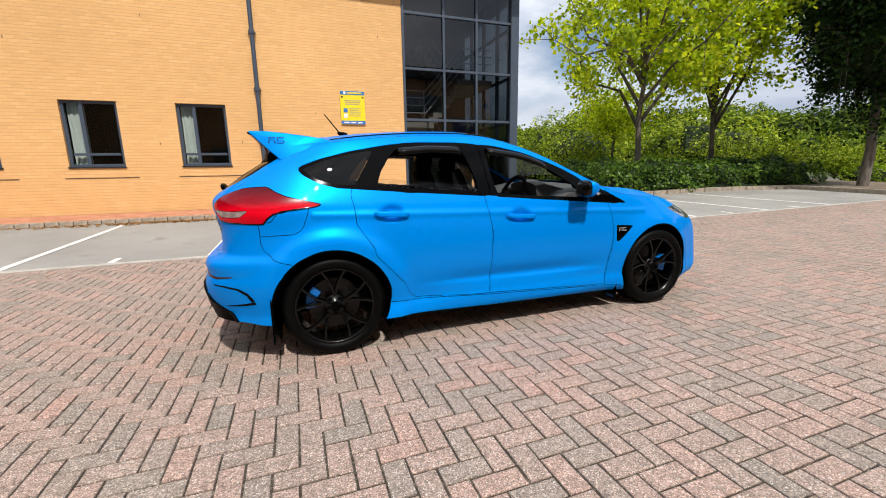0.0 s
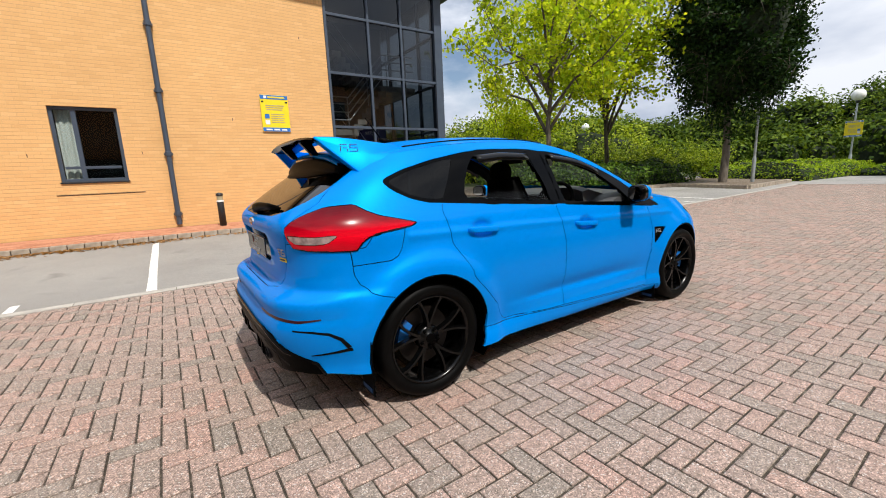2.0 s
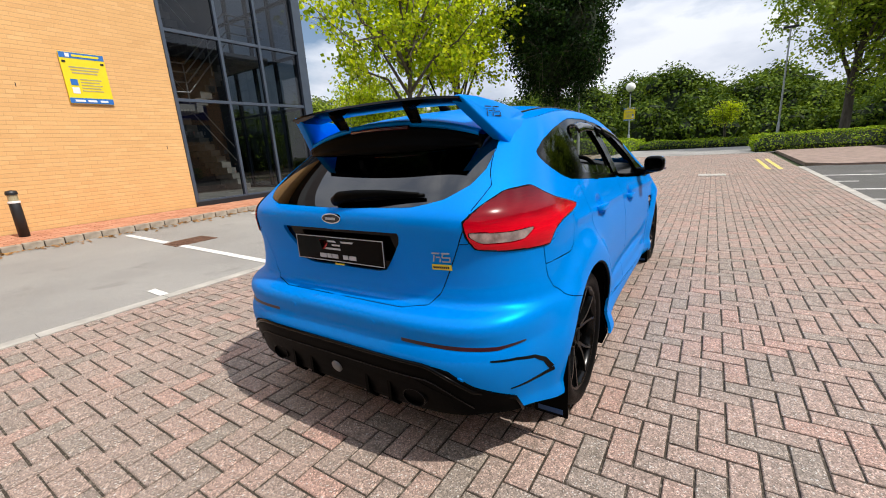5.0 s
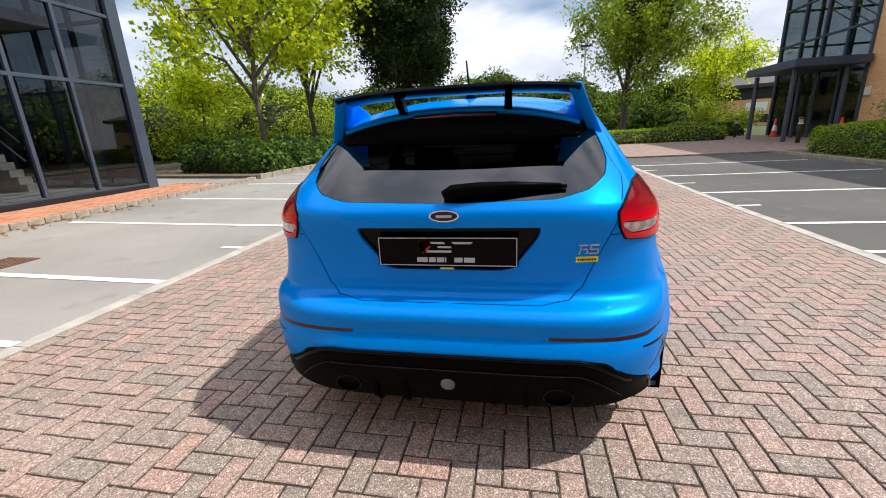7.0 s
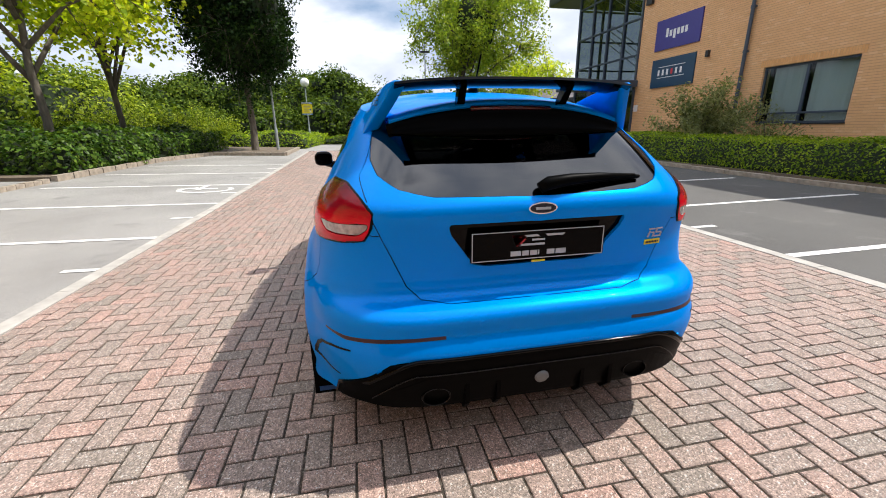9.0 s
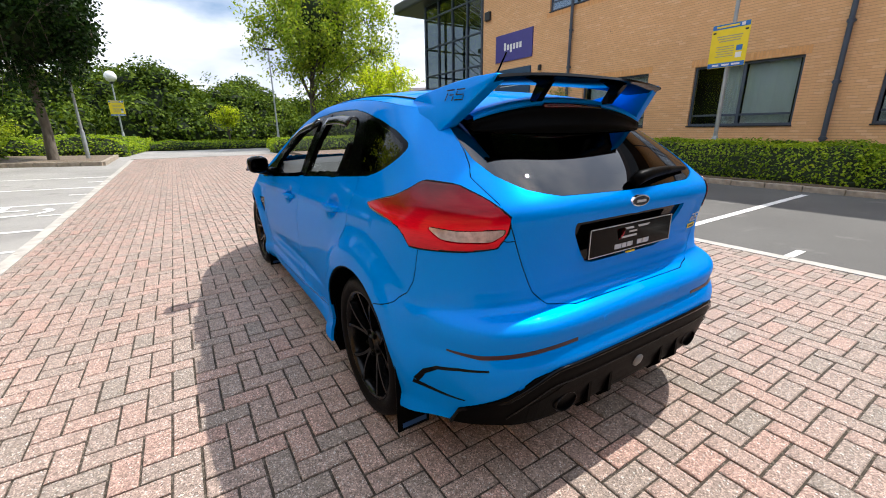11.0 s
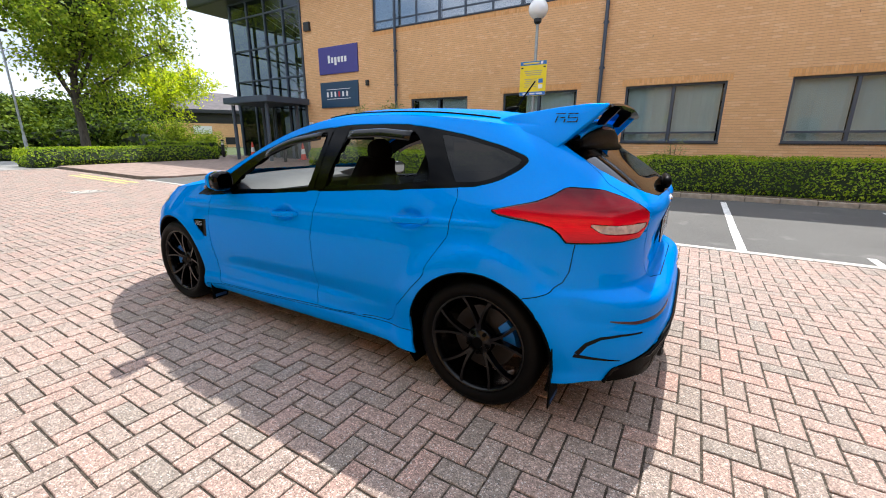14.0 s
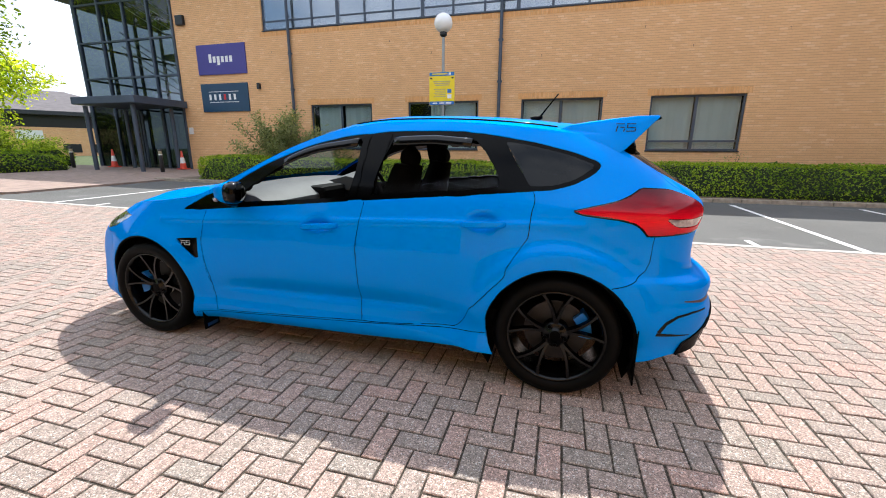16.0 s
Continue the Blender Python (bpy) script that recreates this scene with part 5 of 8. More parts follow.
def build_side(car, side, cabin_parts):
    """All panels of one flank; side +1 left, -1 right. Panels across the tail's middle come back for joining."""
    ai = np.linspace(0, A3, NA + 1)
    # bottom and top of every column
    xb = shell(ai, np.full(NA + 1, 0.3))[:, 0]
    zb = np.interp(xb, [-0.80, -0.68, -0.55, -0.36, 0.3, 0.45, 1.1, 2.25, 3.0, 3.2, 3.5], [0.250, 0.285, 0.275, 0.25, 0.215, 0.215, 0.185, 0.165, 0.17, 0.17, 0.20])
    zt = np.full(NA + 1, 1.3)
    for _ in range(12):
        zt = 0.5 * zt + 0.5 * edge_top(shell(ai, zt)[:, 0])
    v = np.linspace(0, 1, NZ + 1)
    A = np.repeat(ai[:, None], NZ + 1, 1)
    Z = zb[:, None] + (zt - zb)[:, None] * v[None]
    panels = list(PANELS)
    if side < 0:
        k = [p[0] for p in panels].index("tail_lamp")
        panels.insert(k, FUEL)
    polys = [("quarter_panel", None)] + [(n, outline(p, s)) for n, p, s in panels]
    ca = (A[:-1, :-1] + A[1:, :-1] + A[:-1, 1:] + A[1:, 1:]) / 4
    cz = (Z[:-1, :-1] + Z[1:, :-1] + Z[:-1, 1:] + Z[1:, 1:]) / 4
    lab = np.zeros((NA, NZ), int)
    for k, (n, p) in enumerate(polys):
        if p is None:
            continue
        box_ok = (ca > p[:, 0].min()) & (ca < p[:, 0].max()) & (cz > p[:, 1].min()) & (cz < p[:, 1].max())
        ok = np.zeros_like(lab, bool)
        ok[box_ok] = inside(p, ca[box_ok], cz[box_ok])
        lab[ok] = k
    # corners where panels meet slide onto the outline
    pad = np.full((NA + 2, NZ + 2), -1)
    pad[1:-1, 1:-1] = lab
    four = np.stack([pad[:-1, :-1], pad[1:, :-1], pad[:-1, 1:], pad[1:, 1:]])
    lo = np.where(four < 0, 999, four).min(0)
    hi = four.max(0)
    for i, j in zip(*np.where(lo != hi)):
        p = polys[hi[i, j]][1]
        q = nearest(p, np.array([A[i, j], Z[i, j]]))
        if np.hypot(q[0] - A[i, j], q[1] - Z[i, j]) < 0.03:
            if 0 < i < NA:
                A[i, j] = q[0]
            if 0 < j < NZ:
                Z[i, j] = q[1]
    P = shell(A, Z)
    du = shell(A + 2e-3, Z) - shell(np.maximum(A - 2e-3, 0), Z)
    dv = shell(A, Z + 2e-3) - shell(A, Z - 2e-3)
    Nrm = np.cross(du, dv)
    Nrm /= np.maximum(np.linalg.norm(Nrm, axis=-1, keepdims=True), 1e-9)
    out = np.einsum("ijk,ijk->ij", Nrm, P - np.array([1.3, 0, 0.7]))
    Nrm *= np.sign(np.median(out))
    P = P * [1, side, 1]
    Nrm = Nrm * [1, side, 1]
    made = {}
    for k, (n, _) in enumerate(polys):
        if n.startswith("arch"):
            continue
        ii, jj = np.where(lab == k)
        if not len(ii):
            continue
        ids = {}
        vs, nr = [], []

        def vid(i, j):
            if (i, j) not in ids:
                ids[i, j] = len(vs)
                vs.append(P[i, j] - Nrm[i, j] * INSET.get(n, 0.0))
                nr.append(Nrm[i, j])
            return ids[i, j]

        fs = []
        for i, j in zip(ii, jj):
            f = [vid(i, j), vid(i + 1, j), vid(i + 1, j + 1), vid(i, j + 1)]
            fs.append(f if side < 0 else f[::-1])
        vs, nr = np.array(vs), np.array(nr)
        # rim edges
        cnt = {}
        for f in fs:
            for a, b in zip(f, f[1:] + f[:1]):
                cnt[a, b] = cnt.get((a, b), 0) + 1
        rim = [(a, b) for a, b in cnt if (b, a) not in cnt]
        keys = {v: kk for kk, v in ids.items()}
        rim = [(a, b) for a, b in rim if not (keys[a][0] == keys[b][0] == 0)]
        rv = sorted({v for e in rim for v in e})
        cen = np.zeros_like(vs)
        num = np.zeros(len(vs))
        fa = np.array(fs)
        fc = vs[fa].mean(1)
        for c in range(4):
            np.add.at(cen, fa[:, c], fc)
            np.add.at(num, fa[:, c], 1)
        cen /= num[:, None]
        gap = GAP.get(n, 0.0024)
        for w in rv:
            d = cen[w] - vs[w]
            l = np.linalg.norm(d)
            if l > 1e-6 and keys[w][0] != 0:
                vs[w] = vs[w] + d / l * min(gap, l * 0.6)
        low = {}
        allv = [tuple(q) for q in vs]
        depth = 0.014 if "glass" not in n else 0.004
        for w in rv:
            low[w] = len(allv)
            allv.append(tuple(vs[w] - nr[w] * depth))
        # a soft rounded edge: the lip's first ring lies a little in
        for a, b in rim:
            fs.append([b, a, low[a], low[b]])
        made[n] = (allv, fs)
    return made, (P, Nrm, A, Z, lab, [n for n, _ in polys], zt)


def fix_normals(o):
    bm = bmesh.new()
    bm.from_mesh(o.data)
    bmesh.ops.remove_doubles(bm, verts=bm.verts, dist=2e-5)
    bmesh.ops.dissolve_degenerate(bm, dist=1e-5, edges=bm.edges)
    bmesh.ops.recalc_face_normals(bm, faces=bm.faces)
    ref = sum((f.normal.dot(f.calc_center_median() - Vector((1.3, 0, 0.6))) * f.calc_area() for f in bm.faces))
    if ref < 0:
        bmesh.ops.reverse_faces(bm, faces=bm.faces)
    bm.to_mesh(o.data)
    bm.free()
    o.data.set_sharp_from_angle(angle=radians(38))
    return o


def car_body(car):
    left, info_l = build_side(car, 1, None)
    right, info_r = build_side(car, -1, None)
    across = {"tailgate", "rear_bumper", "rear_glass", "plate_recess", "diffuser", "quarter_panel"}
    parts = {}
    for n in dict.fromkeys(list(left) + list(right)):
        sets = [s[n] for s in (left, right) if n in s]
        if n in across and len(sets) == 2:
            (v1, f1), (v2, f2) = sets
            k = len(v1)
            sets = [(v1 + v2, f1 + [[i + k for i in f] for f in f2])]
        for vs, fs in sets:
            nm = "body_side" if n == "quarter_panel" else ("door_pillar" if n == "door_pillar_rear" else n)
            par = car
            if n == "reverse_lamp":
                par = parts["tail_lamp"][len(parts.get(n, []))]
            o = from_arrays(nm, vs, fs, M[LOOK[n]], par, LABEL.get(n, ""), True)
            fix_normals(o)
            parts.setdefault(n, []).append(o)
    # dark shut lines: black strips added under the panel gaps as their shade
    for s, info in ((1, info_l), (-1, info_r)):
        names = info[5]
        shapes = [outline(q, k) if q else None for q, k in [(None, 0)] + [next(((q, k) for n2, q, k in PANELS + [FUEL] if n2 == n)) for n in names[1:]]]
        zt = info[6]
        for n in ("front_wing", "front_bumper", "rear_bumper", "tailgate", "rear_door", "front_door", "side_skirt", "fuel_flap"):
            if n not in names:
                continue
            k = names.index(n)
            ring = shapes[k]
            ok = (ring[:, 0] > 0.0) & (ring[:, 0] < A3 - 0.02) & (ring[:, 1] > 0.17) & (ring[:, 1] < np.interp(ring[:, 0], np.linspace(0, A3, NA + 1), zt))
            for q in shapes[k + 1:]:
                ok &= ~inside(q, ring[:, 0], ring[:, 1])
            runs, run = [], []
            start = next((i for i in range(len(ring)) if not ok[i]), 0)
            for i in range(len(ring) + 1):
                m = (start + i) % len(ring)
                if ok[m] and i < len(ring):
                    run.append(ring[m])
                elif run:
                    runs.append(run)
                    run = []
            for run in runs:
                if len(run) < 4:
                    continue
                r = np.array(run)
                p = shell(r[:, 0], r[:, 1])
                nr = np.cross(shell(r[:, 0] + 2e-3, r[:, 1]) - p, shell(r[:, 0], r[:, 1] + 2e-3) - p)
                nr /= np.maximum(np.linalg.norm(nr, axis=1, keepdims=True), 1e-9)
                nr *= np.sign((nr * (p - [1.3, 0, 0.7])).sum(1, keepdims=True))
                p = (p - nr * 0.0052) * [1, s, 1]
                part("seal", tube([Vector(tuple(v)) for v in p], 0.0040, 5), M["gloss_black"], car, "black strip laid under a panel gap as its shade")
    # black seal round each tail lamp
    ring = outline(next(q for n, q, _ in PANELS if n == "tail_lamp"), True)[::2]
    for o, s in zip(parts["tail_lamp"], (1, -1)):
        pts = [Vector(tuple(shell(a, z) * [1, s, 1])) for a, z in ring]
        part("lamp_seal", tube(pts + [pts[0]], 0.0055, 6, None, False), M["gloss_black"], o, "black rubber seal", True)
        ca, cz = np.mean([a for a, _ in ring]), np.mean([z for _, z in ring])
        pts = []
        for a, z in ring:
            d = math.hypot(a - ca, z - cz)
            k = 1 - 0.009 / d
            pts.append(Vector(tuple(shell(ca + (a - ca) * k, cz + (z - cz) * k) * [1, s, 1])))
        part("lamp_rim", tube(pts + [pts[0]], 0.0062, 8, None, False), M["lamp_dark"], o, "dark crimson lens edge", True)
    # inner lining a hand's breadth inside the skin
    for P, Nrm, A, Z, lab, names, zt in (info_l, info_r):
        skip = {names.index(n) for n in names if "glass" in n or n.startswith("arch")}
        ids, vs, fs = {}, [], []
        for i in range(0, NA - 1, 2):
            for j in range(0, NZ - 1, 2):
                blk = lab[i:i + 2, j:j + 2]
                if any((blk == s).any() for s in skip):
                    continue
                f = []
                for u, w in ((i, j), (i + 2, j), (i + 2, j + 2), (i, j + 2)):
                    if (u, w) not in ids:
                        ids[u, w] = len(vs)
                        vs.append(tuple(P[u, w] - Nrm[u, w] * 0.028))
                    f.append(ids[u, w])
                fs.append(f)
        from_arrays("inner_lining", vs, fs, M["cabin"], car, "black inner lining")
    # top: bonnet, windscreen and roof spanned between the flanks' upper edges
    P, zt = info_l[0], info_l[6]
    top = P[:, -1, :]
    cols = [i for i in range(NA + 1) if top[i, 0] > -0.36 and top[i, 0] < 3.30 and (i / NA) * A3 > 0.45]
    cols = cols[::2]
    X, Y, Ze = top[cols, 0], top[cols, 1], top[cols, 2]
    T = np.linspace(-1, 1, 49)
    G = np.zeros((len(cols), 49, 3))
    for k in range(49):
        t = T[k]
        s = (1 - abs(t) ** 2.6)
        G[:, k, 0] = X
        G[:, k, 1] = Y * t
        G[:, k, 2] = Ze + (crown(X) - Ze) * s
    # the bonnet's twin swage lines
    for k in range(49):
        G[:, k, 2] += 0.010 * np.exp(-(((abs(T[k]) - 0.62) / 0.09) ** 2)) * (X > 2.3) * np.clip((X - 2.3) / 0.3, 0, 1)
    scr_hi = 1.30 - 0.0 * T
    names = np.full((len(cols) - 1, 48), "roof", object)
    for i in range(len(cols) - 1):
        xm = (X[i] + X[i + 1]) / 2
        for k in range(48):
            tm = abs((T[k] + T[k + 1]) / 2)
            hi, lo = 1.36 - 0.10 * tm**2, 2.19 - 0.16 * tm**2
            if xm > lo:
                names[i, k] = "bonnet"
            elif xm > hi and tm < 0.925:
                names[i, k] = "windscreen"
            elif 0.36 < tm < 0.40 and xm < hi:
                names[i, k] = "roof"
    for n, mt in (("roof", "paint"), ("windscreen", "glass_screen"), ("bonnet", "paint")):
        ids, vs, fs = {}, [], []
        for i in range(len(cols) - 1):
            for k in range(48):
                if names[i, k] != n:
                    continue
                f = []
                for u, w in ((i, k), (i + 1, k), (i + 1, k + 1), (i, k + 1)):
                    if (u, w) not in ids:
                        ids[u, w] = len(vs)
                        q = G[u, w].copy()
                        if n == "windscreen":
                            q[2] -= 0.006
                        vs.append(tuple(q))
                    f.append(ids[u, w])
                fs.append(f)
        o = from_arrays(n, vs, fs, M[mt], car, "", True)
        fix_normals(o)
    # black ditch trims along the roof
    for s in (1, -1):
        ditch = [Vector((X[i], s * Y[i] * 0.86, Ze[i] + (crown(X[i]) - Ze[i]) * (1 - 0.86 ** 2.6) + 0.001)) for i in range(len(cols)) if 0.06 < X[i] < 1.26]
        part("roof_trim", tube(ditch, 0.0065, 6), M["gloss_black"], car, "black roof ditch trim", True)
    # headlining
    ids, vs, fs = {}, [], []
    for i in range(0, len(cols) - 4, 3):
        for k in range(0, 48, 2):
            if all(names[min(i + d, len(cols) - 2), k + q] == "roof" for d in (0, 1, 2) for q in (0, 1)) and X[i] < 2.2:
                b = len(vs)
                for u, w in ((i, k), (i + 3, k), (i + 3, k + 2), (i, k + 2)):
                    vs.append((G[u, w, 0], G[u, w, 1] * 0.97, G[u, w, 2] - 0.03))
                fs.append([b, b + 1, b + 2, b + 3])
    from_arrays("headlining", vs, fs, M["seat"], car, "black headlining")
    return parts, (X, Y, Ze)


def wheel(car, x, side):
    """Rim with five pairs of spokes, tyre, disc and caliper; the outer face looks along +y before it is turned."""
    R, RIM = 0.322, 0.246
    w = 0.118
    rim = part("wheel", lathe([(0.232, -0.09), (0.225, 0.05), (0.228, w - 0.035), (0.236, w - 0.014), (RIM, w - 0.010), (RIM + 0.003, w - 0.020), (RIM, -0.1)], 56, "y"), M["alloy"], car, "matt black multi-spoke alloy wheel", True)
    tyre = [(RIM - 0.004, w - 0.020), (RIM + 0.012, w - 0.002), (RIM + 0.035, w + 0.004), (0.300, w - 0.002), (0.313, w - 0.016), (0.320, w - 0.034)]
    for k in range(4):
        yy = w - 0.045 - 0.05 * k
        tyre += [(0.3225, yy), (0.3225, yy - 0.036), (0.315, yy - 0.039), (0.315, yy - 0.044)]
    tyre += [(0.318, -w + 0.02), (0.29, -w), (RIM, -w + 0.03)]
    t = part("tyre", lathe(tyre, 64, "y"), M["tyre"], rim, "low-profile black tyre", True)
    t.data.set_sharp_from_angle(angle=radians(35))
    for k in range(5):
        for s in (-1, 1):
            a0 = 2 * math.pi * k / 5 + 0.31
            bm = bmesh.new()
            pts = []
            for q in range(7):
                u = q / 6
                r = 0.035 + (0.236 - 0.035) * u
                ang = a0 + s * (0.03 + 0.27 * u ** 1.15)
                wd = 0.0145 - 0.0055 * u + 0.010 * max(0, u - 0.8) * 3
                yf = 0.078 + 0.024 * math.sin(u * 1.5) - 0.012 * (1 - u)
                c, sn = math.cos(ang), math.sin(ang)
                n = Vector((-sn, 0, c))
                p = Vector((c * r, 0, sn * r))
                pts.append([bm.verts.new(p + n * wd + Vector((0, yf - 0.030, 0))), bm.verts.new(p + n * wd * 0.55 + Vector((0, yf, 0))),
                            bm.verts.new(p - n * wd * 0.55 + Vector((0, yf, 0))), bm.verts.new(p - n * wd + Vector((0, yf - 0.030, 0)))])
            for a, b in zip(pts, pts[1:]):
                for e in range(4):
                    bm.faces.new((a[e], a[(e + 1) % 4], b[(e + 1) % 4], b[e]))
            bm.faces.new(pts[0])
            bm.faces.new(pts[-1][::-1])
            bmesh.ops.recalc_face_normals(bm, faces=bm.faces)
            part("spoke", bm, M["alloy"], rim)
    part("hub", lathe([(0.072, 0.02), (0.072, 0.060), (0.060, 0.072), (0.034, 0.074), (0.032, 0.080), (0.0, 0.082)], 28, "y"), M["alloy"], rim, "", True)
    part("hub_cap", lathe([(0.028, 0.080), (0.027, 0.084), (0.0, 0.0845)], 24, "y"), M["satin_black"], rim, "dark hub cap")
    for k in range(5):
        a = 2 * math.pi * (k + 0.5) / 5 + 0.31
        o = part("wheel_nut", lathe([(0.011, 0.05), (0.011, 0.078), (0.008, 0.082), (0, 0.082)], 6, "y"), M["satin_black"], rim)
        o.location = (0.054 * math.cos(a), 0, 0.054 * math.sin(a))
    part("brake_disc", lathe([(0.07, 0.005), (0.165, 0.005), (0.165, -0.02), (0.07, -0.02)], 40, "y", closed=True), M["disc"], rim, "grey steel brake disc")
    bm = bmesh.new()
    ang = [(-0.42 + 0.17 * q) for q in range(6)]
    ring = []
    for t in ang:
        c, s = math.cos(t), math.sin(t)
        ring.append([bm.verts.new((c * 0.118, -0.03, s * 0.118)), bm.verts.new((c * 0.118, 0.038, s * 0.118)), bm.verts.new((c * 0.180, 0.042, s * 0.180)), bm.verts.new((c * 0.184, -0.03, s * 0.184))])
    for a, b in zip(ring, ring[1:]):
        for e in range(4):
            bm.faces.new((a[e], a[(e + 1) % 4], b[(e + 1) % 4], b[e]))
    bm.faces.new(ring[0])
    bm.faces.new(ring[-1][::-1])
    bmesh.ops.recalc_face_normals(bm, faces=bm.faces)
    cal = part("brake_caliper", bm, M["caliper"], rim, "blue brake caliper")
    # the caliper sits behind the axle at the front, ahead of it at the rear
    if side > 0:
        rim.matrix_basis = pose(x, 0.735, 0.322)
        cal.rotation_euler = (0, radians(200 if x < 1 else -4), 0)
    else:
        rim.matrix_basis = pose(x, -0.735, 0.322, 0, 0, 180)
        cal.rotation_euler = (0, radians(-20 if x < 1 else 184), 0)
    # black wheel house behind
    bm = bmesh.new()
    ring = []
    for q in range(25):
        t = math.pi * (1.16 - 1.32 * q / 24)
        c, s = math.cos(t), math.sin(t)
        yo = flank(x + c * 0.383, max(0.17, 0.32 + s * 0.383), 1, -0.022)[0].y
        ring.append([bm.verts.new((x + c * 0.383, side * yy, 0.32 + s * 0.383)) for yy in (0.50, yo)] + [bm.verts.new((x + c * 0.02, side * 0.50, 0.32 + s * 0.02))])
    for a, b in zip(ring, ring[1:]):
        bm.faces.new((a[0], a[1], b[1], b[0]))
        bm.faces.new((a[2], a[0], b[0], b[2]))
    bmesh.ops.recalc_face_normals(bm, faces=bm.faces)
    part("wheel_arch_liner", bm, M["satin_black"], car, "black wheel arch liner", True)
    # black lip round the arch
    pts = []
    for q in range(29):
        t = math.pi * (1.10 - 1.20 * q / 28)
        xx, zz = x + 0.374 * math.cos(t), 0.32 + 0.374 * math.sin(t)
        pts.append((xx, side * (flank(xx, max(0.16, zz), 1, 0.0)[0].y - 0.012), zz))
    part("arch_lip", tube(pts, 0.010, 6), M["satin_black"], car, "", True)
    return rim


def flank(x, z, side, off=0.0):
    """A place on the car's flank and its outward normal."""
    a = a_side(x, z)
    p = shell(a, z)
    n = np.cross(shell(a + 2e-3, z) - p, shell(a, z + 2e-3) - p)
    n /= np.linalg.norm(n)
    if n[1] < 0:
        n = -n
    q = p + n * off
    return Vector((q[0], side * q[1], q[2])), Vector((n[0], side * n[1], n[2]))


def tail(y, z, off=0.0):
    s = 1 if y >= 0 else -1
    a = a_rear(abs(y), z)
    p = shell(a, z)
    n = np.cross(shell(a + 2e-3, z) - p, shell(a, z + 2e-3) - p)
    n /= np.linalg.norm(n)
    if n[0] > 0:
        n = -n
    q = p + n * off
    return Vector((q[0], s * q[1], q[2])), Vector((n[0], s * n[1], n[2]))


def on_surface(kind, marks, mat, name, parent, thick=0.003, lift=0.001, side=1, label="", weld=False):
    """Flat marks (quads of u, z) laid on the skin with a little thickness."""
    bm = bmesh.new()
    for quad in marks:
        lo, hi = [], []
        for u, z in quad:
            for lst, off in ((lo, lift), (hi, lift + thick)):
                p = flank(u, z, side, off)[0] if kind == "s" else tail(u, z, off)[0]
                lst.append(bm.verts.new(p))
        bm.faces.new(hi)
        n = len(hi)
        for k in range(n):
            bm.faces.new((hi[k], lo[k], lo[(k + 1) % n], hi[(k + 1) % n]))
    if weld:
        bmesh.ops.remove_doubles(bm, verts=bm.verts, dist=1e-5)
    bmesh.ops.recalc_face_normals(bm, faces=bm.faces)
    return part(name, bm, M[mat], parent, label)


def inlay(path, mat, name, parent, side, label="", lift=0.0015):
    """A dark strip let into the skin along a path of ('s' or 'r', place, height, width)."""
    p = np.array([(a_side(u, z) if k == "s" else a_rear(u, z), z, w) for k, u, z, w in path])
    d = np.concatenate([[0], np.cumsum(np.hypot(np.diff(p[:, 0]), np.diff(p[:, 1])))])
    t = np.unique(np.concatenate([np.linspace(0, d[-1], max(4, int(d[-1] / 0.010))), d]))
    a, z, w = (np.interp(t, d, p[:, k]) for k in range(3))
    ta, tz = np.gradient(a, t), np.gradient(z, t)
    l = np.hypot(ta, tz)
    na, nz = -tz / l * w / 2, ta / l * w / 2
    rows = []
    for sa, off in ((-1, -0.004), (-1, lift), (1, lift), (1, -0.004)):
        aa, zz = a + sa * na, z + sa * nz
        q = shell(aa, zz)
        n = np.cross(shell(aa + 2e-3, zz) - q, shell(aa, zz + 2e-3) - q)
        n /= np.maximum(np.linalg.norm(n, axis=1, keepdims=True), 1e-9)
        n *= np.sign((n * (q - [1.3, 0, 0.7])).sum(1, keepdims=True))
        rows.append((q + n * off) * [1, side, 1])
    return part(name, loft([[Vector(tuple(r[k])) for r in rows] for k in range(len(t))]), M[mat], parent, label)


def rs_marks(u, z, w, h, flip):
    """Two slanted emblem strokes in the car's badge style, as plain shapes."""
    f = -1 if flip else 1
    sh = 0.25 * h
    q = lambda a, b, c, d: [(u + f * a * w, z + c * h), (u + f * b * w, z + c * h), (u + f * (b * w + (d - c) * sh), z + d * h), (u + f * (a * w + (d - c) * sh), z + d * h)]  # noqa: E731
    return [q(0, 0.055, 0, 0.72), q(0.0, 0.42, 0.88, 1.0), q(0.2, 0.42, 0.46, 0.57), q(0.36, 0.42, 0, 0.38), q(0.52, 0.95, 0.88, 1.0), q(0.52, 0.575, 0.48, 0.82), q(0.55, 0.95, 0.44, 0.54), q(0.90, 0.95, 0.12, 0.40), q(0.5, 0.95, 0, 0.11)]


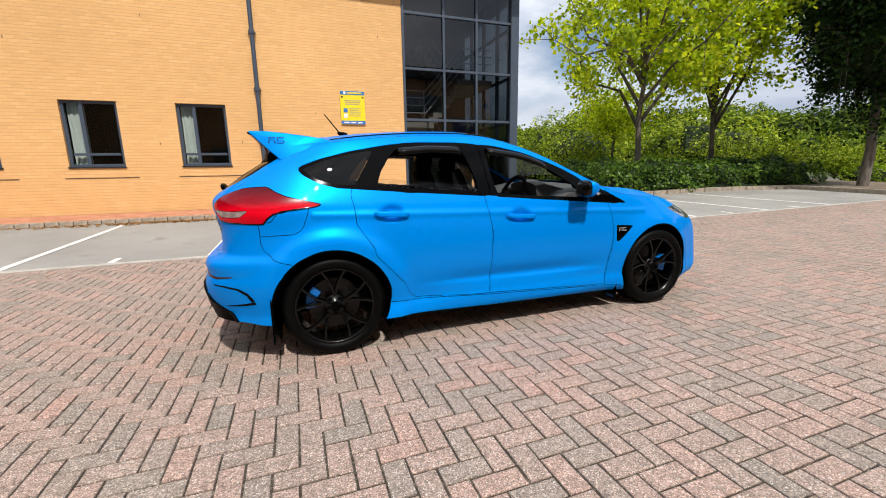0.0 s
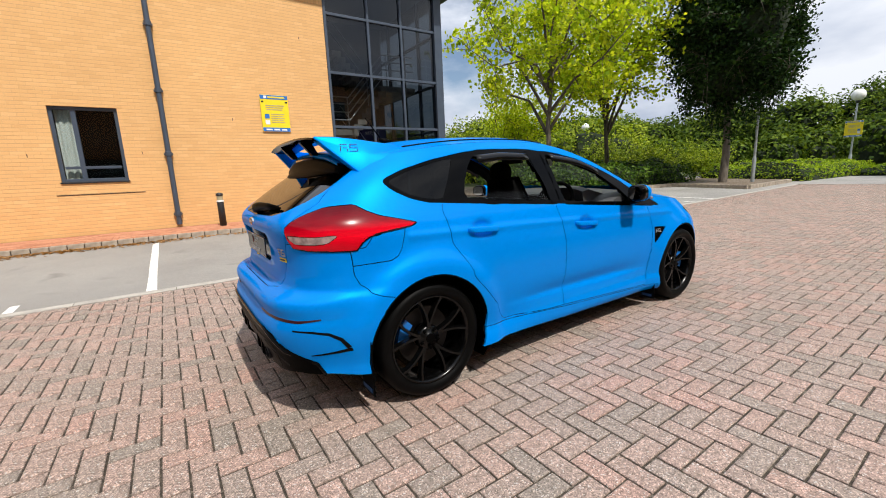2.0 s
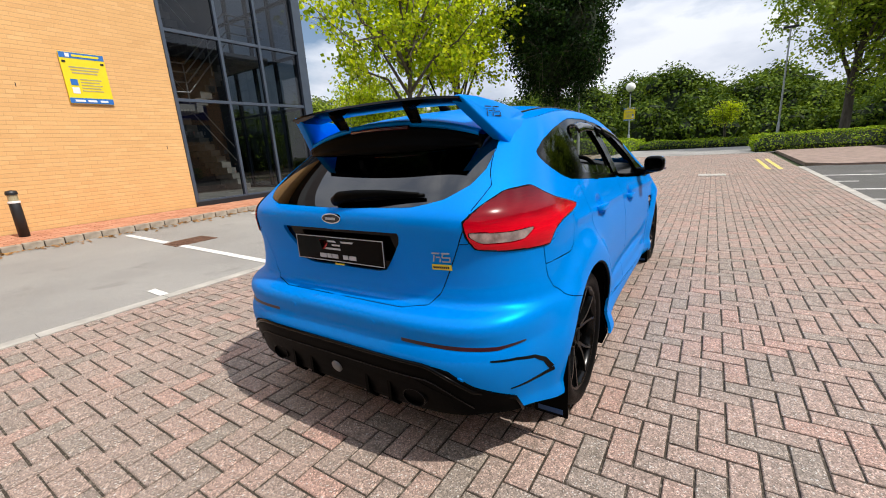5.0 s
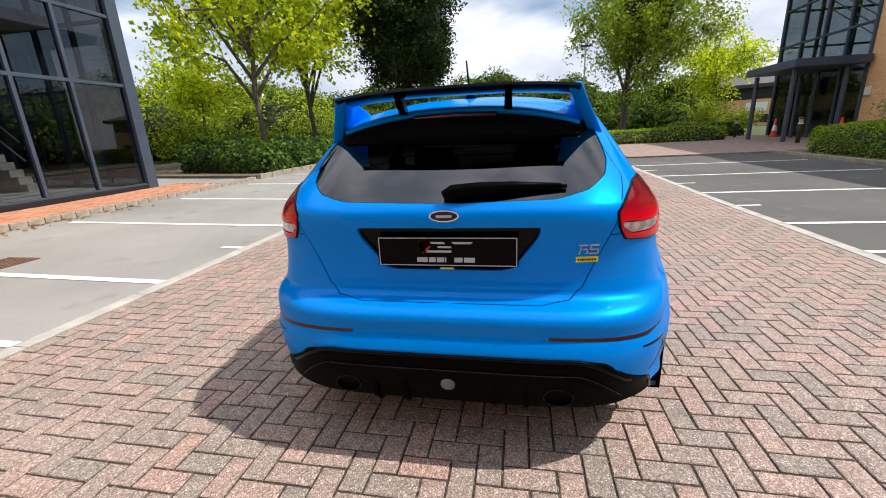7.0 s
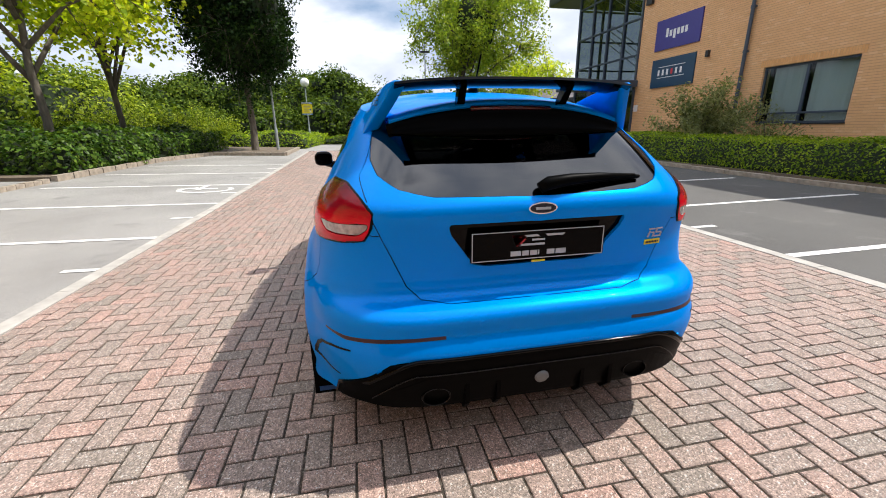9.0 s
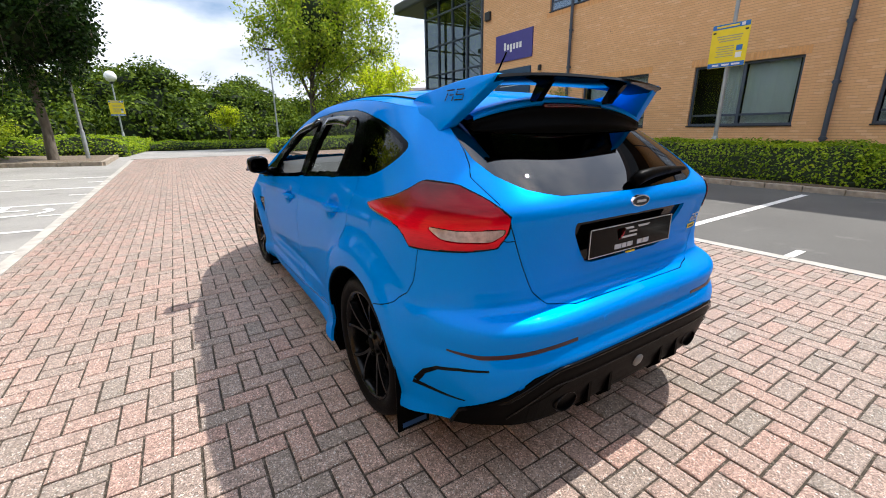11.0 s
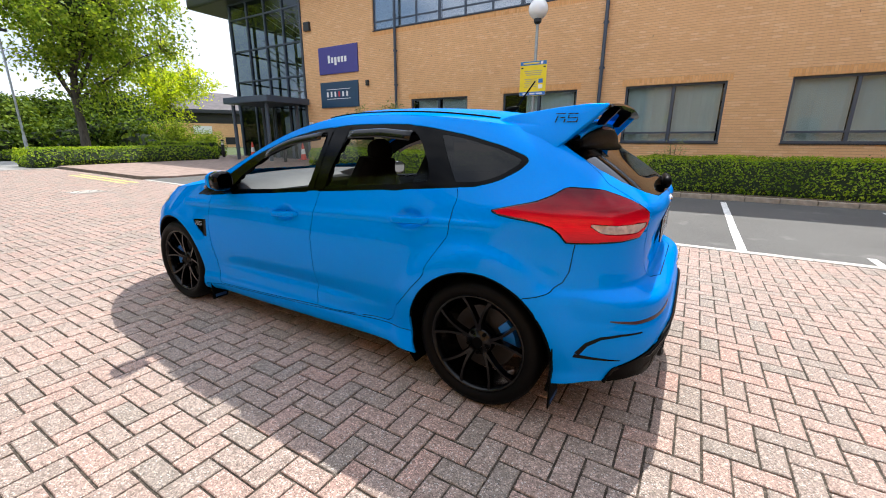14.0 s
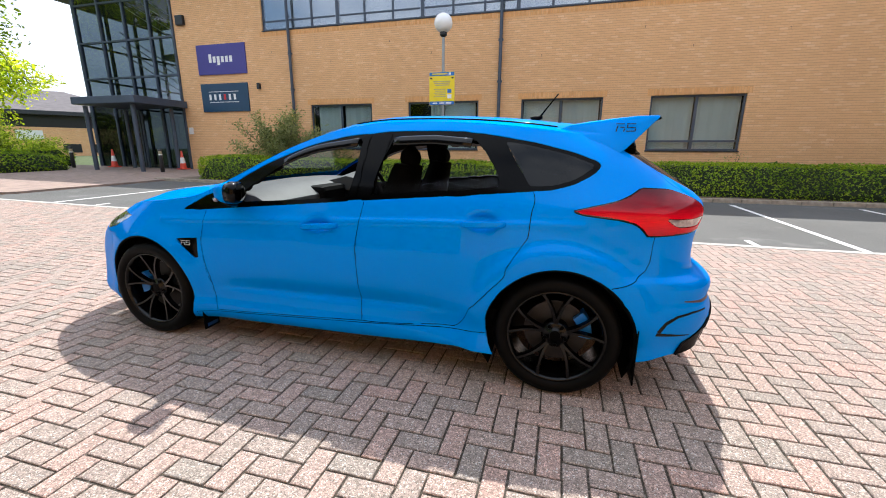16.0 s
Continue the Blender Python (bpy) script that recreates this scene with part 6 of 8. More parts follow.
def handle(car, x0, x1, z0, z1, side):
    """A flat-faced pull handle that bridges the hollow in the door."""
    n = 15
    a, b = flank(x0, z0, side)[0], flank(x1, z1, side)[0]
    rings = []
    for k in range(n):
        u = k / (n - 1)
        e = min(1.0, math.sin(math.pi * u) * 3.2 + 0.02) ** 0.5
        c = a.lerp(b, u) + Vector((0, side * (0.002 + 0.018 * math.sin(math.pi * u) ** 0.35), 0))
        h, d = 0.0165 * (0.55 + 0.45 * e), 0.010 * (0.5 + 0.5 * e)
        rings.append([c + Vector((0, side * d * q, h * p)) for p, q in ((-1, -1), (-1, 0.3), (-0.7, 1), (0.55, 1), (1, 0.5), (1, -1))])
    part("door_handle", loft(rings), M["paint"], car, "", True).data.set_sharp_from_angle(angle=radians(50))


def loft(rings, closed=True, cap=True):
    bm = bmesh.new()
    vr = [[bm.verts.new(p) for p in r] for r in rings]
    n = len(vr[0])
    for a, b in zip(vr, vr[1:]):
        for k in range(n if closed else n - 1):
            bm.faces.new((a[k], a[(k + 1) % n], b[(k + 1) % n], b[k]))
    if cap and closed:
        bm.faces.new(vr[0])
        bm.faces.new(vr[-1][::-1])
    bmesh.ops.recalc_face_normals(bm, faces=bm.faces)
    return bm


def mirror(car, side):
    """A door mirror on a short arm."""
    c = Vector((1.845, side * 0.915, 1.008))
    rings = []
    for u, sy, sz in ((-0.070, 0.066, 0.052), (-0.052, 0.074, 0.061), (-0.02, 0.076, 0.063), (0.025, 0.070, 0.056), (0.06, 0.055, 0.044), (0.082, 0.033, 0.027), (0.087, 0.013, 0.011)):
        ring = []
        for k in range(24):
            t = 2 * math.pi * k / 24
            cc, ss = math.cos(t), math.sin(t)
            ring.append(c + Vector((u, side * (abs(cc) ** 0.7 * math.copysign(1, cc) * sy), abs(ss) ** 0.7 * math.copysign(1, ss) * sz)))
        rings.append(ring)
    for ring, k in ((rings[0], 0.33), (rings[1], 0.18)):  # the glass is turned in towards the driver
        for p in ring:
            p.x -= k * side * (p.y - c.y)
    m = part("door_mirror", loft(rings[2:]), M["paint"], car, "blue door mirror cap", True)
    part("mirror_housing", loft([rings[0], rings[1], [p * 0.999 + c * 0.001 for p in rings[2]]]), M["gloss_black"], m, "black mirror housing", True)
    ring = [c + Vector((-0.0720, 0, 0)) + (p - c - Vector((-0.070, 0, 0))) * 0.90 for p in rings[0]]
    bm = bmesh.new()
    bm.faces.new([bm.verts.new(p) for p in ring])
    part("mirror_glass", bm, M["mirror"], m, "mirror glass")
    part("indicator", tube([c + Vector((0.03, side * 0.072, -0.038)), c + Vector((0.07, side * 0.045, -0.036))], 0.010, 8), M["lamp_clear"], m, "clear indicator lens", True)
    arm = [Vector((1.93, side * 0.77, 0.935)), Vector((1.91, side * 0.83, 0.945)), Vector((1.89, side * 0.90, 0.965))]
    part("mirror_arm", tube(arm, [0.040, 0.034, 0.03], 10), M["gloss_black"], m, "", True)


def spoiler(car):
    """Roof spoiler: blue flanks, black blade on two struts, black underside."""
    # lip that carries the roof line backwards
    rows = []
    ys = np.linspace(-1, 1, 25)
    for x, zc, hw, drop in ((0.045, 1.419, 0.52, 0.060), (-0.06, 1.407, 0.515, 0.063), (-0.18, 1.390, 0.51, 0.066), (-0.30, 1.370, 0.50, 0.068), (-0.345, 1.360, 0.495, 0.070)):
        rows.append([(x + 0.02 * t * t, hw * t, zc - drop * abs(t) ** 2.4) for t in ys])
    bm = bmesh.new()
    up = [[bm.verts.new(p) for p in r] for r in rows]
    dn = [[bm.verts.new((p[0], p[1], p[2] - 0.022)) for p in r] for r in rows]
    for g, flip in ((up, 0), (dn, 1)):
        for a, b in zip(g, g[1:]):
            for k in range(24):
                bm.faces.new((a[k], a[k + 1], b[k + 1], b[k]))
    for k in range(24):
        bm.faces.new((up[-1][k], up[-1][k + 1], dn[-1][k + 1], dn[-1][k]))
    bmesh.ops.recalc_face_normals(bm, faces=bm.faces)
    lip = part("roof_spoiler", bm, M["paint"], car, "tall blue roof spoiler", True)
    # black underside down to the glass, its shape also standing for the spoiler's shade there
    rings = []
    for t in np.linspace(-1, 1, 33):
        dz = -0.060 * abs(t) ** 2.4
        y, yl = 0.505 * t, 0.500 * t
        zl = 1.228 + 0.012 * t * t
        xl = tail(yl, zl)[0].x
        q = 0.03 * t * t
        rings.append([(-0.335 + q, y, 1.338 + dz), (-0.352 + q, y, 1.334 + dz), (-0.362 + q, y, 1.326 + dz), (-0.362 + q, y, 1.312 + dz), (-0.5 * (0.356 - q - xl), 0.5 * (y + yl), 0.5 * (1.300 + dz + zl)),
                      (xl - 0.004, yl, zl), (xl + 0.004, yl, zl - 0.003), (xl + 0.06, y, zl + 0.03), (-0.24, y, 1.292 + dz)])
    part("underside", loft(rings), M["satin_black"], lip, "black spoiler underside that also darkens the top of the glass", True)
    part("brake_light", tube([(-0.352, -0.17, 1.330), (-0.356, 0, 1.333), (-0.352, 0.17, 1.330)], 0.010, 6), M["lamp_dark"], lip, "dark red high brake light", True)
    for s in (1, -1):
        # flank fin, from the roof rail sweeping down and then up to the wing tip
        prof = [(0.066, 1.360, 0.530), (0.086, 1.346, 0.572), (0.074, 1.325, 0.592), (0.03, 1.300, 0.603), (-0.02, 1.277, 0.612), (-0.10, 1.247, 0.611), (-0.185, 1.205, 0.612), (-0.235, 1.222, 0.600), (-0.30, 1.285, 0.560), (-0.36, 1.345, 0.520), (-0.415, 1.400, 0.486),
                (-0.435, 1.418, 0.476), (-0.425, 1.426, 0.474), (-0.33, 1.424, 0.492), (-0.22, 1.412, 0.510), (-0.10, 1.396, 0.522), (0.0, 1.380, 0.535)]
        bm = bmesh.new()
        outer = [bm.verts.new((x, s * (y + 0.006), z)) for x, z, y in prof]
        inner = [bm.verts.new((x, s * (y - 0.045), z - 0.004)) for x, z, y in prof]
        co = bm.verts.new((-0.17, s * 0.562, 1.33))
        ci = bm.verts.new((-0.17, s * 0.510, 1.33))
        n = len(prof)
        for k in range(n):
            bm.faces.new((outer[k], outer[(k + 1) % n], co))
            bm.faces.new((inner[(k + 1) % n], inner[k], ci))
            bm.faces.new((outer[k], inner[k], inner[(k + 1) % n], outer[(k + 1) % n]))
        bmesh.ops.recalc_face_normals(bm, faces=bm.faces)
        es = [e for e in bm.edges if e.is_manifold and e.calc_face_angle(0) > 0.8]
        bmesh.ops.bevel(bm, geom=es, offset=0.007, segments=3, affect="EDGES", profile=0.5)
        fin = part("spoiler_fin", bm, M["paint"], lip, "blue spoiler end plate", True)
        fin.data.set_sharp_from_angle(angle=radians(50))
        seam = [Vector((x, s * (y + 0.0075), z)) for x, z, y in prof[:7]] + [Vector((-0.20, s * 0.6165, 1.206))]
        part("seal", tube(seam, 0.0035, 6), M["gloss_black"], fin, "thin black seal", True)
        # emblem strokes on the fin
        bm = bmesh.new()
        for quad in rs_marks(-0.220 if s > 0 else -0.320, 1.345, 0.100, 0.040, s > 0):
            bm.faces.new([bm.verts.new((x, s * (0.5065 + 0.30 * (1.40 - z) + 0.16 * (x + 0.40)), z)) for x, z in quad])
        part("emblem", bm, M["badge_blue"], fin, "dark emblem strokes")
        # strut
        part("strut", loft([[(-0.33, s * 0.215 + d * 0.016, 1.352 - 0.01), (-0.37, s * 0.215 + d * 0.016, 1.345)] + [(-0.435, s * 0.218 + d * 0.013, 1.415), (-0.37, s * 0.218 + d * 0.013, 1.415)] for d in (-1, 1)]), M["gloss_black"], lip, "gloss black strut")
    # blade
    rings = []
    for t in np.linspace(-1, 1, 31):
        zc = 1.421 - 0.020 * abs(t) ** 3
        y = 0.478 * t
        rings.append([(-0.285 + 0.01 * t * t, y, zc - 0.008), (-0.295, y, zc + 0.002), (-0.40, y, zc + 0.016), (-0.455 + 0.02 * t * t, y, zc + 0.018), (-0.462 + 0.02 * t * t, y, zc + 0.008), (-0.40, y, zc - 0.010)])
    b = part("blade", loft(rings), M["gloss_black"], lip, "gloss black spoiler blade", True)
    b.data.set_sharp_from_angle(angle=radians(30))


def seat(car, x, y, rear=False):
    """A sports seat: cushion, winged backrest, headrest."""
    def pad(prof, w, wing, z_off=0):
        rings = []
        for t in np.linspace(-1, 1, 9):
            rings.append([(x + px + wing * abs(t) ** 3, y + w * t * (1 - 1.6 * max(0, pz - 0.85)), pz) for px, pz in prof])
        return loft(rings)

    s = part("seat", pad([(-0.22, 0.42), (0.28, 0.45), (0.30, 0.52), (0.05, 0.56), (-0.22, 0.52)], 0.25, 0.0), M["seat"], car, "black sports seat", True)
    top = 1.17 if not rear else 0.98
    part("backrest", pad([(-0.22, 0.48), (-0.12, 0.50), (-0.20, 0.85), (-0.30, top), (-0.38, top - 0.02), (-0.30, 0.75)], 0.245, 0.05), M["seat"], s, "", True)
    rings = []
    for t in np.linspace(-1, 1, 7):
        k = 1 - 0.25 * abs(t) ** 2.5
        rings.append([(x - 0.315 + a * 0.045, y + 0.072 * t, top + 0.030 + b * 0.080 * k) for a, b in [(math.cos(q), math.sin(q)) for q in [2 * math.pi * k2 / 10 for k2 in range(10)]]])
    part("headrest", loft(rings), M["seat"], s, "", True)


def build_car():
    car = thing("hatchback_car", "bright blue sporty five-door hatchback parked on block paving", "car")
    a = Mat("mirror_glass")
    a.set(Metallic=1.0, Roughness=0.02)
    a.b.inputs["Base Color"].default_value = (0.72, 0.74, 0.76, 1)
    M["mirror"] = a.m
    car_body(car)
    for x in (0.0, 2.647):
        for s in (1, -1):
            wheel(car, x, s)
    spoiler(car)
    for s in (1, -1):
        mirror(car, s)
        handle(car, 0.275, 0.505, 0.893, 0.880, s)
        handle(car, 1.225, 1.465, 0.832, 0.815, s)
        # mud flaps
        for x, z0, z1 in ((-0.375, 0.135, 0.43), (2.225, 0.085, 0.22)):
            yo = 0.878 if x < 1 else 0.86
            f = part("mud_flap", box(x - 0.004, x + 0.004, min(s * 0.74, s * yo), max(s * 0.74, s * yo), z0, z1, 0.003), M["satin_black"], car, "black rubber mud flap")
            part("emblem", box(x - 0.0065, x - 0.0045, min(s * 0.755, s * (yo - 0.02)), max(s * 0.755, s * (yo - 0.02)), z0 + 0.015, z0 + 0.036), M["flap_print"], f, "dark blue print on the flap")
        on_surface("s", rs_marks(2.235 if s < 0 else 2.330, 0.655, 0.066, 0.028, s > 0), "print_grey", "wing_emblem", car, 0.003, -0.006, s, "silver emblem strokes on the wing")
        inlay([("r", 0.365, 0.554, 0.013), ("r", 0.60, 0.550, 0.014), ("s", -0.66, 0.548, 0.013), ("s", -0.575, 0.560, 0.006)], "reflector", "rear_reflector", car, s, "dark red rear reflector")
        inlay([("s", -0.690, 0.508, 0.006), ("s", -0.62, 0.503, 0.009), ("s", -0.55, 0.488, 0.012), ("s", -0.50, 0.456, 0.018), ("s", -0.468, 0.412, 0.022)], "gloss_black", "bumper_slot", car, s, "black slot in the bumper")
        inlay([("s", -0.457, 0.404, 0.016), ("s", -0.51, 0.392, 0.013), ("s", -0.56, 0.386, 0.010), ("s", -0.625, 0.380, 0.004)], "gloss_black", "bumper_slot", car, s, "black slot in the bumper")
        # parking sensors and lamp details
        c, n = tail(s * 0.60, 0.435, 0.0)
        part("parking_sensor", tube([c - n * 0.004, c + n * 0.003], [0.014, 0.012], 16), M["paint"], car)
        c, n = tail(s * 0.235, 0.60, 0.0)
        part("parking_sensor", tube([c - n * 0.004, c + n * 0.002], [0.012, 0.010], 16), M["paint"], car)
        # exhaust
        c = tail(s * 0.405, 0.322, 0.0)[0]
        oval = lambda x, k: [(x, c.y + 0.054 * k * math.cos(q), c.z + 0.036 * k * math.sin(q)) for q in [2 * math.pi * m / 32 for m in range(32)]]  # noqa: E731
        x0 = c.x - 0.014
        tip = part("exhaust_tip", loft([oval(c.x + 0.05, 1.0), oval(x0 + 0.004, 1.0), oval(x0, 0.97), oval(x0, 0.91), oval(x0 + 0.012, 0.88), oval(x0 + 0.018, 0.86)], True, False), M["chrome_dark"], car, "dark oval steel exhaust tip", True)
        tip.data.set_sharp_from_angle(angle=radians(40))
        # flat near-black face paints the shade inside the pipe
        bm = bmesh.new()
        bm.faces.new([bm.verts.new(p) for p in oval(x0 + 0.017, 0.87)])
        part("exhaust_bore", bm, M["unlit_black"], tip, "exhaust bore closed by a near-black face for its shade")
        ring = oval(x0 - 0.0005, 0.95)
        part("exhaust_rim", tube(ring + [ring[0]], 0.0014, 6, None, False), M["disc"], tip, "worn steel rim", True)
        # wind deflectors over the door glass
        for (xa, za), (xb, zb), (xc, zc) in (((1.62, 1.195), (1.35, 1.285), (1.16, 1.312)), ((0.94, 1.318), (0.70, 1.326), (0.49, 1.308))):
            bend = [(xa + (xb - xa) * k / 6, za + (zb - za) * (1.6 * k / 6 - 0.6 * (k / 6) ** 2)) for k in range(6)] + [(xb + (xc - xb) * k / 4, zb + (zc - zb) * k / 4) for k in range(5)]
            rows = [[flank(xx, zz - dz, s, off)[0] for xx, zz in bend] for dz, off in ((-0.004, 0.004), (0.006, 0.019), (0.016, 0.025), (0.056, 0.026), (0.056, 0.022), (0.014, 0.020), (0.0, 0.002))]
            bm = loft([list(r) for r in zip(*rows)])
            part("wind_deflector", bm, M["deflector"], car, "smoked wind deflector", True)
    # diffuser fins, silver line and towing eye cap
    for y in (-0.29, -0.17, 0.17, 0.29):
        part("diffuser_fin", prism([(-0.772, 0.28), (-0.73, 0.235), (-0.45, 0.235), (-0.45, 0.33), (-0.772, 0.40)], y - 0.008, y + 0.008), M["satin_black"], car)
    edge = [(-0.57, 0.275), (-0.60, 0.335)]
    pts = [flank(x, z, -1, 0.004)[0] for x, z in edge] + [tail(y, 0.482 - 0.085 * max(0, (abs(y) - 0.46) / 0.17) ** 1.6, 0.006)[0] for y in np.linspace(-0.635, 0.635, 41)] + [flank(x, z, 1, 0.004)[0] for x, z in edge[::-1]]
    part("diffuser_trim", tube(pts, 0.008, 6), M["gloss_black"], car, "gloss black trim line", True)
    line_pts = [tail(y, 0.424 - 0.12 * max(0, (abs(y) - 0.47) / 0.17) ** 1.5, 0.0095)[0] for y in np.linspace(-0.63, 0.63, 41)]
    part("diffuser_line", tube(line_pts, 0.0020, 6), M["disc"], car, "thin silver line along the diffuser", True)
    ys = np.linspace(-0.56, 0.56, 33)
    on_surface("r", [[(a, 0.285), (b, 0.285), (b, 0.418 - 0.06 * max(0, abs(b) - 0.42) / 0.14), (a, 0.418 - 0.06 * max(0, abs(a) - 0.42) / 0.14)] for a, b in zip(ys, ys[1:])], "satin_black", "diffuser_recess", car, 0.002, 0.0055, 1, "dark lower recess of the diffuser", True)
    c, n = tail(0.0, 0.355, 0.0)
    part("towing_cap", tube([c - n * 0.01, c + n * 0.012, c + n * 0.016], [0.029, 0.027, 0.016], 24), M["cap_grey"], car, "grey round towing cap", True)
    # under tray behind the diffuser
    part("under_tray", box(-0.62, -0.40, -0.55, 0.55, 0.22, 0.34, 0.02), M["satin_black"], car)
    part("floor_pan", box(0.42, 2.22, -0.74, 0.74, 0.15, 0.26, 0.02), M["satin_black"], car, "black underbody")
    part("axle_tray", box(-0.45, 0.40, -0.48, 0.48, 0.19, 0.28, 0.02), M["satin_black"], car)
    part("engine_block", box(2.3, 3.2, -0.48, 0.48, 0.17, 0.70, 0.05), M["satin_black"], car)
    # plate with its printed show logo as plain shapes
    c, n = tail(0.0, 0.85, 0.0)
    px = c.x - 0.012
    plate = part("show_plate", box(px - 0.006, px, -0.26, 0.26, 0.795, 0.906, 0.004), M["plate_black"], car, "black show plate with a silver border")
    for y0, y1, z0, z1 in ((-0.255, 0.255, 0.9005, 0.9035), (-0.255, 0.255, 0.7975, 0.8005), (-0.255, -0.2520, 0.8005, 0.9005), (0.2520, 0.255, 0.8005, 0.9005)):
        part("border", box(px - 0.0075, px - 0.0055, y0, y1, z0, z1), M["print_grey"], plate)
    for k, (y0, y1) in enumerate(((0.065, 0.105), (0.030, 0.060), (-0.005, 0.0), (-0.035, -0.008), (-0.065, -0.040), (-0.11, -0.070))):
        part("print", box(px - 0.0075, px - 0.0055, min(-y0, -y1), max(-y0, -y1), 0.811, 0.829), M["print_grey"], plate)
    bm = bmesh.new()
    for quad in ([(0.10, 0.888), (0.02, 0.888), (0.03, 0.880), (0.09, 0.880)], [(-0.10, 0.888), (-0.01, 0.888), (0.0, 0.880), (-0.09, 0.880)], [(-0.10, 0.880), (-0.088, 0.880), (-0.075, 0.85), (-0.087, 0.85)],
                 [(-0.075, 0.856), (0.02, 0.856), (0.02, 0.848), (-0.08, 0.848)], [(0.02, 0.872), (-0.03, 0.872), (-0.03, 0.865), (0.02, 0.865)]):
        bm.faces.new([bm.verts.new((px - 0.0075, -y, z)) for y, z in quad])
    part("print", bm, M["print_grey"], plate)
    bm = bmesh.new()
    bm.faces.new([bm.verts.new((px - 0.0075, y, z)) for y, z in ((0.105, 0.888), (0.06, 0.888), (0.05, 0.880), (0.07, 0.880), (0.09, 0.848), (0.075, 0.848), (0.055, 0.872))])
    part("print", bm, M["red"], plate, "red stroke of the printed logo")
    part("label_tab", box(px - 0.004, px + 0.002, -0.026, 0.026, 0.783, 0.789), M["yellow"], plate, "small yellow tab")
    # oval badge on the tailgate
    c, n = tail(0.0, 0.985, 0.0)
    for nm, ry, rz, off, mt in (("oval_badge", 0.056, 0.0225, 0.006, "chrome"), ("badge_face", 0.050, 0.0180, 0.008, "badge_blue")):
        bm = bmesh.new()
        lo = [bm.verts.new((c.x + 0.004, ry * math.cos(t), c.z + rz * math.sin(t))) for t in [2 * math.pi * k / 40 for k in range(40)]]
        hi = [bm.verts.new((c.x - off, ry * 0.96 * math.cos(t), c.z + rz * 0.94 * math.sin(t))) for t in [2 * math.pi * k / 40 for k in range(40)]]
        bm.faces.new(hi)
        for k in range(40):
            bm.faces.new((lo[k], lo[(k + 1) % 40], hi[(k + 1) % 40], hi[k]))
        bmesh.ops.recalc_face_normals(bm, faces=bm.faces)
        if nm == "oval_badge":
            ob = part(nm, bm, M[mt], car, "chrome-rimmed dark blue oval badge")
        else:
            part(nm, bm, M[mt], ob)
    part("badge_mark", box(c.x - 0.0095, c.x - 0.0075, -0.028, 0.028, c.z - 0.005, c.z + 0.004), M["print_grey"], ob)
    # tailgate emblem and yellow strip
    on_surface("r", [[(-u, z) for u, z in quad] for quad in rs_marks(0.465, 0.838, 0.070, 0.036, False)], "print_grey", "tailgate_emblem", car, 0.004, 0.001, 1, "silver emblem strokes")
    on_surface("r", [[(-0.458, 0.807), (-0.534, 0.807), (-0.534, 0.827), (-0.458, 0.827)]], "yellow", "tuner_badge", car, 0.003, 0.001, 1, "small yellow badge strip")
    on_surface("r", [[(-0.463 - 0.008 * k, 0.813), (-0.469 - 0.008 * k, 0.813), (-0.469 - 0.008 * k, 0.821), (-0.463 - 0.008 * k, 0.821)] for k in range(8)], "frame_dk", "tuner_badge_print", car, 0.001, 0.004)
    # rear wiper
    c, n = tail(-0.02, 1.045, 0.02)
    w = part("rear_wiper", tube([tail(0.0, 1.040, 0.012)[0], tail(-0.03, 1.046, 0.026)[0], tail(-0.12, 1.054, 0.028)[0], tail(-0.24, 1.062, 0.022)[0], tail(-0.40, 1.066, 0.014)[0]], [0.022, 0.025, 0.021, 0.016, 0.007], 10), M["satin_black"], car, "black rear wiper", True)
    part("wiper_blade", tube([tail(-0.08, 1.045, 0.012)[0], tail(-0.25, 1.058, 0.010)[0], tail(-0.42, 1.065, 0.009)[0]], 0.008, 6), M["satin_black"], w, "", True)
    # aerial
    an = part("aerial", tube([(0.225, 0, 1.432), (0.20, 0, 1.452), (0.165, 0, 1.462)], [0.035, 0.020, 0.008], 14), M["satin_black"], car, "short black roof aerial", True)
    part("mast", tube([(0.185, 0, 1.458), (0.075, 0, 1.60)], [0.0055, 0.004], 8), M["satin_black"], an, "", True)
    # cabin
    for y in (-0.37, 0.37):
        seat(car, 1.255, y)
        seat(car, 0.32, y, True)
    part("cabin_floor", box(0.0, 2.1, -0.72, 0.72, 0.28, 0.40, 0.02), M["cabin"], car)
    part("parcel_shelf", box(-0.52, -0.02, -0.58, 0.58, 0.98, 1.0, 0.008), M["cabin"], car, "black parcel shelf")
    part("rear_trim", box(-0.55, -0.02, -0.60, 0.60, 0.40, 0.97, 0.03), M["cabin"], car)
    rings = []
    for t in np.linspace(-1, 1, 13):
        b = 0.03 * math.exp(-(((t + 0.5) / 0.25) ** 2))
        rings.append([(1.72 - b, 0.74 * t, 0.80), (1.74 - b, 0.74 * t, 0.93 + b), (1.82, 0.74 * t, 0.985 - 0.02 * t * t + b), (2.05, 0.72 * t, 1.035 - 0.03 * t * t), (2.12, 0.72 * t, 1.02 - 0.03 * t * t), (2.16, 0.72 * t, 0.60), (1.85, 0.74 * t, 0.55)])
    d = part("dashboard", loft(rings), M["cabin_grey"], car, "grey dashboard", True)
    d.data.set_sharp_from_angle(angle=radians(40))
    hood = []
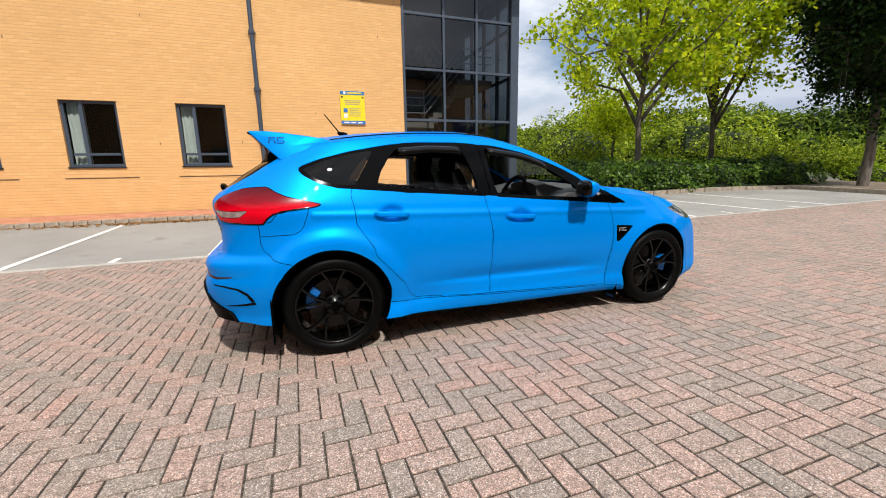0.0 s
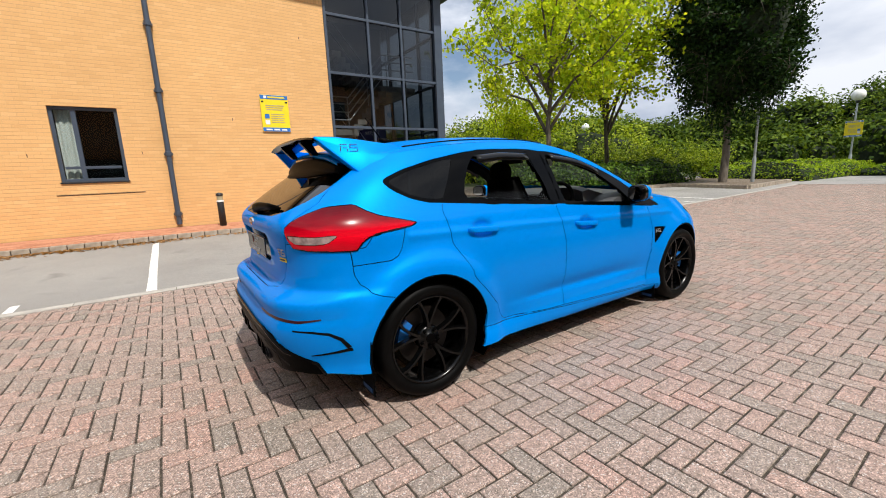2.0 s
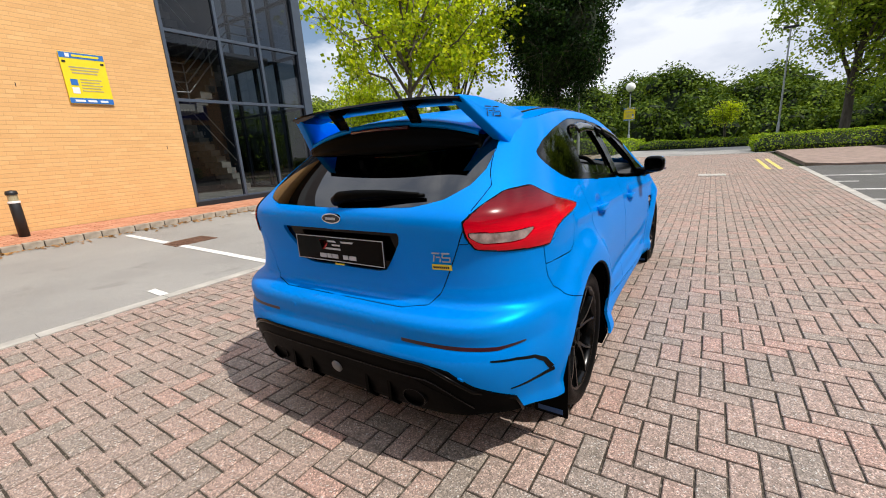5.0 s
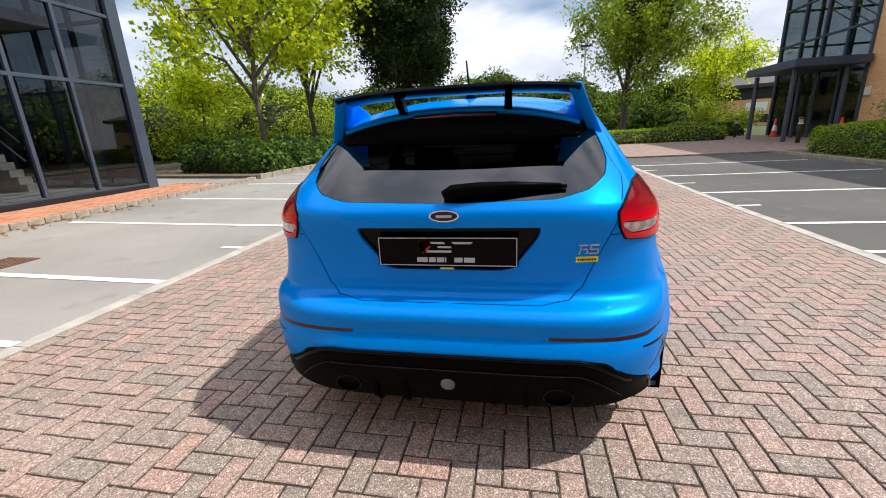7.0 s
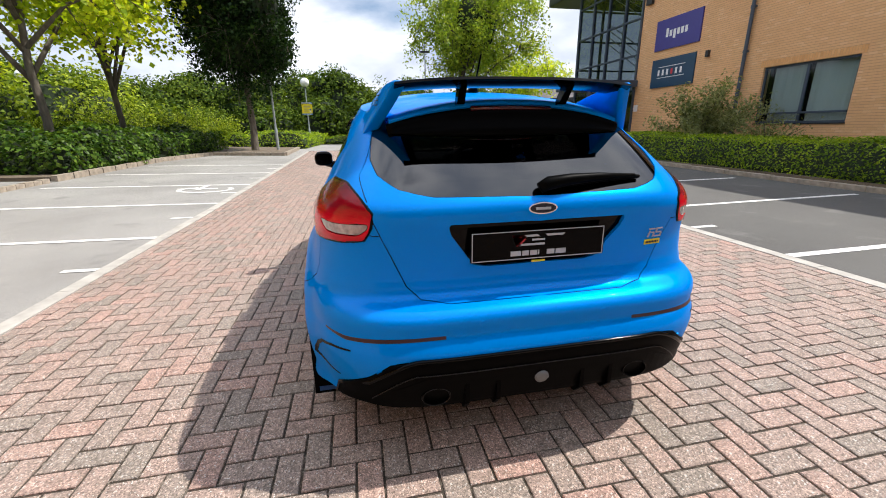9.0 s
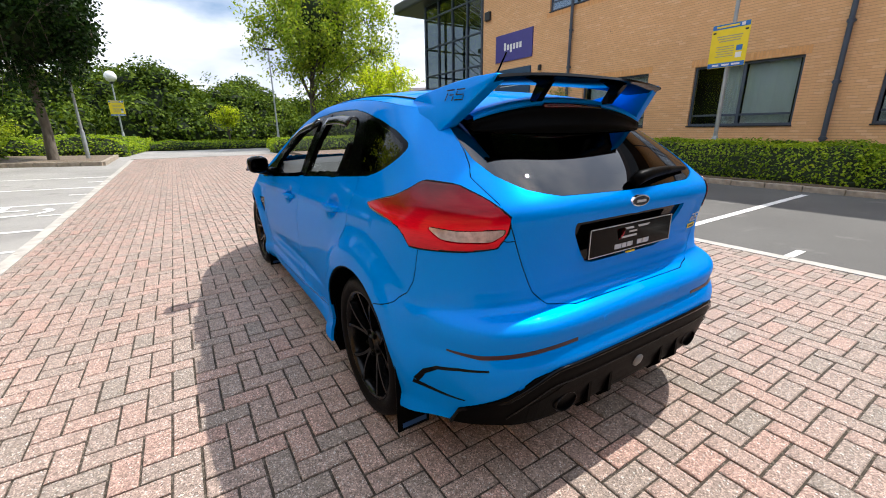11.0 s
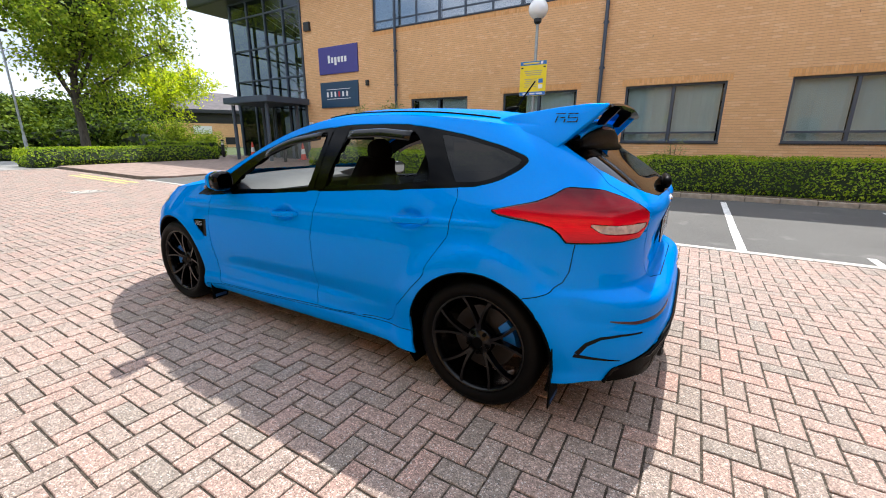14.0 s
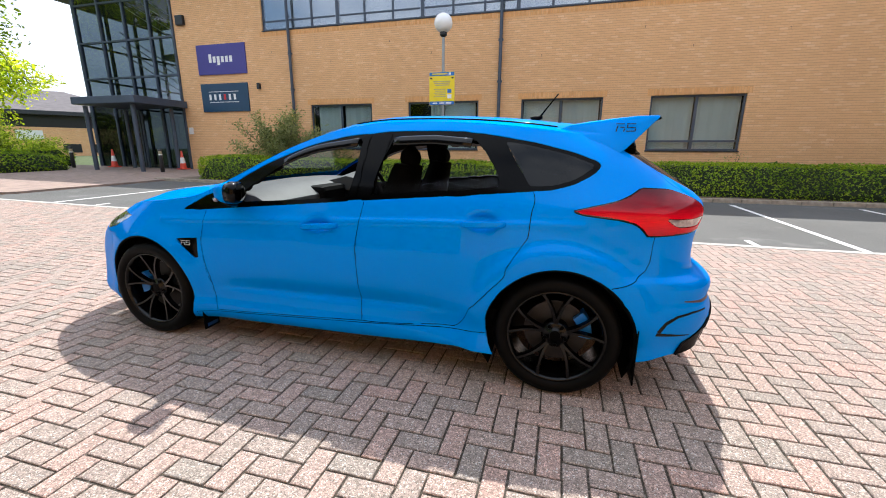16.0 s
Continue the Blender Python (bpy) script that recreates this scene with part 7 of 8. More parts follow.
    for t in np.linspace(-1, 1, 13):
        k = 1 - 0.35 * abs(t) ** 2.5
        hood.append([(1.64, -0.37 + 0.20 * t, 0.93), (1.62, -0.37 + 0.20 * t, 0.97 + 0.085 * k), (1.70, -0.37 + 0.20 * t, 0.985 + 0.085 * k), (1.92, -0.37 + 0.20 * t, 0.985), (1.92, -0.37 + 0.20 * t, 0.93)])
    part("instrument_hood", loft(hood), M["cabin_grey"], d, "dark grey instrument hood", True).data.set_sharp_from_angle(angle=radians(35))
    part("centre_console", box(1.0, 1.80, -0.12, 0.12, 0.40, 0.66, 0.03), M["cabin"], car)
    part("air_vent", box(1.70, 1.73, 0.45, 0.62, 0.84, 0.91, 0.01), M["chrome"], d, "bright-rimmed air vent")
    stack = part("centre_stack", box(1.70, 2.10, -0.17, 0.17, 0.55, 0.985, 0.035), M["cabin"], d, "black centre stack of the dashboard")
    part("vent_trim", box(1.692, 1.704, -0.14, 0.14, 0.86, 0.872, 0.003), M["chrome"], stack, "silver trim strip")
    # steering wheel
    sw = bmesh.new()
    ring = []
    for k in range(28):
        t = 2 * math.pi * k / 28
        ring.append((0.0, 0.18 * math.cos(t), 0.18 * math.sin(t)))
    ring.append(ring[0])
    tube(ring, 0.016, 8, sw, False)
    for t in (0.2, math.pi - 0.2, -math.pi / 2):
        tube([(0.02, 0, 0), (0.0, 0.175 * math.cos(t), 0.175 * math.sin(t))], 0.018, 6, sw)
    tube([(-0.02, 0, 0), (0.03, 0, 0)], [0.06, 0.07], 12, sw)
    tube([(0.03, 0, 0), (0.25, 0, 0)], 0.035, 8, sw)
    o = part("steering_wheel", sw, M["seat"], car, "black steering wheel", True)
    o.matrix_basis = pose(1.52, -0.37, 0.93, 0, 22, 0)
    part("rear_view_mirror", box(1.40, 1.43, -0.12, 0.12, 1.27, 1.33, 0.012), M["cabin"], car)
    return car


M["chrome_dark"] = plain("dark_steel", (0.018, 0.018, 0.019), 0.35, 1.0, 0.2, 20)
M["deflector"] = black("smoked_acrylic", 0.002, 0.12, 0.30)
build_car()

# ---------------------------------------------------------------- trees, hedges and scrub
RNG = np.random.default_rng(11)


def leaf_mesh(name, centres, size, mat, parent=None, droop=0.25, label="", face=None, narrow=0.62):
    """Many folded leaves: four corners each, turned at random; face: directions that they lean towards."""
    n = len(centres)
    c = np.asarray(centres, float)
    d = RNG.normal(size=(n, 3))
    if face is not None:
        d = d * 0.75 + np.asarray(face) * 1.1
    d[:, 2] += 0.5
    d /= np.linalg.norm(d, axis=1, keepdims=True)
    t = RNG.normal(size=(n, 3))
    t[:, 2] -= droop
    t -= d * (t * d).sum(1, keepdims=True)
    t /= np.linalg.norm(t, axis=1, keepdims=True)
    s = np.cross(d, t)
    L = size * RNG.uniform(0.65, 1.3, (n, 1))
    W = L * narrow * 0.5
    fold = d * L * 0.12
    V = np.stack([c - t * L * 0.5, c - s * W + fold, c + t * L * 0.5, c + s * W + fold], 1).reshape(-1, 3)
    me = bpy.data.meshes.new(name)
    me.vertices.add(4 * n)
    me.vertices.foreach_set("co", V.ravel())
    me.loops.add(4 * n)
    me.loops.foreach_set("vertex_index", np.arange(4 * n, dtype=np.int32))
    me.polygons.add(n)
    me.polygons.foreach_set("loop_start", np.arange(0, 4 * n, 4, dtype=np.int32))
    me.materials.append(mat)
    me.update(calc_edges=True)
    o = new(name, me)
    if parent:
        o.parent = parent
    if label:
        o["label"] = label
    return o


def tree(x, y, trunk_h, trunk_r, centre, radii, limbs, twigs, leaves, size, leaf, bark_mat, label, seed, spread=0.30, lean=(0, 0), shell_bias=0.6, name="tree", broad=0.62, rise=(-0.35, 0.75), limb=(0.34, 0.52), low=0.0, inner=0.0):
    """A tapered trunk, limbs that reach into an uneven crown, twigs, and leaves in clusters round the twigs."""
    global RNG
    RNG = np.random.default_rng(seed)
    z0 = terrain(x, y)
    e = thing(name, label, "tree", (x, y, z0 - 0.05))
    bm = bmesh.new()
    cx, cy, cz = centre
    top = Vector((lean[0], lean[1], trunk_h))
    mid = Vector((lean[0] * 0.35 + 0.05, lean[1] * 0.3 - 0.04, trunk_h * 0.5))
    lead = Vector((cx, cy, cz + radii[2] * 0.75))
    trunk = [Vector((0, 0, -0.1)), Vector((0.02, 0, 0.15)), mid, top, top.lerp(lead, 0.35) + Vector((0.1, -0.08, 0)), top.lerp(lead, 0.7) + Vector((-0.12, 0.1, 0)), lead]
    tube(trunk, [trunk_r * 1.5, trunk_r * 1.1, trunk_r * 0.9, trunk_r * 0.78, trunk_r * 0.5, trunk_r * 0.28, 0.02], 12, bm)
    tips = []
    nodes = []
    for k in range(limbs):
        az = 2 * math.pi * (k * 0.618 + RNG.uniform(-0.06, 0.06))
        el = RNG.uniform(*rise)
        end = Vector((cx + radii[0] * math.cos(az) * math.cos(el) * RNG.uniform(0.68, 0.95), cy + radii[1] * math.sin(az) * math.cos(el) * RNG.uniform(0.68, 0.95), cz + radii[2] * math.sin(el)))
        s = RNG.uniform(0.0, 0.6) * (1 - low)
        st = top.lerp(lead, s) if s > 0.05 else top - Vector((0, 0, RNG.uniform(0, 0.12 + 0.2 * low) * trunk_h))
        sag = Vector((0, 0, RNG.uniform(0.1, 0.5)))
        p1 = st.lerp(end, 0.33) + Vector(RNG.normal(size=3) * 0.14) + sag
        p2 = st.lerp(end, 0.68) + Vector(RNG.normal(size=3) * 0.18) + sag * 0.6
        r = trunk_r * RNG.uniform(*limb) * (1 - 0.5 * s)
        tube([st, st.lerp(p1, 0.5), p1, p2, end], [r, r * 0.85, r * 0.66, r * 0.4, 0.012], 7, bm)
        nodes += [p1, p1.lerp(p2, 0.5), p2, p2.lerp(end, 0.5), end]
    nodes += [top.lerp(lead, u) for u in (0.3, 0.5, 0.7, 0.9, 1.0)]
    N = np.array([tuple(v) for v in nodes])
    for _ in range(twigs):
        d = RNG.normal(size=3)
        d /= np.linalg.norm(d)
        rr = RNG.uniform(0, 1) ** (1 - shell_bias * 0.7)
        bump = 1 + 0.16 * math.sin(3 * d[0] + 5 * d[1] + seed) + 0.10 * math.sin(7 * d[2] - 4 * d[0])
        p = np.array(centre) + d * np.array(radii) * rr * bump
        if p[2] < trunk_h * 0.62:
            p[2] = trunk_h * 0.62 + RNG.uniform(0, 0.5)
        k = np.argmin(((N - p) ** 2).sum(1) + RNG.uniform(0, 0.4, len(N)))
        a, b = Vector(N[k]), Vector(p)
        m = a.lerp(b, 0.55) + Vector((0, 0, 0.08 * (b - a).length))
        tube([a, m, b], [0.018, 0.011, 0.004], 4, bm, False)
        tips.append((a, m, b))
    part("trunk", bm, bark_mat, e, "", True)
    # a near-black body inside the crown paints the shade between the leaves
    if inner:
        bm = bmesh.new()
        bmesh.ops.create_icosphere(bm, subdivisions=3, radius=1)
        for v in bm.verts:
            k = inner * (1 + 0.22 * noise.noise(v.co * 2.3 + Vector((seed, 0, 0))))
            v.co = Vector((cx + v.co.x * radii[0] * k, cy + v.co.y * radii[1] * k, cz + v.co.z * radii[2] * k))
        part("inner_crown", bm, M["core"], e, "dark body that gives the inner crown its shade", True)
    T = np.array([[tuple(v) for v in t] for t in tips])
    k = RNG.integers(0, len(T), leaves)
    u = RNG.uniform(0.25, 1.08, leaves)[:, None]
    base = np.where(u < 0.55, T[k, 0] + (T[k, 1] - T[k, 0]) * u / 0.55, T[k, 1] + (T[k, 2] - T[k, 1]) * (u - 0.55) / 0.45)
    pos = base + RNG.normal(size=(leaves, 3)) * spread * np.array([1, 1, 0.75])
    pos = pos[pos[:, 2] > trunk_h * 0.55]
    c = leaf_mesh("crown", pos, size, leaf, e, narrow=broad)
    tagged(c, kind="stuff")
    return e


tree(12.9, 9.7, 2.9, 0.125, (0.0, -0.2, 6.4), (4.7, 4.3, 3.5), 13, 270, 10500, 0.172, M["leaf_maple"], M["bark"], "young maple in fresh green leaf with open limbs", 3, 0.235, (0.0, 0.02), 0.75, rise=(-0.30, 0.95), limb=(0.5, 0.72), low=0.45, broad=0.9)
tree(16.9, 9.6, 2.7, 0.115, (0.0, 0.2, 6.4), (4.2, 4.0, 3.5), 12, 250, 9800, 0.172, M["leaf_maple"], M["bark_dk"], "young maple in fresh green leaf beside its twin", 8, 0.235, (0.0, 0.03), 0.75, rise=(-0.30, 0.95), limb=(0.5, 0.72), low=0.45, broad=0.9)
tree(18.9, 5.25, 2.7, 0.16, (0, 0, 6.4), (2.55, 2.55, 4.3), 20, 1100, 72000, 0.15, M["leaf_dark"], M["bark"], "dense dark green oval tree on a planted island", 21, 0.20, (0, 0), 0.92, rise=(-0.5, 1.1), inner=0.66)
tree(28.0, -7.0, 3.2, 0.22, (0.1, -0.9, 7.5), (4.7, 4.5, 5.3), 24, 850, 33000, 0.19, M["leaf_big"], M["bark_dk"], "large leafy tree behind a hedge beyond the paving", 33, 0.30, (0.1, 0), 0.7, inner=0.35)
tree(36.0, -15.5, 2.0, 0.12, (0, 0, 5.2), (3.6, 3.6, 3.3), 11, 300, 8500, 0.21, M["leaf_maple"], M["bark_dk"], "small bright green tree beyond the entrance", 40, 0.28)
tree(31.5, -1.9, 1.1, 0.08, (0, 0, 1.9), (0.95, 0.95, 0.85), 7, 90, 2600, 0.12, M["leaf_maple"], M["bark_dk"], "small bright green sapling on the verge", 44, 0.16)
tree(17.2, 15.8, 1.7, 0.09, (0, 0, 3.6), (2.4, 2.2, 1.9), 8, 170, 5200, 0.18, M["leaf_maple"], M["bark_dk"], "small bright green tree behind the hedge", 46, 0.28)


def hedge(name, outline_xy, height, leaf, size, count, label, seed, base=0.0, ragged=0.06, step=0.35, category="hedge"):
    """A hedge on a four-sided plan: a dark core, coloured as inner shade, under a coat of leaves."""
    global RNG
    RNG = np.random.default_rng(seed)
    e = thing(name, label, category)
    q = np.array(outline_xy, float)
    lx = np.hypot(*(q[1] - q[0]))
    ly = np.hypot(*(q[3] - q[0]))
    nu, nv = max(4, int(lx / step)), max(4, int(ly / step))

    def at(u, v):
        return (q[0] * (1 - u) + q[1] * u) * (1 - v) + (q[3] * (1 - u) + q[2] * u) * v

    def lift(u, v, p):
        edge = min(u * lx, (1 - u) * lx, v * ly, (1 - v) * ly)
        r = min(1, edge / 0.35)
        return height * (0.30 + 0.70 * math.sqrt(max(0, 1 - (1 - r) ** 2))) + ragged * noise.noise(Vector((p[0] * 0.9, p[1] * 0.9, seed))) * 2

    vs, fs = [], []
    for j in range(nv + 1):
        for i in range(nu + 1):
            p = at(i / nu, j / nv)
            vs.append((p[0], p[1], terrain(*p) + base + lift(i / nu, j / nv, p) - 0.07))
    for j in range(nv):
        for i in range(nu):
            k = j * (nu + 1) + i
            fs.append((k, k + 1, k + nu + 2, k + nu + 1))
    ring = [i for i in range(nu + 1)] + [j * (nu + 1) + nu for j in range(1, nv + 1)] + [nv * (nu + 1) + i for i in range(nu - 1, -1, -1)] + [j * (nu + 1) for j in range(nv - 1, 0, -1)]
    cen = q.mean(0)
    low = []
    for r in ring:
        low.append(len(vs))
        vs.append((vs[r][0], vs[r][1], terrain(vs[r][0], vs[r][1]) - 0.05))
    for k in range(len(ring)):
        n2 = (k + 1) % len(ring)
        fs.append((ring[n2], ring[k], low[k], low[n2]))
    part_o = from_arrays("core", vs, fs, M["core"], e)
    # leaves on the top and on the sides
    per = 2 * (lx + ly)
    top_n = int(count * lx * ly / (lx * ly + per * height))
    U, V = RNG.uniform(0, 1, top_n), RNG.uniform(0, 1, top_n)
    pos, face = [], []
    for u, v in zip(U, V):
        p = at(u, v)
        pos.append((p[0], p[1], terrain(*p) + base + lift(u, v, p) + RNG.uniform(-0.07, 0.03)))
        face.append((0, 0, 1))
    for _ in range(count - top_n):
        s = RNG.uniform(0, per)
        w = RNG.uniform(0, 1)
        if s < lx:
            u, v, n = s / lx, 0, q[0] - q[3]
        elif s < lx + ly:
            u, v, n = 1, (s - lx) / ly, q[1] - q[0]
        elif s < 2 * lx + ly:
            u, v, n = (s - lx - ly) / lx, 1, q[3] - q[0]
        else:
            u, v, n = 0, (s - 2 * lx - ly) / ly, q[0] - q[1]
        n = n / np.hypot(*n)
        p = at(u, v) + n * (RNG.uniform(-0.04, 0.06) + 0.10 * math.sin(w * math.pi) + ragged * noise.noise(Vector((s * 1.3, w * 2, seed))))
        pos.append((p[0], p[1], terrain(*p) + base * w + 0.02 + w * height * 0.95))
        face.append((n[0], n[1], 0.3))
    c = leaf_mesh("leaves", np.array(pos), size, leaf, e, face=np.array(face))
    tagged(c, kind="stuff")
    return e


hedge("ivy_hedge", [(9.9, 7.72), (14.6, 7.62), (14.6, 10.9), (10.3, 11.2)], 1.0, M["leaf_hedge"], 0.135, 8000, "dense glossy ivy hedge at the end of the pavement", 51, 0.05, 0.26)
hedge("ivy_hedge", [(14.6, 7.62), (19.3, 6.7), (19.5, 10.6), (14.6, 10.9)], 0.95, M["leaf_hedge"], 0.135, 6500, "dense glossy ivy hedge below the young maples", 52, 0.05, 0.26)
hedge("clipped_hedge", [(-12, -10.4), (0.5, -10.4), (0.5, -8.62), (-12, -8.62)], 0.82, M["leaf_box"], 0.055, 30000, "clipped green hedge along the office wall", 53, 0.05, 0.04)
hedge("clipped_hedge", [(0.5, -10.4), (13.2, -10.4), (12.0, -8.66), (0.5, -8.62)], 0.80, M["leaf_box"], 0.060, 24000, "clipped green hedge along the office wall", 54, 0.05, 0.05)
hedge("ground_cover", [(-12, -12.9), (12.9, -12.9), (12.9, -10.4), (-12, -10.4)], 0.62, M["leaf_hedge"], 0.10, 9000, "low planting between the hedge and the office wall", 55, 0.05, 0.12, 0.6, "planting")
hedge("clipped_hedge", [(20.9, -10.2), (22.6, -10.2), (22.6, -2.9), (20.9, -2.9)], 0.66, M["leaf_box"], 0.085, 6500, "clipped green hedge below the large tree", 57, 0.08, 0.07)
hedge("clipped_hedge", [(24.0, -12.5), (25.6, -12.5), (25.6, -9.0), (24.0, -9.0)], 0.8, M["leaf_box"], 0.11, 2200, "clipped green hedge beyond the entrance", 58, 0.1, 0.07)
hedge("low_hedge", [(28.0, -5.5), (29.4, -5.5), (29.4, 5.5), (28.0, 5.5)], 0.36, M["leaf_box"], 0.10, 5200, "low bright green hedge across the far road", 59, 0.1, 0.10)
hedge("low_hedge", [(22.2, 3.4), (29.6, 2.6), (30, 6.5), (22.2, 7.5)], 0.60, M["leaf_box"], 0.11, 7500, "low bright green shrubs round the far lamp post", 60, 0.1, 0.16)


def bush(x, y, r, h, leaf, size, count, label, seed, stems=9, name="bush"):
    """A loose shrub: stems that fan out, leaves along them."""
    global RNG
    RNG = np.random.default_rng(seed)
    z = terrain(x, y)
    e = thing(name, label, "bush", (x, y, z))
    bm = bmesh.new()
    pos = []
    for k in range(stems * 6):
        az = RNG.uniform(0, 2 * math.pi)
        rr = r * RNG.uniform(0.2, 1.0)
        top = Vector((rr * math.cos(az), rr * math.sin(az), h * RNG.uniform(0.45, 1.0) * (1 - 0.35 * (rr / r) ** 2)))
        m = Vector((top.x * 0.35, top.y * 0.35, top.z * 0.6))
        if k < stems * 3:
            tube([(0, 0, 0), m, top], [0.02, 0.012, 0.004], 5, bm, False)
        for u in RNG.uniform(0.3, 1.05, count // (stems * 6)):
            p = m.lerp(top, (u - 0.3) / 0.7)
            pos.append(np.array(p) + RNG.normal(size=3) * 0.13)
    part("stems", bm, M["bark_dk"], e)
    tagged(leaf_mesh("leaves", np.array(pos), size, leaf, e, narrow=0.42), kind="stuff")
    return e


bush(10.6, -11.2, 1.9, 2.6, M["leaf_pale"], 0.115, 10500, "loose grey-green shrub against the office wall", 71)
bush(8.4, -11.5, 1.1, 1.55, M["leaf_pale"], 0.09, 1900, "loose grey-green shrub against the office wall", 72)
bush(-0.2, -11.6, 0.6, 1.3, M["leaf_pale"], 0.07, 500, "thin weedy shrub rising from the planting", 73, 5)
bush(-5.0, -11.5, 0.55, 1.2, M["leaf_pale"], 0.07, 420, "thin weedy shrub rising from the planting", 74, 5)
for k, (bx, by, br, bh) in enumerate(((31.0, -13.2, 1.7, 3.0), (32.4, -16.2, 1.6, 1.7), (21.4, 9.4, 1.7, 2.1), (23.5, 8.0, 1.6, 1.7), (22.0, 12.3, 2.2, 2.8), (25.8, 9.5, 2.0, 2.4), (17.9, 12.8, 1.6, 1.9), (13.4, 13.6, 1.9, 2.3), (10.9, 14.9, 1.6, 2.4))):
    bush(bx, by, br, bh, M["leaf_scrub"], 0.15, 2300, "pale green scrub behind the hedge", 80 + k, name="scrub")


def woods(name, blobs, leaf, size, per_area, label, seed):
    """A mass of far crowns: dark cores, coloured as inner shade, in coats of leaves."""
    global RNG
    RNG = np.random.default_rng(seed)
    vs, fs, pos, face = [], [], [], []
    sp = bmesh.new()
    bmesh.ops.create_icosphere(sp, subdivisions=2, radius=1)
    sv = np.array([tuple(v.co) for v in sp.verts])
    sf = [[v.index for v in f.verts] for f in sp.faces]
    sp.free()
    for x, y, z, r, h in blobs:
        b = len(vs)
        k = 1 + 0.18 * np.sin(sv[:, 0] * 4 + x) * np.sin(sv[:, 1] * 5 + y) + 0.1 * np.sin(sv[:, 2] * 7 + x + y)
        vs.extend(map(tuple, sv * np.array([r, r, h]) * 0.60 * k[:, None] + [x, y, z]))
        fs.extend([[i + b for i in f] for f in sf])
        n = int(per_area * r * (r + h))
        d = RNG.normal(size=(n, 3))
        d /= np.linalg.norm(d, axis=1, keepdims=True)
        # fewer leaves below, so the dark core shades the undersides by its colour
        d = d[d[:, 2] > RNG.uniform(-0.95, 0.25, n)]
        n = len(d)
        k = 1 + 0.18 * np.sin(d[:, 0] * 4 + x) * np.sin(d[:, 1] * 5 + y) + 0.1 * np.sin(d[:, 2] * 7 + x + y)
        k = k * (1 + 0.10 * np.sin(d[:, 0] * 13 + y) * np.sin(d[:, 2] * 11 + x)) + RNG.uniform(-0.16, 0.06, n)
        pos.append(d * np.array([r, r, h]) * k[:, None] + [x, y, z])
        face.append(d)
    e = thing(name, label, "woodland", kind="stuff")
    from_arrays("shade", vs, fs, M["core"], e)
    leaf_mesh("leaves", np.concatenate(pos), size, leaf, e, face=np.concatenate(face))
    return e


rw = random.Random(4)
far = []


def grove(d0, d1, a0, a1, count, rr, hh, zz, lobes, into):
    """Crowns along an arc, each with smaller lobes on its upper side."""
    for k in range(count):
        ang = radians(a0 + (a1 - a0) * (k + rw.uniform(-0.3, 0.3)) / count)
        d, r, h = rw.uniform(d0, d1), rw.uniform(*rr), rw.uniform(*hh)
        z = rw.uniform(*zz) * (1.0 if ang > -0.15 else 0.55)
        x, y = d * math.cos(ang), d * math.sin(ang)
        into.append((x, y, z, r, h))
        for _ in range(lobes):
            az, el = rw.uniform(0, 2 * math.pi), rw.uniform(-0.1, 1.3)
            f = rw.uniform(0.28, 0.48)
            into.append((x + r * 0.78 * math.cos(az) * math.cos(el), y + r * 0.78 * math.sin(az) * math.cos(el), z + h * 0.78 * math.sin(el), r * f, r * f * 0.9))


grove(46, 58, -26, 70, 40, (2.8, 4.6), (2.6, 4.9), (0.9, 3.6), 11, far)
grove(38, 45, -24, 60, 20, (1.6, 2.8), (1.6, 2.6), (0.6, 1.6), 7, far)
far = [b for b in far if b[1] + 0.5 * b[3] > -0.37 * b[0]]  # clear of the far office
woods("far_woods", far, M["leaf_wood"], 0.33, 115, "dense green woodland beyond the far road", 91)
near = []
for k in range(30):
    ang = radians(28 + 50 * k / 29)
    d = rw.uniform(26, 34)
    near.append((d * math.cos(ang), d * math.sin(ang), rw.uniform(0.8, 2.6), rw.uniform(1.7, 2.9), rw.uniform(1.8, 3.2)))
woods("scrub_woods", near, M["leaf_scrub"], 0.24, 150, "mixed green scrub and young trees behind the maples", 92)
tagged(obj("planted_island", slab([(17.2, 3.75), (21.4, 3.75), (22.4, 9.5), (18.6, 9.5), (17.6, 6.6)], -0.05, 0.13, terrain), M["soil"]), "raised island of bark mulch under the dark tree", "planting bed", "", "structure")
kb = thing("kerb_island", "pale kerb round the planted island", "kerb", kind="structure")
for (xa, ya), (xb, yb) in (((17.1, 3.65), (21.5, 3.65)), ((17.1, 3.65), (17.5, 6.7)), ((17.5, 6.7), (14.6, 7.5)), ((14.6, 7.5), (9.2, 7.6))):
    n = max(2, int(math.hypot(xb - xa, yb - ya) / 0.6))
    for k in range(n):
        u0, u1 = k / n + 0.004, (k + 1) / n - 0.004
        dx, dy = xb - xa, yb - ya
        l = math.hypot(dx, dy)
        nx, ny = -dy / l * 0.07, dx / l * 0.07
        p, q = (xa + dx * u0, ya + dy * u0), (xa + dx * u1, ya + dy * u1)
        part("kerb_block", slab([(p[0] - nx, p[1] - ny), (q[0] - nx, q[1] - ny), (q[0] + nx, q[1] + ny), (p[0] + nx, p[1] + ny)], -0.08, 0.14, terrain), M["kerbstone"], kb)
tagged(obj("planting_bed", slab([(9.3, 7.7), (14.6, 7.6), (19.0, 6.6), (20, 16), (9.7, 16)], -0.05, 0.10, terrain), M["soil"]), "bed of dark soil under the ivy", "planting bed", "", "structure")
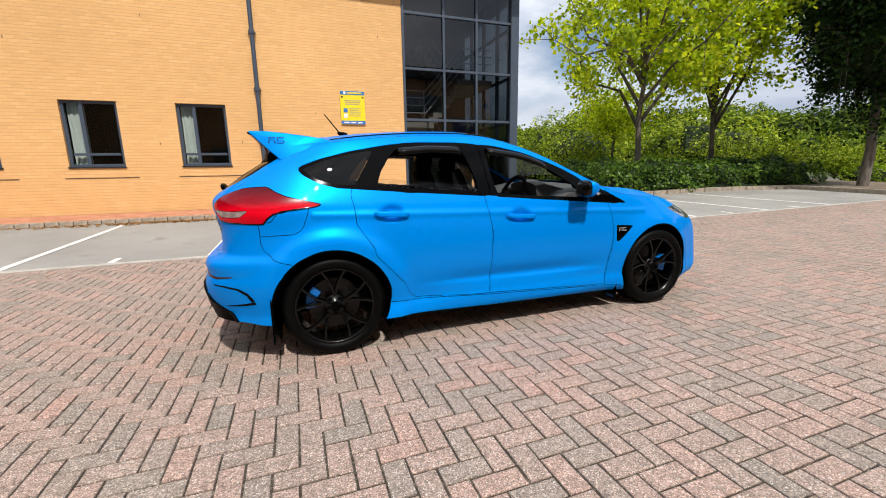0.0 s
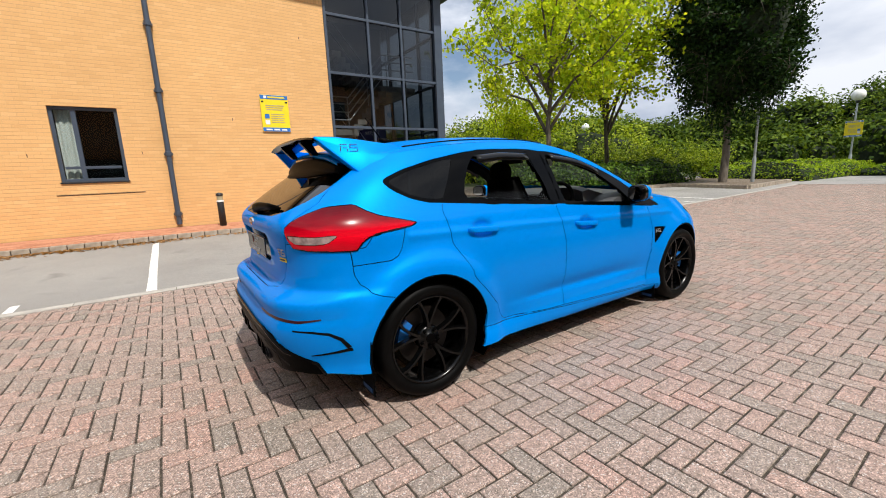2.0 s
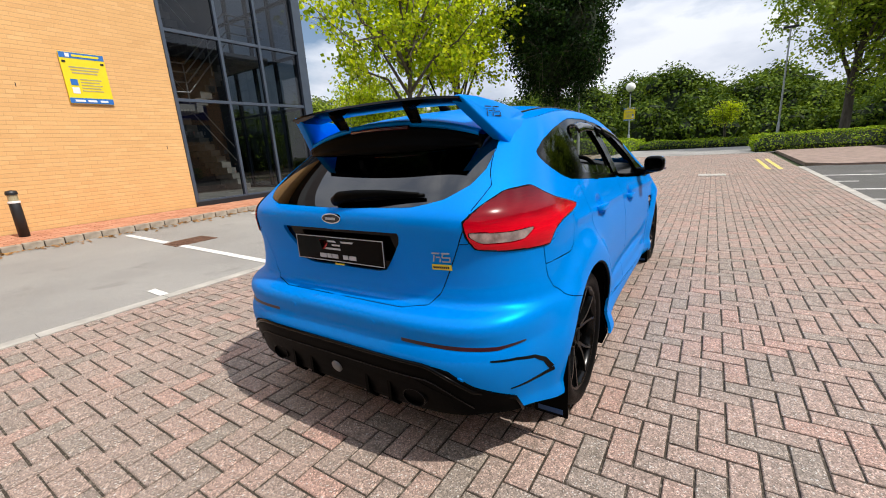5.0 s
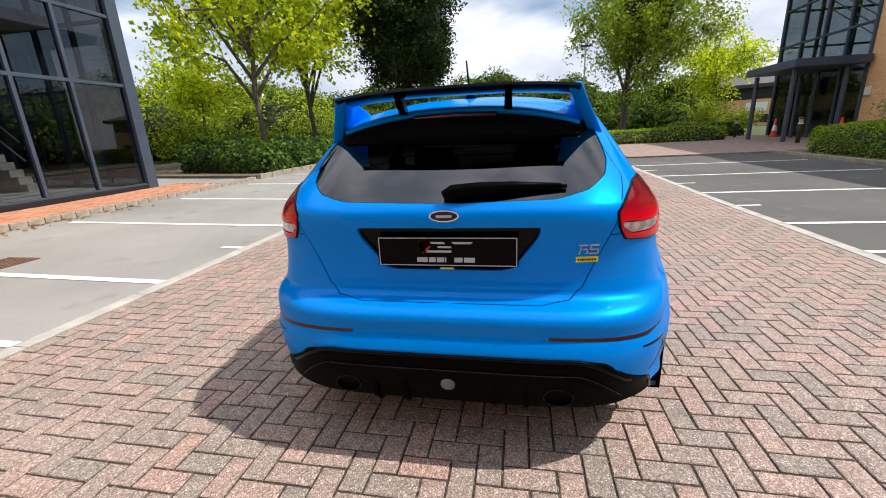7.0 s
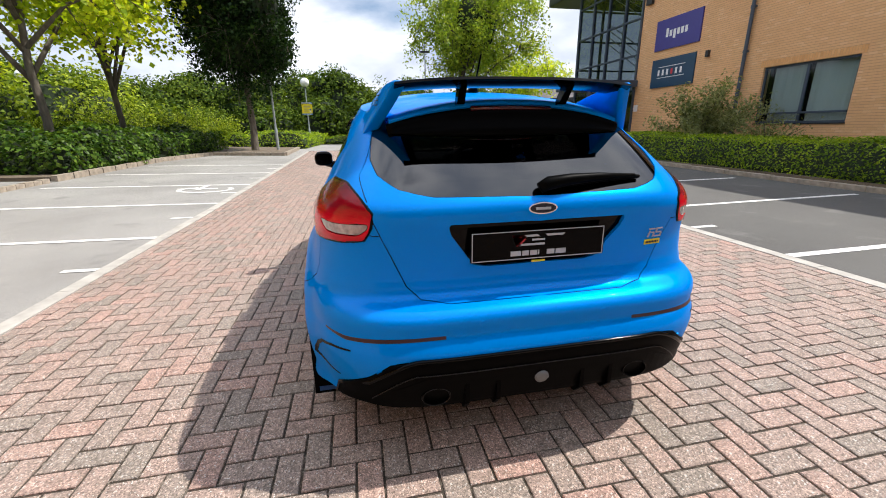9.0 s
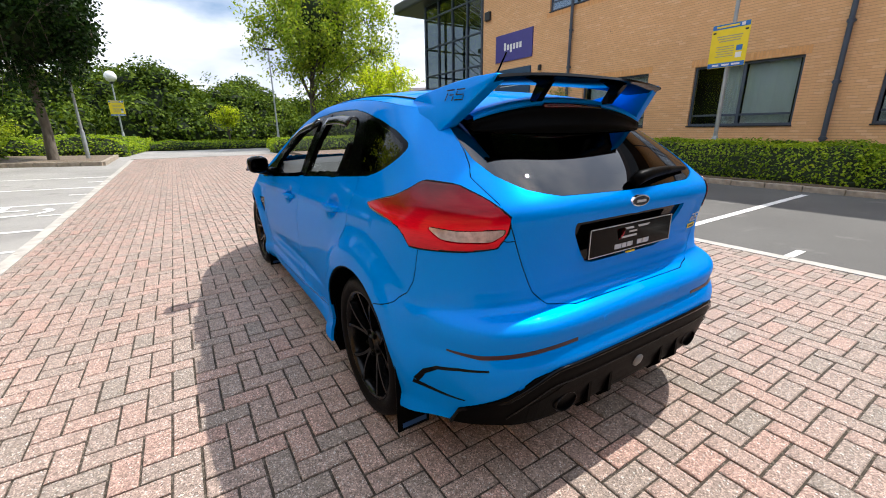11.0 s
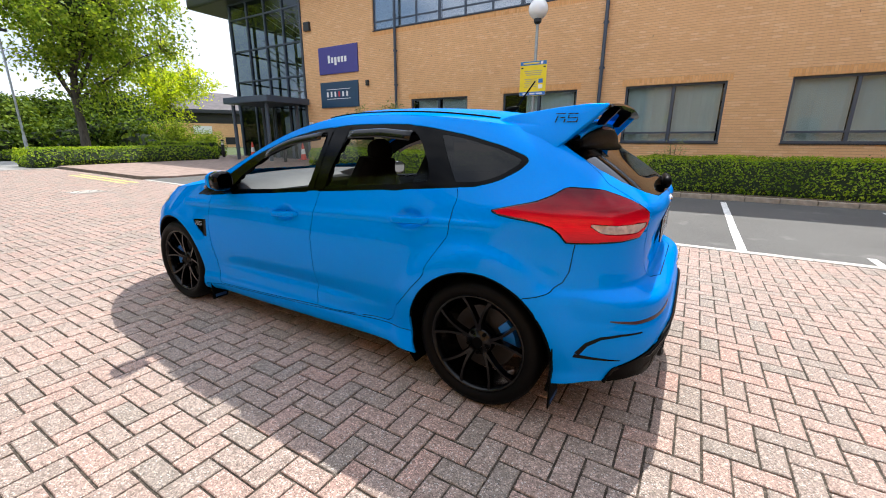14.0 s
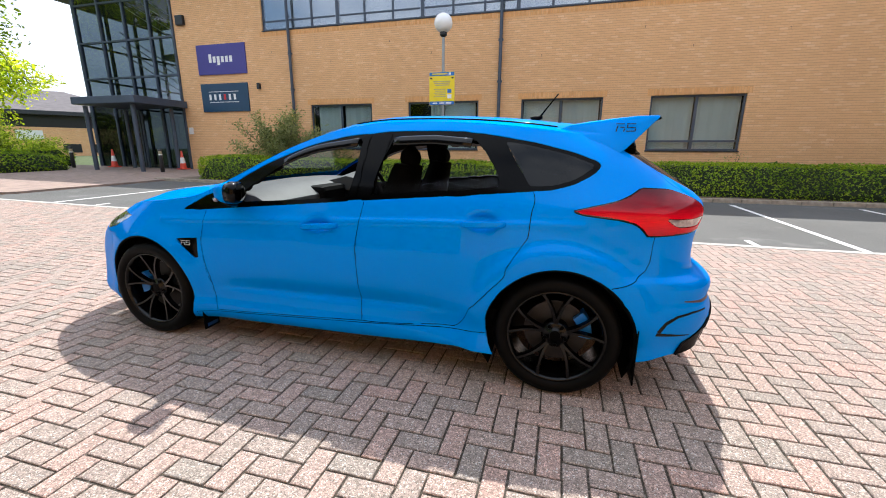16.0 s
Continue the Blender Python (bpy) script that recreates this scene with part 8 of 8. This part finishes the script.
tagged(obj("planting_bed_south", slab([(-13, -13.1), (13.2, -13.1), (13.2, KERB_S - 0.14), (-13, KERB_S - 0.14)], -0.05, 0.08, terrain), M["soil"]), "bed of dark soil under the hedge", "planting bed", "", "structure")
# leaves blown against the kerb
RNG = np.random.default_rng(77)
n = 900
lx = np.concatenate([RNG.normal(-2.7, 1.1, n // 2), RNG.uniform(-9, 5, n - n // 2)])
ly = KERB_N - np.abs(RNG.normal(0, 0.17, n)) - 0.01
tagged(leaf_mesh("fallen_leaves", np.array([(a, b, terrain(a, b) + 0.012) for a, b in zip(lx, ly)]), 0.085, M["leaf_dry"], None, 0.0, "", np.tile([0, 0, 3.0], (n, 1))), "dry brown leaves blown against the kerb", "leaves", "", "stuff")

# ---------------------------------------------------------------- paving blocks
def block_shape(l, w, cham=0.005, drop=0.006, skirt=0.03):
    """Top, chamfer and skirt of a block whose top lies at z = 0, centred."""
    a, b = l / 2, w / 2
    rings = [[(-a + cham, -b + cham, 0), (a - cham, -b + cham, 0), (a - cham, b - cham, 0), (-a + cham, b - cham, 0)],
             [(-a, -b, -drop), (a, -b, -drop), (a, b, -drop), (-a, b, -drop)],
             [(-a, -b, -skirt), (a, -b, -skirt), (a, b, -skirt), (-a, b, -skirt)]]
    vs = [p for r in rings for p in r]
    fs = [(0, 1, 2, 3)]
    for k in range(2):
        for i in range(4):
            j = (i + 1) % 4
            fs.append((4 * (k + 1) + i, 4 * (k + 1) + j, 4 * k + j, 4 * k + i))
    return np.array(vs), fs


def herringbone():
    U, J = 0.1019, 0.0096
    OX, OY = 0.66 - 5 * U, 1.935 - 19 * U  # where the pattern lies
    rnd = random.Random(5)
    pav = thing("block_paving", "weathered pink and grey concrete blocks laid in herringbone", "paving", kind="structure")
    sh, fh = block_shape(2 * U - J, U - J, 0.0035, 0.003)
    sv = sh[:, [1, 0, 2]] * [1, 1, 1]
    sv = np.array([(v[1], v[0], v[2]) for v in sh])
    fv = [f[::-1] for f in fh]
    me_h = bpy.data.meshes.new("paving_block")
    me_h.from_pydata([tuple(v) for v in sh], [], fh)
    me_v = bpy.data.meshes.new("paving_block")
    me_v.from_pydata([tuple(v) for v in sv], [], fv)
    for m in (me_h, me_v):
        m.materials.append(M["paver_one"])
    x0, x1, y0, y1 = -16.0, 20.4, EDGE_S + 0.004, EDGE_N - 0.004
    vs, fs, count = [], [], 0
    nx0, nx1, ny0, ny1 = int(x0 / U) - 2, int(x1 / U) + 2, int(y0 / U) - 3, int(y1 / U) + 3
    for cy in range(ny0, ny1):
        for cx in range(nx0, nx1):
            c = (cx + cy) % 4
            if c == 0:
                px, py, flat = OX + (cx + 1) * U, OY + (cy + 0.5) * U, True
            elif c == 2:
                px, py, flat = OX + (cx + 0.5) * U, OY + (cy + 1) * U, False
            else:
                continue
            hx, hy = (U, U / 2) if flat else (U / 2, U)
            if px - hx < x0 or px + hx > x1 or py + hy < y0 or py - hy > y1:
                continue
            dz = rnd.uniform(-0.0014, 0.0012)
            rx, ry, rz = rnd.uniform(-0.008, 0.008), rnd.uniform(-0.008, 0.008), rnd.uniform(-0.006, 0.006)
            ox, oy = rnd.uniform(-0.0012, 0.0012), rnd.uniform(-0.0012, 0.0012)
            cut = py - hy < y0 or py + hy > y1
            near = -3.05 < px < -0.85 and -1.35 < py < 1.35 and not cut
            if near and count < 300:
                o = new("paving_block", me_h if flat else me_v)
                o.parent = pav
                o.location = (px + ox, py + oy, terrain(px, py) + dz)
                o.rotation_euler = (rx, ry, rz)
                count += 1
                continue
            s = (sh if flat else sv).copy()
            s[:, 2] += s[:, 0] * ry + s[:, 1] * rx + dz
            s[:, 0], s[:, 1] = s[:, 0] - s[:, 1] * rz, s[:, 1] + s[:, 0] * rz
            s = s + [px + ox, py + oy, terrain(px, py)]
            if cut:
                s[:, 1] = np.clip(s[:, 1], y0, y1)
                if s[:, 1].max() - s[:, 1].min() < 0.012:
                    continue
            b = len(vs)
            vs.extend(map(tuple, s))
            fs.extend([tuple(i + b for i in f) for f in (fh if flat else fv)])
    tagged(from_arrays("paving_blocks", vs, fs, M["paver_rest"], pav), kind="stuff")


herringbone()


def pavement_blocks():
    """Red-brown stretcher blocks on the pavement below the north wall."""
    rnd = random.Random(9)
    s0, f0 = block_shape(0.196, 0.096, 0.004, 0.005, 0.02)
    vs, fs = [], []
    row, y = 0, KERB_N + 0.19
    while y < NW - 0.05:
        x = -10 + (0.1 if row % 2 else 0)
        while x < 7.6:
            s = s0 + [x, y, 0]
            s[:, 2] += np.array([terrain(p[0], p[1]) for p in s]) + 0.100 + rnd.uniform(-0.003, 0.003)
            b = len(vs)
            vs.extend(map(tuple, s))
            fs.extend([tuple(i + b for i in f) for f in f0])
            x += 0.2
        y += 0.1
        row += 1
    o = from_arrays("pavement_blocks", vs, fs, M["paver_red"])
    tagged(o, "red-brown brick blocks of the pavement below the wall", "pavement", "", "stuff")


def red_paver():
    a = Mat("red_brown_paver")
    c = a.ramp(a.random(True), (0.0, (0.40, 0.165, 0.09)), (0.5, (0.48, 0.215, 0.12)), (1.0, (0.55, 0.27, 0.165)))
    c = a.mix(0.6, c, a.ramp(a.noise(30, 4), (0.3, (0.7, 0.7, 0.7)), (0.7, (1.15, 1.15, 1.15))), "MULTIPLY")
    a.color(c).set(Roughness=0.9)
    return a.m


M["paver_red"] = red_paver()
pavement_blocks()
